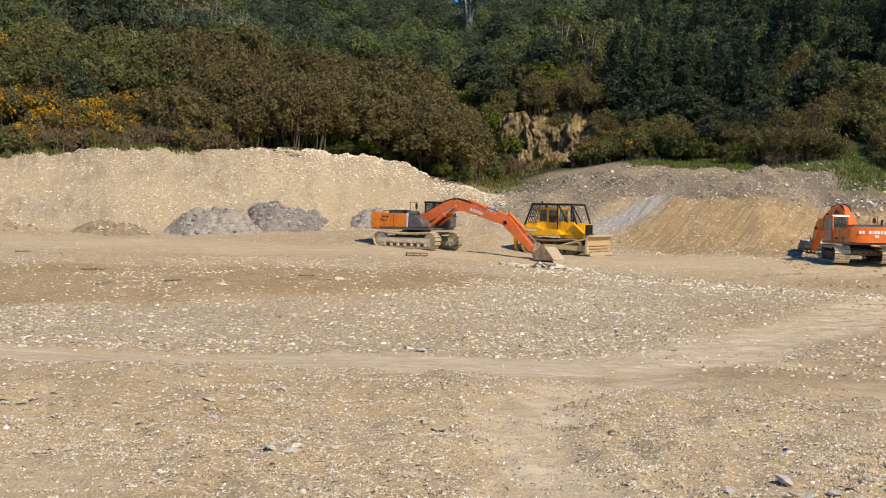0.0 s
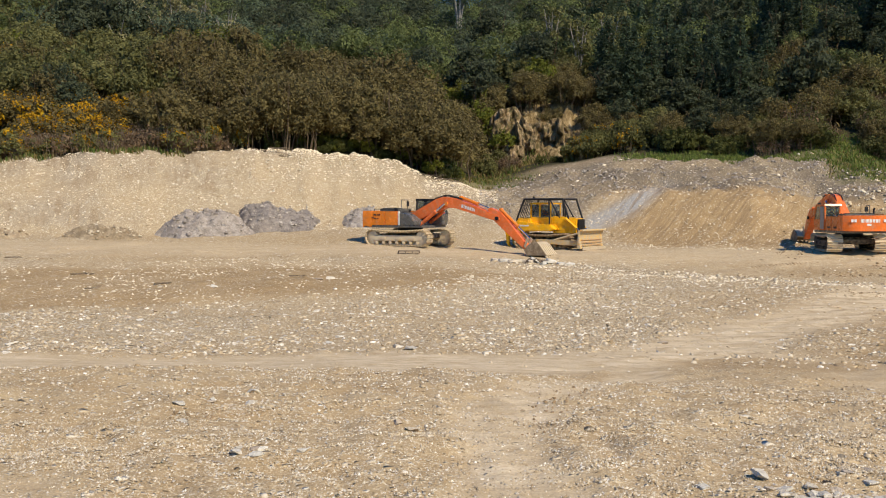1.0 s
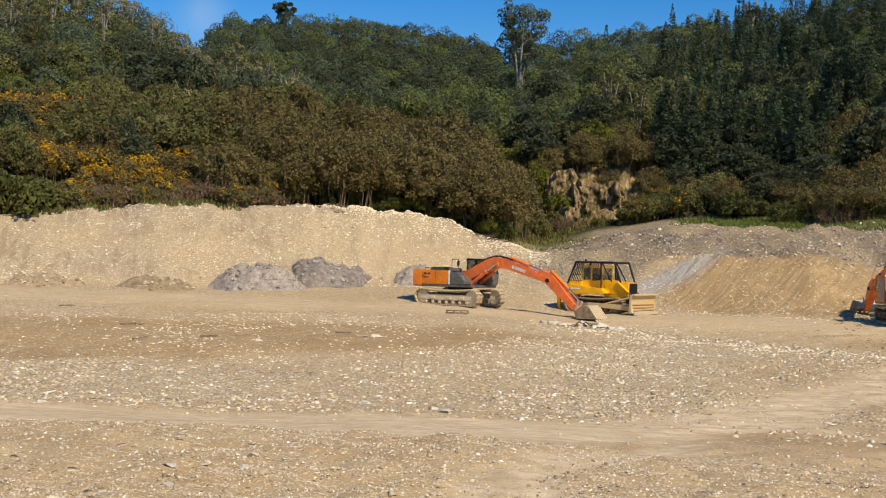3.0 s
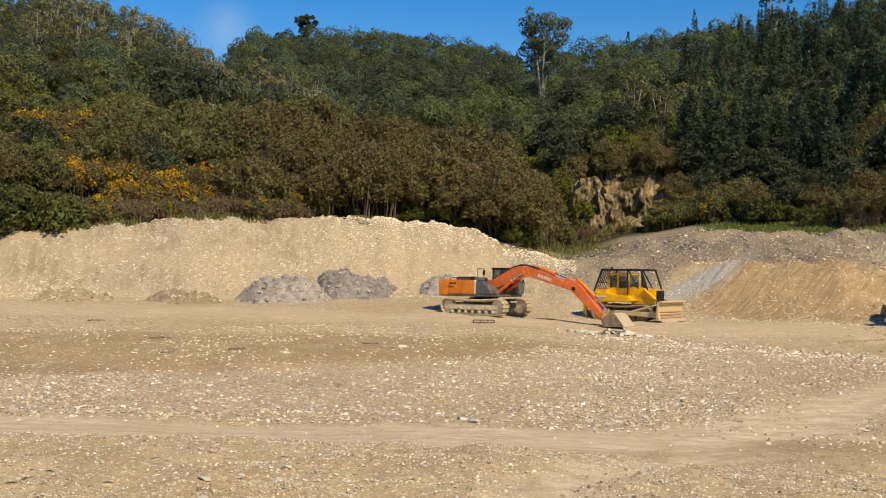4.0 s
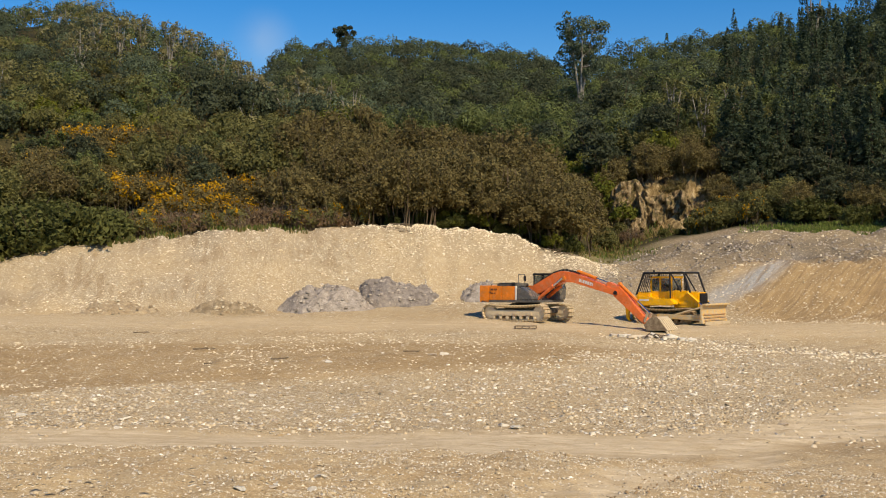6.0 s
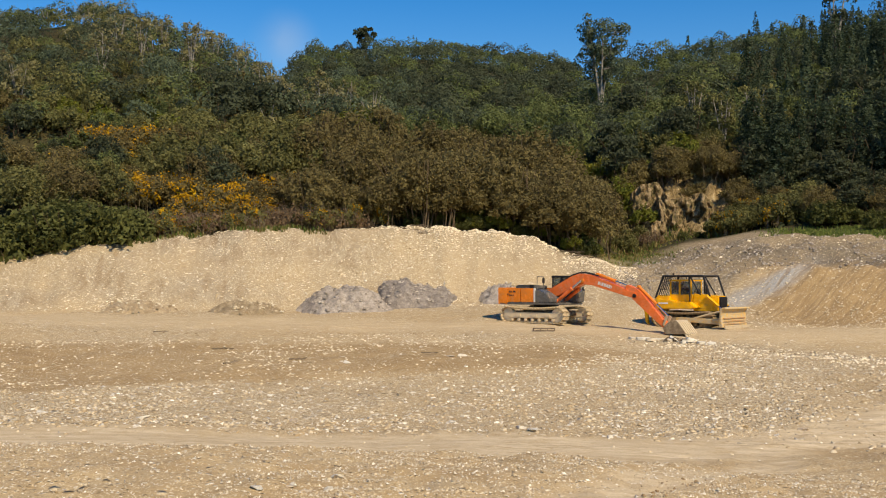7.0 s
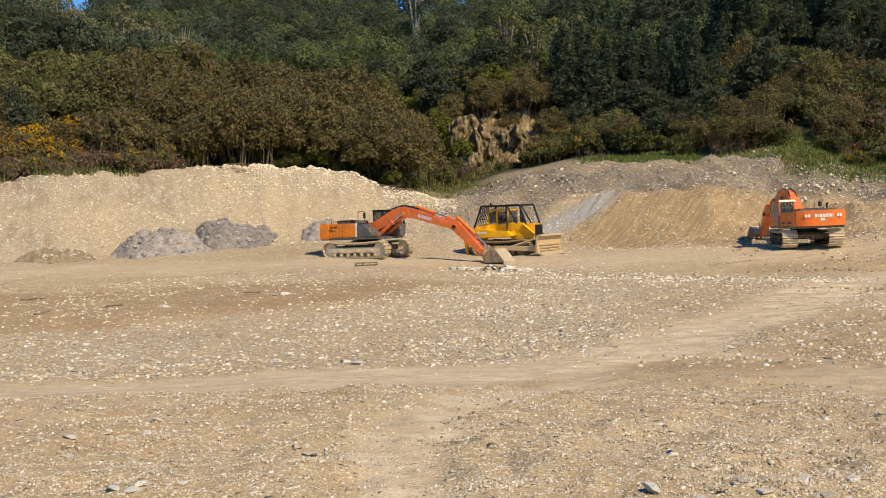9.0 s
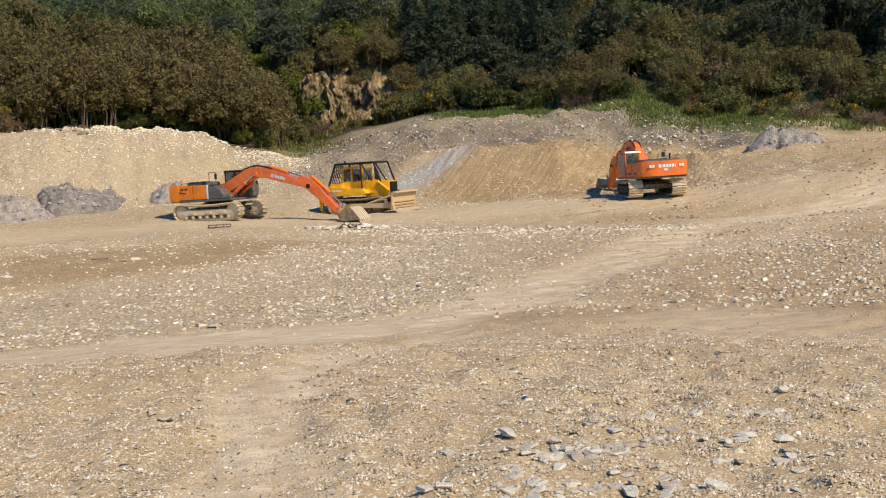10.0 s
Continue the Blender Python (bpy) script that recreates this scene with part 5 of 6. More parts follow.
    for y in (-0.25, 0.21):
        part("ear", slab([place(p) for p in ((-0.14, 0.06), (0.35, 0.48), (0.10, 0.58), (-0.16, 0.34))], y, y + 0.04, 0.008), M_BUCKET, bucket)
    return thing


# ---- bulldozer ----
def bulldozer(m):
    thing = empty("bulldozer", m @ Matrix.Diagonal((0.97, 1, 0.94, 1)))
    tagged(thing, "yellow crawler bulldozer with black forestry guard frame", "bulldozer", "parked earthmoving machines")
    for y in (-1.0, 1.0):
        track(thing, y, 4.0, 1.05, 0.56, M_TRACK_MID, 40, 7, False)
    part("belly", box((-1.7, -0.75, 0.45), (1.7, 0.75, 1.05), 0.05), M_TRACK_DARK, thing)
    # hood and nose
    hood = part("engine_hood", slab([(0.35, 1.05), (2.05, 1.05), (2.10, 2.02), (0.35, 2.18)], -0.52, 0.52, 0.05), M_YELLOW, thing)
    part("side_louvre", box((0.75, -0.545, 1.25), (1.75, -0.50, 1.80), 0.01), M_YELLOW, hood)
    part("grille", box((2.08, -0.48, 1.08), (2.16, 0.48, 1.98), 0.02), M_BLACK, hood, "black radiator grille")
    for k in range(7):
        z = 1.16 + 0.115 * k
        part("grille_bar", box((2.15, -0.44, z), (2.19, 0.44, z + 0.03), 0.005), M_BLACK, hood)
    part("exhaust", bar_run([(0.9, 0.25, 2.1), (0.9, 0.25, 2.72), (0.78, 0.25, 2.86)], 0.07, 10), M_BLACK, thing)
    part("air_cleaner", rod((0.6, -0.25, 2.12), (0.6, -0.25, 2.5), 0.11, 12), M_BLACK, thing)
    # fenders and platform
    for y0, y1 in ((-1.28, -0.45), (0.45, 1.28)):
        part("fender", slab([(-1.75, 1.20), (0.55, 1.20), (0.85, 1.30), (0.55, 1.62), (-0.35, 1.66), (-1.75, 1.88)], y0, y1, 0.04), M_YELLOW, thing)
    part("fuel_tank", slab([(-2.05, 1.15), (-1.15, 1.15), (-1.0, 2.02), (-1.75, 2.10), (-2.05, 1.85)], -1.05, 1.05, 0.06), M_YELLOW, thing)
    part("emblem", box((-1.62, -1.292, 1.50), (-0.95, -1.278, 1.60), 0.003), M_WHITE, thing)
    # cab
    cab = part("cab", slab([(-1.15, 1.60), (0.35, 1.60), (0.35, 2.12), (-1.15, 2.12)], -0.72, 0.72, 0.04), M_YELLOW, thing)
    for y in (-0.70, 0.64):
        for x0, x1 in ((-1.15, -1.03), (-0.52, -0.40), (0.23, 0.35)):
            part("cab_post", box((x0, y, 2.10), (x1, y + 0.06, 2.98), 0.015), M_YELLOW, cab)
        part("door_window", box((-0.40, y + 0.02, 1.75), (0.23, y + 0.04, 2.92), 0), M_GLASS, cab)
        part("side_window", box((-1.03, y + 0.02, 2.14), (-0.52, y + 0.04, 2.92), 0), M_GLASS, cab)
        part("door_frame", box((-0.40, y - 0.01, 1.68), (0.23, y + 0.07, 1.78), 0.01), M_YELLOW, cab)
    part("rear_window", box((-1.14, -0.62, 2.16), (-1.11, 0.62, 2.92), 0), M_GLASS, cab)
    part("windscreen", box((0.30, -0.62, 2.16), (0.33, 0.62, 2.92), 0), M_GLASS, cab)
    part("cab_roof", box((-1.2, -0.76, 2.96), (0.42, 0.76, 3.08), 0.04), M_YELLOW, cab)
    part("seat", box((-0.75, -0.25, 1.9), (-0.30, 0.25, 2.55), 0.06), M_BLACK, cab)
    # black guard frame
    for y in (-1.0, 1.0):
        g = part("guard_frame", bar_run([(-1.98, y, 1.86), (-1.42, y, 3.30), (1.30, y, 3.30), (1.72, y, 2.06)], 0.065, 8), M_BLACK, thing, "black steel forestry guard")
        part("guard_bar", bar_run([(0.42, y, 3.28), (1.10, y, 2.12)], 0.05, 8), M_BLACK, g)
        part("guard_bar", bar_run([(0.36, y, 3.28), (0.40, y, 1.70)], 0.055, 8), M_BLACK, g)
        for k in range(5):
            x = -1.78 + 0.13 * k
            part("screen_bar", bar_run([(x, y, 1.90), (x + 0.42, y, 3.26)], 0.022, 6), M_BLACK, g)
        part("screen_bar", bar_run([(-1.74, y, 2.45), (-1.0, y, 2.45)], 0.022, 6), M_BLACK, g)
    top = bmesh.new()
    for x in (-1.42, -0.75, -0.1, 0.6, 1.30):
        add_rod(top, (x, -1.0, 3.30), (x, 1.0, 3.30), 0.05, 8)
    part("guard_roof", add_box(top, (-1.40, -0.98, 3.31), (0.45, 0.98, 3.35), 0.01), M_BLACK, thing, "black steel roof guard")
    rear = bmesh.new()
    for k in range(9):
        y = -0.9 + 0.225 * k
        add_rod(rear, (-1.98, y, 1.86), (-1.42, y, 3.30), 0.02, 6)
    part("rear_screen", rear, M_BLACK, thing, "black rear guard bars")
    part("beacon", rod((-1.25, 0.0, 3.35), (-1.25, 0.0, 3.50), 0.06, 10), M_BLACK, thing)
    # blade lift rams, push arms, blade
    for y in (-0.62, 0.62):
        cylinder(thing, "lift_ram", (1.35, y, 2.02), (2.75, y, 0.85), 0.075, 0.55, M_YELLOW)
    for y in (-1.38, 1.38):
        arm = part("push_arm", slab([(-0.3, 0.42), (2.55, 0.25), (2.75, 0.30), (2.75, 0.58), (2.4, 0.60), (-0.3, 0.68)], y - 0.09, y + 0.09, 0.03), M_BLADE, thing)
        part("brace", rod((0.9, y, 0.62), (2.72, y, 1.12), 0.065, 8), M_BLADE, arm)
    outline = []
    for k in range(9):
        q = -0.62 + 1.24 * k / 8
        outline.append((2.78 + 0.42 * (1 - math.cos(q)) * 1.6, 0.68 + 1.02 * math.sin(q)))
    rearline = [(x - 0.09, z) for x, z in outline[::-1]]
    blade = part("blade", slab(outline + rearline, -1.70, 1.70, 0), M_BLADE, thing, "curved dozer blade, dusty worn yellow steel")
    for y in (-1.72, 1.68):
        part("end_plate", slab(outline + [(2.72, 1.28), (2.66, 0.1)], y, y + 0.05, 0.005), M_BLADE, blade)
    part("cutting_edge", box((2.98, -1.72, 0.0), (3.05, 1.72, 0.20), 0.01), M_BUCKET, blade)
    part("top_rail", box((2.84, -1.70, 1.22), (3.06, 1.70, 1.34), 0.02), M_BLADE, blade)
    for z in (0.30, 0.46, 0.62):
        part("wear_strip", box((2.80 + 0.28 * abs(z - 0.68), -1.5, z), (2.83 + 0.28 * abs(z - 0.68), 1.5, z + 0.05), 0.008), M_RIB, blade)
    # ripper
    rip = part("ripper", slab([(-2.85, 0.95), (-2.05, 0.85), (-2.05, 1.25), (-2.85, 1.25)], -0.95, 0.95, 0.04), M_YELLOW, thing)
    for y in (-0.8, 0.0, 0.8):
        part("shank", slab([(-2.88, 1.45), (-2.58, 1.45), (-2.58, 0.30), (-2.38, 0.02), (-2.55, 0.05), (-2.80, 0.35)], y - 0.07, y + 0.07, 0.015), M_YELLOW, rip)
    for y in (-0.55, 0.55):
        cylinder(thing, "ripper_ram", (-1.95, y, 1.60), (-2.62, y, 1.20), 0.07, 0.55, M_YELLOW)
    return thing


def on_ground(x, y, rz, dz=0.0, rx=0.0, ry=0.0):
    return pose(x, y, float(ground_z(x, y)) + dz, rx, ry, rz)


EX1 = (3.04, 65.44, -38.0)
DOZ = (11.85, 65.0, -37.0)
EX2 = (28.57, 59.5, 86.0)
excavator(on_ground(*EX1), "orange and charcoal crawler excavator, boom lowered, bucket resting on gravel", M_ORANGE, True, (6.4, 1.70), (8.5, -0.2), 0.0)
bulldozer(on_ground(*DOZ))
excavator(on_ground(*EX2) @ Matrix.Diagonal((0.98, 1.0, 0.94, 1)), "older faded orange excavator parked facing the bank", M_ORANGE_OLD, False, (6.0, 2.0), (7.0, 0.60), 0.0, -8.0, 0.86, (2.5, 3.30))


# ---- stones ----
CUBE = np.array([(-1, -1, -1), (1, -1, -1), (1, 1, -1), (-1, 1, -1), (-1, -1, 1), (1, -1, 1), (1, 1, 1), (-1, 1, 1)], float)
CUBE_FACES = np.array([(4, 5, 6, 7), (0, 1, 5, 4), (1, 2, 6, 5), (2, 3, 7, 6), (3, 0, 4, 7)])


def stones_arrays(g, x, y, size, z=None, flat=0.55, sink=0.25):
    """Broken, angular stones resting on the ground at the given places."""
    n = len(x)
    v = CUBE[None] * g.uniform(0.55, 1.0, (n, 8, 3))
    v[:, 4:, :2] *= g.uniform(0.55, 0.95, (n, 1, 1))
    v *= np.stack([g.uniform(0.7, 1.25, n), g.uniform(0.5, 0.9, n), flat * g.uniform(0.5, 1.1, n)], 1)[:, None] * (size * 0.5)[:, None, None]
    q, tilt = g.uniform(0, 2 * math.pi, n), g.normal(0, 0.25, n)
    c, s = np.cos(tilt), np.sin(tilt)
    vy, vz = v[..., 1] * c[:, None] - v[..., 2] * s[:, None], v[..., 1] * s[:, None] + v[..., 2] * c[:, None]
    c, s = np.cos(q)[:, None], np.sin(q)[:, None]
    vx, vy = v[..., 0] * c - vy * s, v[..., 0] * s + vy * c
    if z is None:
        z = ground_z(x, y)
    out = np.stack([vx + x[:, None], vy + y[:, None], vz + (z + size * flat * (0.5 - sink) * 0.7)[:, None]], -1)
    faces = CUBE_FACES[None] + 8 * np.arange(n)[:, None, None]
    return out.reshape(-1, 3), faces.reshape(-1, 4)


def grit_arrays(g, x, y, size, flat=0.8):
    """Small sharp chips: three-sided points standing out of the ground."""
    n = len(x)
    z = ground_z(x, y)
    q = g.uniform(0, 2 * math.pi, n)[:, None] + np.array([0, 2.1, 4.2])[None] + g.uniform(-0.5, 0.5, (n, 3))
    rad = size[:, None] * g.uniform(0.35, 0.75, (n, 3))
    base = np.stack([x[:, None] + np.cos(q) * rad, y[:, None] + np.sin(q) * rad, np.repeat((z - 0.1 * size)[:, None], 3, 1)], -1)
    top = np.stack([x + g.normal(0, 0.3, n) * size, y + g.normal(0, 0.3, n) * size, z + flat * size * g.uniform(0.25, 0.8, n)], -1)
    verts = np.concatenate([base, top[:, None]], 1).reshape(-1, 3)
    faces = np.array([(0, 1, 3), (1, 2, 3), (2, 0, 3)])[None] + 4 * np.arange(n)[:, None, None]
    return verts, faces.reshape(-1, 3)


def field_points(g, count, az0, az1, r0, r1, keep):
    """Points spread evenly over a sector, thinned by keep(x, y), a share."""
    az = np.radians(g.uniform(az0, az1, count))
    r = np.sqrt(g.uniform(r0 * r0, r1 * r1, count))
    x, y = r * np.sin(az), r * np.cos(az)
    ok = g.rand(count) < keep(x, y)
    return x[ok], y[ok]


def patchy(x, y, scale, low, high, k=0):
    return smooth(low, high, fbm(x * scale, y * scale, 3, k))


def off_road(x, y):
    return 1 - 0.9 * road_mask(x, y)


def loose_gravel():
    g = np.random.RandomState(21)
    parts = []

    def lay(count, az0, az1, r0, r1, lo, hi, keep, flat=0.55):
        x, y = field_points(g, count, az0, az1, r0, r1, keep)
        size = lo + (hi - lo) * g.uniform(0, 1, len(x)) ** 2.2
        parts.append(stones_arrays(g, x, y, size, None, flat))

    edge = lambda x: np.interp(x, [-30, -16, -12, -6, 0, 5, 12, 20], [33, 34.5, 39, 41.2, 42.6, 48, 55, 46])
    lay(4200, -26, 42, 4.5, 16, 0.02, 0.065, lambda x, y: off_road(x, y) * (0.15 + 0.85 * patchy(x, y, 0.8, -0.3, 0.6)), 0.5)
    lay(260, -26, 42, 5, 16, 0.05, 0.10, lambda x, y: off_road(x, y) * patchy(x, y, 0.7, 0.0, 0.8, 2), 0.4)
    lay(26000, -30, 42, 24, 55, 0.05, 0.20, lambda x, y: off_road(x, y) * smooth(0.8, -0.6, y - edge(x)) * (0.3 + 0.7 * patchy(x, y, 0.25, -0.3, 0.5, 1)), 0.42)
    lay(2600, -30, 42, 15, 28, 0.03, 0.12, lambda x, y: off_road(x, y) * patchy(x, y, 0.5, -0.2, 0.6, 3))
    lay(1500, -30, 40, 40, 66, 0.05, 0.17, lambda x, y: off_road(x, y) * (0.25 + 0.5 * patchy(x, y, 0.3, -0.1, 0.5, 2)))
    lay(2600, 5, 30, 44, 60, 0.06, 0.24, lambda x, y: lane(x, y, [(7.5, 58, 0.7), (12.4, 56.3, 1.1), (16.6, 51.2, 1.4), (24, 46, 1.2)], 0.9))
    lay(2600, 24, 44, 16, 40, 0.04, 0.16, lambda x, y: off_road(x, y) * smooth(0, 2.5, x - 13 - 0.3 * (y - 17)))
    lay(1900, 28, 41, 19, 37, 0.05, 0.20, lambda x, y: np.exp(-((x - 16.6) / 2.6) ** 2 - ((y - 24.0) / 3.2) ** 2))
    lay(240, 24.4, 29.2, 79.5, 83.5, 0.08, 0.32, lambda x, y: 0.2 + 0.8 * patchy(x, y, 0.4, -0.2, 0.5, 1), 0.7)
    v, f = join(parts)
    me = raw_mesh("loose_gravel", v, f, [M_STONE])
    tagged(new("loose_gravel", me), "scattered broken stones and gravel on the yard", "gravel", kind="stuff")
    parts.clear()
    lay(15000, -32, 7, 74, 84.8, 0.05, 0.18, lambda x, y: 0.3 + 0.7 * patchy(x, y, 0.2, -0.2, 0.5, 4))
    lay(17000, 7, 34, 67, 92, 0.04, 0.17, lambda x, y: (1 - 0.75 * smooth(79, 81, np.hypot(x, y))) * (0.35 + 0.65 * patchy(x, y, 0.3, -0.1, 0.6, 5)))
    lay(120, 7, 34, 78, 92, 0.2, 0.42, lambda x, y: 0.3 + 0.7 * patchy(x, y, 0.3, -0.1, 0.6, 5))
    lay(9000, -32, 12, 40, 58, 0.04, 0.16, lambda x, y: off_road(x, y) * (0.2 + 0.8 * patchy(x, y, 0.3, -0.3, 0.5, 2)), 0.45)
    lay(6500, 5, 32, 40, 60, 0.05, 0.22, lambda x, y: lane(x, y, [(7.5, 58, 0.7), (12.4, 56.3, 1.1), (16.6, 51.2, 1.4), (24, 46, 1.2)], 1.6), 0.45)
    lay(2200, 24, 42, 54, 84, 0.05, 0.2, lambda x, y: off_road(x, y) * (0.2 + 0.6 * patchy(x, y, 0.3, -0.1, 0.6, 5)), 0.5)
    me = raw_mesh("bank_stones", *join(parts), [M_PALE_STONE])
    tagged(new("bank_stones", me), "pale broken stones showing in the cut banks", "gravel", kind="stuff")
    parts.clear()
    lay(9000, -11, 7.5, 79.5, 85.2, 0.05, 0.24, lambda x, y: smooth(-8, -3, np.degrees(np.arctan2(x, y))) * smooth(79.5, 83, np.hypot(x, y)) * (0.4 + 0.6 * patchy(x, y, 0.5, -0.3, 0.4, 2)))
    lay(8000, 5, 30, 42, 60, 0.05, 0.22, lambda x, y: lane(x, y, [(7.5, 57.5, 0.5), (10.5, 55.5, 0.8), (14, 52.8, 1.0), (17, 49.5, 1.1), (22, 46, 0.7)], 0.9) * (0.35 + 0.65 * patchy(x, y, 0.6, -0.3, 0.4, 3)), 0.5)
    tagged(new("crest_stones", raw_mesh("crest_stones", *join(parts), [M_CRUST])), "whitish broken stones on the crest and spill strip", "gravel", kind="stuff")
    parts.clear()
    for count, r0, r1, lo, hi in ((165000, 4.3, 9.5, 0.010, 0.030), (95000, 9.5, 19, 0.014, 0.042)):
        x, y = field_points(g, count, -27, 42, r0, r1, lambda x, y: (1 - 0.75 * road_mask(x, y)) * (0.45 + 0.55 * patchy(x, y, 0.9, -0.4, 0.4, 3)))
        parts.append(grit_arrays(g, x, y, lo + (hi - lo) * g.uniform(0, 1, len(x)) ** 2))
    x, y = field_points(g, 52000, -30, 42, 25, 57, lambda x, y: off_road(x, y) * smooth(0.8, -0.6, y - edge(x)) * (0.35 + 0.65 * patchy(x, y, 0.25, -0.3, 0.5, 1)))
    parts.append(grit_arrays(g, x, y, 0.05 + 0.13 * g.uniform(0, 1, len(x)) ** 2, 0.5))
    me = raw_mesh("grit", *join(parts), [M_STONE])
    tagged(new("grit", me), "fine sharp crushed stone covering the yard", "gravel", kind="stuff")


loose_gravel()


def soil_clods():
    """Dark clods turned up along the edges of the lanes, and the cleat prints of crawlers."""
    g = np.random.RandomState(52)
    xs, ys, ss = [], [], []
    runs = [([(4.9, 13.4), (5.1, 12.3), (5.6, 10.8), (5.37, 9.0), (5.5, 8.4), (5.8, 7.2)], 0.2, 190, 0.015, 0.06), ([(8.0, 19.6), (9.0, 18.9), (7.4, 14.5), (6.5, 11.2)], 0.25, 90, 0.02, 0.07), ([(1.1, 8.6), (1.35, 9.6), (1.95, 11.6), (2.4, 12.8)], 0.14, 110, 0.015, 0.055),
            ([(-2.15, 8.75), (-1.75, 9.0)], 0.12, 50, 0.015, 0.055), ([(19, 42.5), (22, 41.5), (26.5, 41)], 0.3, 120, 0.05, 0.16), ([(12.4, 56.0), (18, 51), (24, 46.5)], 0.3, 110, 0.05, 0.15), ([(-19, 57.5), (-12, 58), (-4, 58)], 0.4, 60, 0.05, 0.14), ([(30, 46), (36, 48.5), (44, 50)], 0.3, 120, 0.05, 0.18)]
    for line, wide, count, lo, hi in runs:
        seg = np.cumsum([0] + [math.dist(a, b) for a, b in zip(line, line[1:])])
        k = g.uniform(0, seg[-1], count)
        xs.append(np.interp(k, seg, [p[0] for p in line]) + g.normal(0, wide, count))
        ys.append(np.interp(k, seg, [p[1] for p in line]) + g.normal(0, wide, count))
        ss.append(lo + (hi - lo) * g.uniform(0, 1, count) ** 1.8)
    x, y = field_points(g, 5200, 22, 42, 54, 84, lambda x, y: off_road(x, y) * (0.15 + 0.85 * patchy(x, y, 0.35, -0.1, 0.5, 3)))
    xs.append(x)
    ys.append(y)
    ss.append(0.06 + 0.16 * g.uniform(0, 1, len(x)) ** 2.5)
    v, f = stones_arrays(g, np.concatenate(xs), np.concatenate(ys), np.concatenate(ss), None, 0.6)
    tagged(new("soil_clods", raw_mesh("soil_clods", v, f, [M_CLOD])), "dark crumbled soil clods along the lane edges", "soil", kind="stuff")
    xs, ys = [], []
    for x0, y0, x1, y1 in ((21.2, 55.6, 25.0, 55.85), (27.5, 54.4, 29.8, 54.2), (27.6, 53.3, 29.9, 53.1)):
        n = int(math.dist((x0, y0), (x1, y1)) / 0.2)
        for k in range(n):
            for w in (-0.16, 0.0, 0.16):
                xs.append(x0 + (x1 - x0) * k / n + w * 0.1)
                ys.append(y0 + (y1 - y0) * k / n + w)
    xs, ys = np.array(xs), np.array(ys)
    v, f = stones_arrays(g, xs, ys, g.uniform(0.07, 0.14, len(xs)), None, 0.35)
    tagged(new("cleat_prints", raw_mesh("cleat_prints", v, f, [M_CLOD])), "rows of soil ridges pressed up by crawler cleats", "soil", kind="stuff")


# dark soil whose tone also holds the shade along the lane-edge ridge
M_CLOD = bark_material("dark_shaded_soil", (0.19, 0.13, 0.072), (0.36, 0.255, 0.148))
soil_clods()


def single_stones():
    """The larger stones that lie apart on the yard, each a thing of its own."""
    g = np.random.RandomState(33)
    meshes = []
    for i in range(8):
        bm = bmesh.new()
        bmesh.ops.create_cube(bm, size=1.0)
        bmesh.ops.scale(bm, vec=(1.0, 0.9, 0.9), verts=bm.verts)
        cuts = [(Vector(g.normal(0, 1, 3)).normalized(), g.uniform(0.26, 0.44)) for _ in range(11)]
        for nrm, d in cuts:
            got = bmesh.ops.bisect_plane(bm, geom=bm.verts[:] + bm.edges[:] + bm.faces[:], plane_co=nrm * d, plane_no=nrm, clear_outer=True)
            edges = [e for e in got["geom_cut"] if isinstance(e, bmesh.types.BMEdge)]
            if edges:
                bmesh.ops.contextual_create(bm, geom=edges)
        me = bpy.data.meshes.new("stone")
        bm.to_mesh(me)
        bm.free()
        me.materials.append(M_ROCK)
        meshes.append(me)
    spots = []
    for x, y, s in STONE_SPOTS:
        spots.append((x, y, s * (0.6 if y < 12 else 1.0)))
    for cx, cy, sx, sy, count in ((2.35, 6.25, 0.26, 0.12, 34), (2.70, 6.33, 0.30, 0.16, 40), (3.4, 6.62, 0.40, 0.18, 16), (3.8, 6.0, 0.35, 0.16, 14), (4.4, 6.95, 0.35, 0.35, 12), (2.1, 5.5, 0.4, 0.10, 34), (3.2, 5.3, 0.4, 0.15, 14), (-1.3, 7.5, 0.2, 0.12, 9), (-1.7, 9.6, 0.5, 0.3, 8), (8.6, 17.4, 0.5, 0.35, 16), (1.9, 5.7, 0.3, 0.12, 8)):
        for _ in range(count):
            spots.append((cx + sx * g.normal(), cy + sy * g.normal(), g.uniform(0.03, 0.105)))
    for _ in range(40):
        spots.append((g.uniform(-14, 16), g.uniform(27, 40), g.uniform(0.14, 0.26)))
    for x, y, s in spots:
        ob = new("stone", meshes[g.randint(8)])
        h = s * g.uniform(0.25, 0.55)
        ob.matrix_world = on_ground(x, y, g.uniform(0, 360), h * (0.2 if y < 12 else 0.05), g.uniform(-12, 12), g.uniform(-12, 12)) @ Matrix.Diagonal((s * 1.3, s, h, 1))
        tagged(ob, "pale angular broken stone lying on the gravel", "stone", "loose stones")


def rock_material():
    n = Nodes("pale_rock", 0.9, specular=0.2)
    tone = n.ramp(n.random(False), (0.0, (0.46, 0.36, 0.26)), (0.2, (0.56, 0.47, 0.36)), (0.4, (0.62, 0.54, 0.42)), (0.7, (0.60, 0.55, 0.46)), (1.0, (0.78, 0.71, 0.58)))
    tone = n.mix(0.45, tone, n.ramp(n.noise(3.0, 6, 0.7), (0.3, (0.3, 0.3, 0.3)), (0.7, (0.72, 0.72, 0.72))), "OVERLAY")
    n.colour(tone).bump(n.noise(6.0, 6, 0.7), 0.5, 0.1)
    return n.mat


M_ROCK = rock_material()
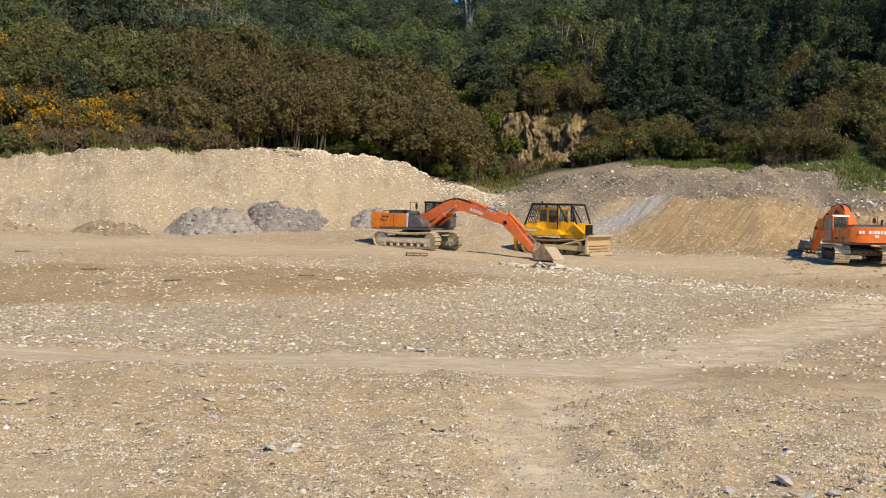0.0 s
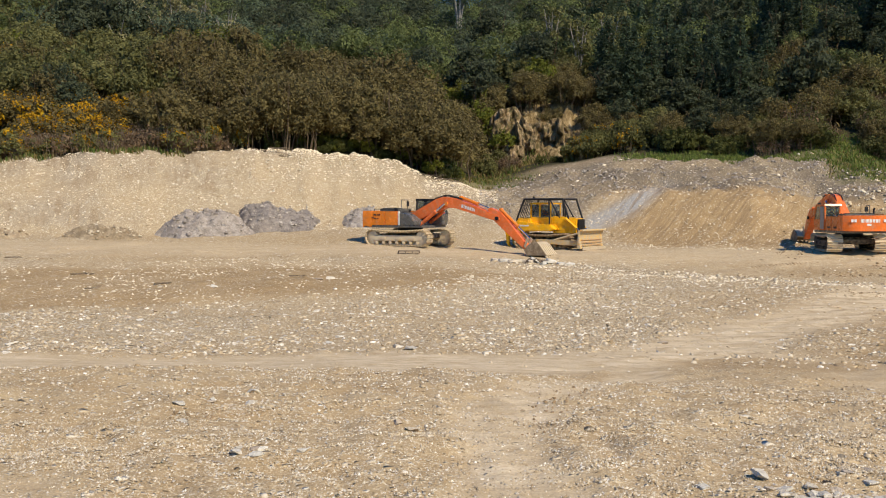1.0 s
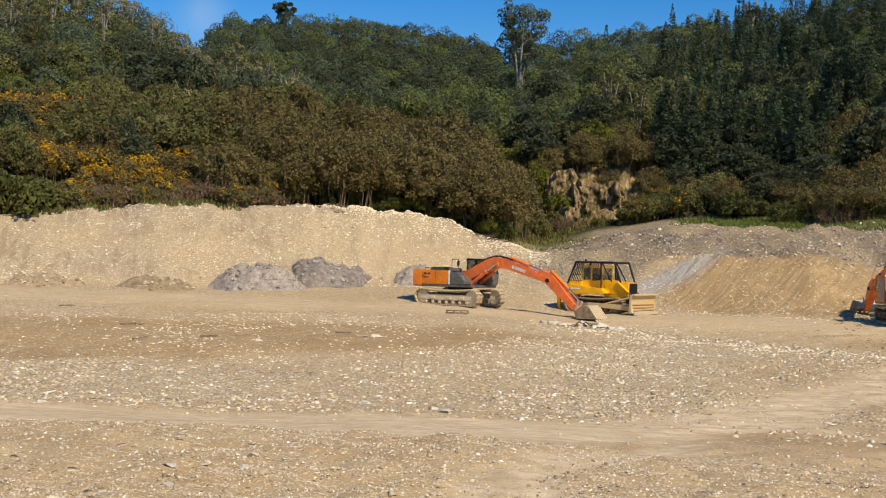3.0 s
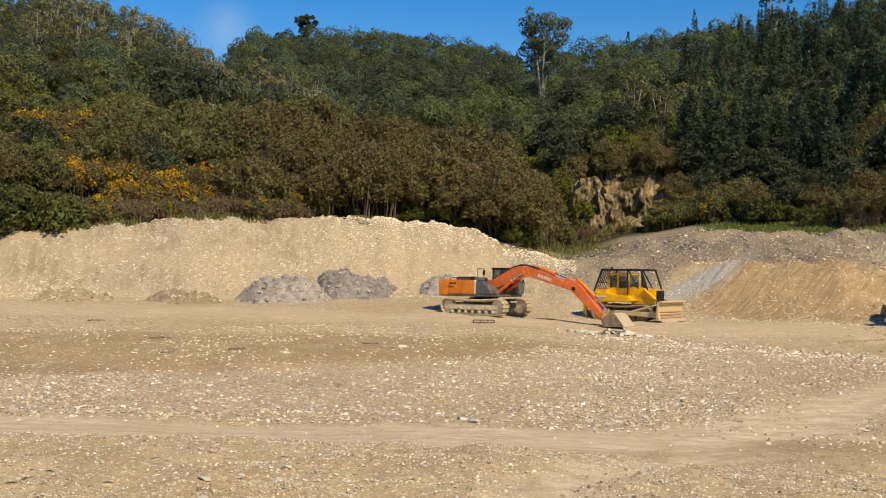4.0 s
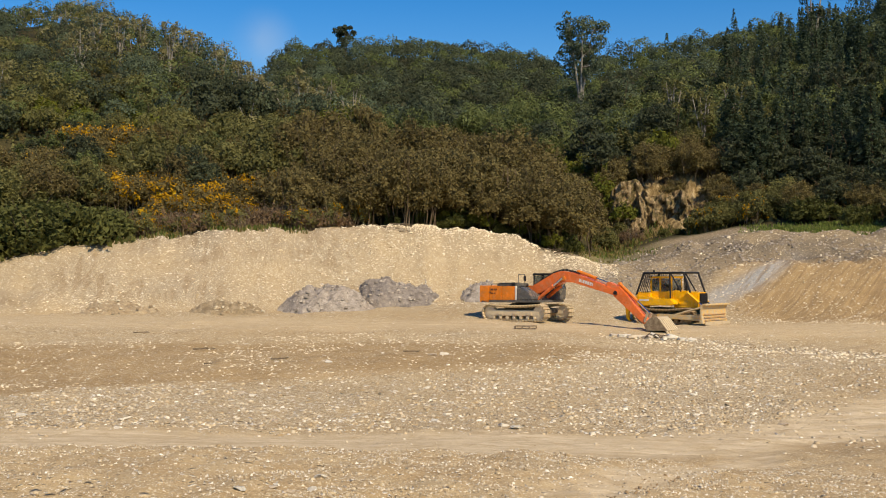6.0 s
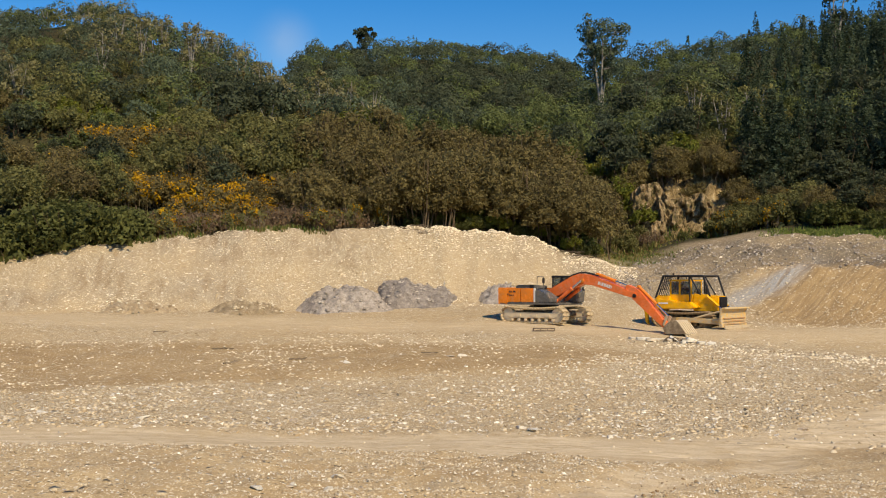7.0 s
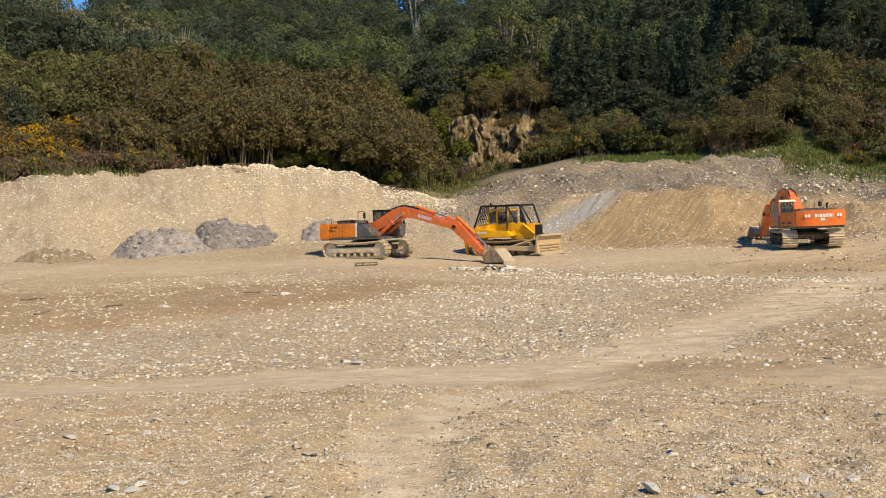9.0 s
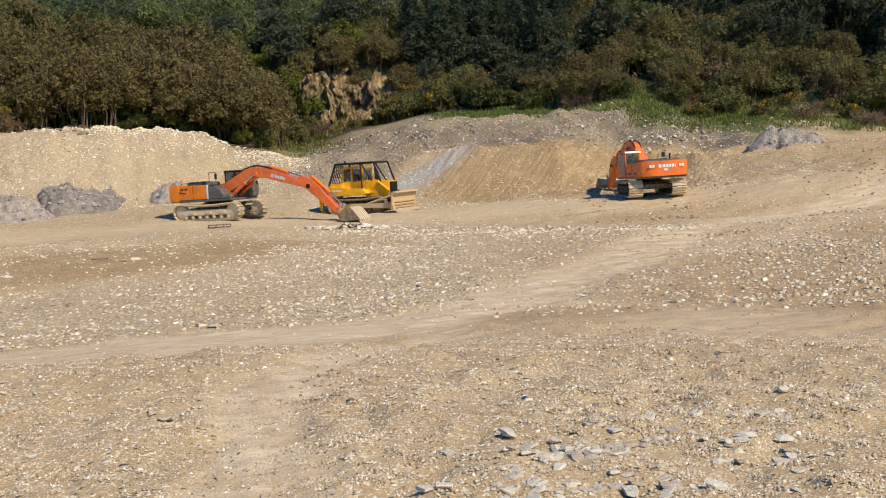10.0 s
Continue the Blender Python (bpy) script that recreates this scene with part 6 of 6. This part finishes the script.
# x, y, size of stones that stand out
STONE_SPOTS = [(-2.08, 46.95, 0.42), (-1.54, 47.2, 0.34), (-6.4, 44.9, 0.36), (-1.95, 8.72, 0.16), (-2.42, 8.38, 0.16), (-1.52, 10.2, 0.2), (-0.15, 8.9, 0.17), (-0.02, 8.75, 0.20),
               (2.53, 6.34, 0.20), (2.66, 6.2, 0.17), (2.28, 6.76, 0.17), (2.02, 5.97, 0.15), (3.39, 6.87, 0.13), (3.87, 5.82, 0.18), (2.86, 5.4, 0.17), (4.37, 6.67, 0.13), (-9.2, 27.2, 0.3), (1.2, 9.3, 0.12),
               (0.9, 26.4, 0.22), (1.6, 33.0, 0.24), (-1.2, 29.0, 0.24)]
single_stones()


# ---- heaps of rock and soil ----
def heap_material(name, dark, mid, light, scale):
    n = Nodes(name, 0.95, specular=0.12)
    tone = n.ramp(n.noise(scale, 6, 0.75), (0.28, dark), (0.5, mid), (0.72, light))
    n.colour(n.mix(0.5, tone, n.ramp(n.noise(scale * 5, 4, 0.7), (0.3, (0.2, 0.2, 0.2)), (0.7, (0.8, 0.8, 0.8))), "OVERLAY"))
    n.bump(n.noise(scale * 3, 5, 0.75), 0.9, 0.15)
    return n.mat


def heap_stone_material(name, *stops):
    n = Nodes(name, 0.92, specular=0.15)
    n.colour(n.ramp(n.random(True), *stops))
    return n.mat


M_HEAP_GREY = heap_material("grey_shale", (0.20, 0.168, 0.14), (0.36, 0.308, 0.26), (0.54, 0.47, 0.40), 2.2)
M_HEAP_DARK = heap_material("dark_shale", (0.14, 0.117, 0.10), (0.26, 0.222, 0.19), (0.40, 0.347, 0.297), 2.2)
M_HEAP_BROWN = heap_material("brown_spoil", (0.20, 0.145, 0.085), (0.31, 0.235, 0.145), (0.44, 0.35, 0.235), 2.0)
M_HEAP_TAN = heap_material("tan_spoil", (0.30, 0.22, 0.13), (0.40, 0.30, 0.185), (0.52, 0.42, 0.28), 2.0)
M_CHIP_GREY = heap_stone_material("grey_chips", (0.0, (0.17, 0.142, 0.118)), (0.6, (0.31, 0.265, 0.222)), (1.0, (0.52, 0.45, 0.375)))
M_CHIP_BROWN = heap_stone_material("brown_chips", (0.0, (0.24, 0.17, 0.10)), (0.6, (0.42, 0.33, 0.22)), (1.0, (0.62, 0.54, 0.40)))


def heap(label, x, y, along, across, height, turn, mat, chip, seed, lumps=0.3, skew=0.0, ridged=0.0, taper=None):
    g = np.random.RandomState(seed)
    thing = empty("rock_heap", pose(x, y, 0, 0, 0, turn))
    tagged(thing, label, "heap", "heaps at the bank foot")
    n, m = 64, 30
    u, v = np.meshgrid(np.linspace(-1.15, 1.15, n), np.linspace(-1.15, 1.15, m), indexing="ij")
    edge = 0.14 * fbm(u * 2.2 + seed, v * 2.2, 3, seed)
    rad = np.sqrt(u**2 + v**2) + edge
    shape = np.clip(1 - np.clip(rad, 0, 9)**1.7, 0, 1) ** 0.85
    shape = shape * (1 + skew * u)
    if taper:
        shape = np.clip(1 - np.abs(u + edge) ** 7, 0, 1) * np.clip(1 - np.abs(v + edge) ** 2.4, 0, 1) * np.interp(u, *taper)
    lump = fbm(u * along * 0.9 + seed, v * across * 0.9, 4, seed + 1)
    h = height * shape * (1 + lumps * lump) + ridged * np.sin(u * along * 4.2 + 1.5 * v) * shape
    px, py = u * along / 2, v * across / 2
    c, s = math.cos(radians(turn)), math.sin(radians(turn))
    base = ground_z(x + px * c - py * s, y + px * s + py * c)
    z = base - 0.06 + h * 1.02
    co = np.stack([px, py, z], -1).reshape(-1, 3)
    idx = np.arange(n * m).reshape(n, m)
    quads = np.stack([idx[:-1, :-1], idx[1:, :-1], idx[1:, 1:], idx[:-1, 1:]], -1).reshape(-1, 4)
    child("mound", raw_mesh("mound", co, quads, [mat], shade=False), thing)
    count = int(along * across * 26)
    i = g.randint(0, n * m, count)
    keep = shape.reshape(-1)[i] > 0.04
    p = co[i][keep] + g.normal(0, 0.04, (keep.sum(), 3))
    vv, ff = stones_arrays(g, p[:, 0], p[:, 1], 0.06 + 0.26 * g.uniform(0, 1, len(p)) ** 2.5, p[:, 2], 0.6)
    tagged(child("rubble", raw_mesh("rubble", vv, ff, [chip]), thing), kind="stuff")
    return thing


heap("pale grey heap of broken shale below the bank", -10.4, 72.2, 6.6, 4.6, 1.75, 10, M_HEAP_GREY, M_CHIP_GREY, 4, 0.14, 0.0, 0.05)
heap("dark grey heap of broken shale beside another", -5.7, 75.0, 5.6, 3.6, 1.42, 5, M_HEAP_DARK, M_CHIP_GREY, 7, 0.07, 0.0, 0.03, ([-1.1, -0.85, -0.3, 0.1, 0.6, 1.1], [0.75, 0.95, 1.0, 0.72, 0.38, 0.12]))
heap("low brown spoil heap at the bank foot", -17.0, 70.8, 4.9, 3.6, 0.85, 12, M_HEAP_BROWN, M_CHIP_BROWN, 9, 0.2)
heap("low tan spoil heap against the bank", -24.0, 69.5, 5.2, 3.4, 0.7, 14, M_HEAP_TAN, M_CHIP_BROWN, 12, 0.2)
heap("small grey heap of shale on the bank foot", 0.2, 76.2, 3.0, 3.0, 0.65, 0, M_HEAP_GREY, M_CHIP_GREY, 15, 0.2)
heap("grey heap of shale on the raised bench", 43.2, 67.4, 5.6, 3.4, 1.1, -30, M_HEAP_GREY, M_CHIP_GREY, 18, 0.25)


def mound_rubble():
    """Grey shale rubble over the crest of the mound."""
    g = np.random.RandomState(71)
    x, y = field_points(g, 15000, 6.5, 33, 77, 94, lambda x, y: (0.35 + 0.65 * patchy(x, y, 0.5, -0.3, 0.5, 2)) * smooth(79.0, 81.0, np.hypot(x, y) + 4.0 * smooth(15, 11, np.degrees(np.arctan2(x, y))) - 1.5 * smooth(22, 25, np.degrees(np.arctan2(x, y)))) * smooth(90, 87, np.hypot(x, y)))
    v, f = stones_arrays(g, x, y, 0.05 + 0.24 * g.uniform(0, 1, len(x)) ** 3.0, None, 0.7)
    tagged(new("rubble", raw_mesh("rubble", v, f, [M_CHIP_GREY])), "grey-brown shale rubble over the mound crest", "rubble", kind="stuff")


mound_rubble()


# ---- scrap and slabs near the bucket ----
def scrap_frame(x, y, rz):
    thing = empty("steel_frame", on_ground(x, y, rz, 0.02))
    tagged(thing, "dark rusty steel frame lying on the gravel", "scrap")
    for yy in (-0.28, 0.28):
        for z in (0.0, 0.13):
            part("side_rail", box((-0.62, yy - 0.02, z), (0.62, yy + 0.02, z + 0.045), 0.008), M_RUST, thing)
        for xx in (-0.60, -0.2, 0.2, 0.60):
            part("upright", box((xx - 0.018, yy - 0.018, 0.045), (xx + 0.018, yy + 0.018, 0.13), 0.005), M_RUST, thing)
    for xx in (-0.58, 0.58):
        part("cross_bar", box((xx - 0.02, -0.26, 0.13), (xx + 0.02, 0.26, 0.17), 0.006), M_RUST, thing)
    return thing


M_RUST = dusty_material("rusty_steel", (0.10, 0.075, 0.055), (0.34, 0.25, 0.17), 0.5)
scrap_frame(2.66, 60.1, -6)


def lay_flat_stone(x, y, size, rz, tilt):
    g = np.random.RandomState(int(x * 100))
    k = 7
    pts = [(math.cos(2 * math.pi * i / k) * size * g.uniform(0.75, 1.15), math.sin(2 * math.pi * i / k) * size * 0.6 * g.uniform(0.75, 1.15)) for i in range(k)]
    bm = slab(pts, -0.07, 0.07, 0.015)
    bmesh.ops.rotate(bm, verts=bm.verts, matrix=Matrix.Rotation(radians(90), 3, "X"))
    me = bpy.data.meshes.new("flat_stone")
    bm.to_mesh(me)
    bm.free()
    me.materials.append(M_ROCK)
    ob = new("flat_stone", me)
    ob.matrix_world = on_ground(x, y, rz, 0.06, tilt, 0)
    return tagged(ob, "flat pale stone slab near the digging bucket", "stone", "flat stones by the bucket")


for sx, sy, size, rz, tilt in ((8.0, 58.2, 0.42, 5, 4), (8.6, 58.0, 0.50, -12, -5), (9.2, 57.7, 0.40, 30, 6), (10.3, 57.4, 0.42, 8, -8), (10.9, 57.1, 0.36, 50, 5), (7.4, 58.4, 0.34, 70, 12), (9.6, 58.0, 0.46, 100, 38), (8.3, 57.5, 0.30, 20, -14), (11.4, 56.9, 0.32, 10, 16), (9.9, 57.0, 0.34, 65, -10), (10.5, 57.9, 0.40, 120, 24)):
    lay_flat_stone(sx, sy, size, rz, tilt)


def twisted_scrap(x, y):
    g = np.random.RandomState(8)
    thing = empty("scrap_metal", on_ground(x, y, 0))
    tagged(thing, "tangle of bent dark rods lying in rubble", "scrap")
    for _ in range(7):
        p = [Vector((g.uniform(-0.6, 0.6), g.uniform(-0.3, 0.3), 0.04))]
        for _ in range(3):
            p.append(p[-1] + Vector((g.uniform(-0.35, 0.35), g.uniform(-0.2, 0.2), g.uniform(-0.02, 0.22))))
        p[-1].z = 0.05
        part("bent_rod", bar_run(p, 0.03, 5), M_RUST, thing)
    return thing


twisted_scrap(9.75, 57.6)


# ---- fallen branches and sticks ----
def branch(x, y, length, rz, seed, pitch=0.0):
    g = np.random.RandomState(seed)
    path = [np.array([0, 0, 0.06])]
    for k in range(5):
        path.append(path[-1] + np.array([length / 5, g.normal(0, 0.05 * length), g.normal(0, 0.02 * length)]))
    stem = tube(path, np.linspace(0.05, 0.015, 6) * (0.6 + 0.2 * length), 6)
    twigs = []
    for i in range(2, 5):
        for sgn in (-1, 1):
            if g.rand() < 0.7:
                q = path[i]
                twigs.append(tube([q, q + (0.15 * length, sgn * 0.12 * length, 0.04 * length), q + (0.28 * length, sgn * 0.2 * length, 0.05 * length)], [0.025, 0.015, 0.006], 5))
    ob = new("fallen_branch", raw_mesh("fallen_branch", *stem, [M_STEM], shade=True))
    for twig in twigs:
        child("twig", raw_mesh("twig", *twig, [M_STEM], shade=True), ob)
    ob.matrix_world = on_ground(x, y, rz, 0.03, 0, pitch)
    return tagged(ob, "dry grey-brown fallen branch on bare ground", "branch", "fallen branches")


for i, (bx, by, length, rz) in enumerate(((-7.6, 83.2, 2.6, -32), (-6.9, 83.6, 2.2, -20), (-8.6, 84.0, 2.4, -40), (6.0, 83.6, 2.6, -25), (5.0, 84.4, 2.4, -60), (-9.0, 45.5, 0.8, 30), (-13.5, 49.5, 1.0, 12), (-11.5, 44.0, 0.7, 60), (-3.4, 47.6, 0.7, 15), (-19.0, 57.5, 0.9, 5))):
    branch(bx, by, length, rz, i + 1, 8 if by > 80 else 0)


# ---- grass ----
def grass_patch(name, label, count, az0, az1, r0, r1, tall, mats, keep, seed):
    g = np.random.RandomState(seed)
    x, y = field_points(g, count, az0, az1, r0, r1, keep)
    z = ground_z(x, y)
    n = len(x)
    q, lean = g.uniform(0, 2 * math.pi, n), g.uniform(0.1, 0.6, n)
    h = tall * g.uniform(0.5, 1.3, n)
    w = 0.035 + 0.02 * g.rand(n)
    base = np.stack([x, y, z - 0.02], 1)
    side = np.stack([np.cos(q), np.sin(q), 0 * q], 1) * w[:, None]
    tip = base + np.stack([-np.sin(q) * lean * h, np.cos(q) * lean * h, h], 1)
    mid = base + np.stack([-np.sin(q) * lean * h * 0.35, np.cos(q) * lean * h * 0.35, h * 0.6], 1)
    verts = np.stack([base - side, base + side, mid + side * 0.8, tip, mid - side * 0.8], 1).reshape(-1, 3)
    faces = np.arange(5 * n).reshape(n, 5)
    me = raw_mesh(name, verts, faces, mats, g.randint(0, len(mats), n))
    return tagged(new(name, me), label, "grass", kind="stuff")


grass_patch("grass", "lush green grass along the foot of the scrub", 15000, 13.5, 34, 88, 97, 0.26, [M_GRASS], lambda x, y: (0.3 + 0.7 * patchy(x, y, 0.4, -0.3, 0.4, 1)) * smooth(13.5, 16, np.degrees(np.arctan2(x, y))), 41)
grass_patch("rough_grass", "rough green and straw grass on the hump", 20000, 24.5, 46, 82, 96, 0.24, [M_GRASS, M_GRASS, M_STRAW], lambda x, y: (0.4 + 0.6 * patchy(x, y, 0.35, -0.4, 0.3, 3)) * smooth(0, 2.5, np.hypot(x, y) - 85 + 0.3 * smooth(27, 31, np.degrees(np.arctan2(x, y)))), 42)
grass_patch("gully_grass", "pale green grass in the mouth of the gully", 6000, 4.0, 12, 86, 104, 0.22, [M_GRASS, M_STRAW], lambda x, y: patchy(x, y, 0.4, -0.3, 0.4, 2) * smooth(11.0, 7.0, np.degrees(np.arctan2(x, y))), 43)
grass_patch("dry_grass", "dry straw grass hanging down the rock face", 2600, 5.2, 13.5, 99, 104, 0.6, [M_STRAW, M_STRAW, M_GRASS], lambda x, y: patchy(x, y, 0.5, -0.2, 0.4, 4), 44)
grass_patch("bank_weeds", "low weeds along the top of the bank", 4000, -26, -8, 83, 86, 0.35, [M_GRASS, M_STRAW], lambda x, y: patchy(x, y, 0.5, -0.1, 0.5, 0), 45)


# ---- tall trees on the skyline ----
def tall_tree(name, label, x, y, height, crown_w, seed, trunks, bark, leaves, leaf=0.5, gaps=0.5, limbs=7):
    """A tall old tree: bare pale stems below a broken, open crown."""
    g = np.random.RandomState(seed)
    thing = empty(name, pose(x, y, float(ground_z(x, y)) - 0.3, 0, 0, 0))
    tagged(thing, label, "tree")
    parts, clumps = [], []
    for k in range(trunks):
        q = 2 * math.pi * k / trunks + g.uniform(-0.4, 0.4)
        out = crown_w * 0.28 * g.uniform(0.5, 1.1)
        top = height * g.uniform(0.84, 0.97)
        path = [np.array([0, 0, 0.0]), np.array([math.cos(q) * out * 0.15, math.sin(q) * out * 0.15, top * 0.35]), np.array([math.cos(q) * out * 0.6, math.sin(q) * out * 0.6, top * 0.7]), np.array([math.cos(q) * out, math.sin(q) * out, top])]
        parts.append(tube(path, [height * 0.016, height * 0.013, height * 0.009, height * 0.003], 6))
        for _ in range(limbs):
            s = g.uniform(0.45, 1.0)
            p = np.array([np.interp(s, [0, 0.35, 0.7, 1], [pt[i] for pt in path]) for i in range(3)])
            d = np.array([g.normal(), g.normal(), 0.35])
            d = d / np.linalg.norm(d) * crown_w * g.uniform(0.12, 0.26)
            parts.append(tube([p, p + d * 0.5, p + d], [height * 0.005, height * 0.004, height * 0.0015], 5))
            if g.rand() > gaps * (1.2 - s):
                clumps.append((*(p + d), crown_w * g.uniform(0.07, 0.15)))
        clumps.append((*path[-1], crown_w * g.uniform(0.08, 0.13)))
    c, n = clump_points(g, clumps, 110)
    child("trunk", raw_mesh("trunk", *join(parts), [bark], shade=True), thing)
    child("crown", raw_mesh("crown", *leaf_cards(g, c, n, leaf * 0.75), [leaves]), thing)
    return thing


def polar(az, r):
    return r * math.sin(radians(az)), r * math.cos(radians(az))


tall_tree("tall_tree", "tall old tree with pale bare stems above the ridge", *polar(5.6, 180), 17.5, 11.0, 4, 5, M_PALE_BARK, M_FOREST, 0.40, 0.75, 11)
tall_tree("ridge_tree", "single dark tree standing above the ridge line", *polar(-7.2, 338), 11.5, 8.0, 6, 4, M_BARK, M_DARK, 0.7, 0.2)
tall_tree("tall_tree", "tall grey-stemmed tree at the top of the pines", *polar(17.6, 170), 16.0, 7.0, 9, 3, M_PALE_BARK, M_DARK, 0.42, 0.5)
for i, (az, r, h) in enumerate(((-21, 150, 9), (-19, 165, 9), (-16.5, 170, 10), (-14, 160, 9), (-11, 150, 8), (-9.6, 140, 8), (-8.3, 145, 8), (-10.3, 160, 9), (-12.2, 152, 8), (-9.0, 152, 8), (-11.6, 158, 9), (-12.8, 160, 8), (-15.3, 176, 9), (-18, 172, 9), (-20.2, 170, 9), (-25, 130, 8), (10.5, 128, 8), (12, 122, 8), (13.5, 126, 9))):
    tall_tree("grey_tree", "thin grey half-dead tree with bare stems in the bush", *polar(az, r), h, 5.0, 20 + i, 4, M_PALE_BARK, M_PALE if az < -7 else M_OLIVE, 0.34, 0.45)
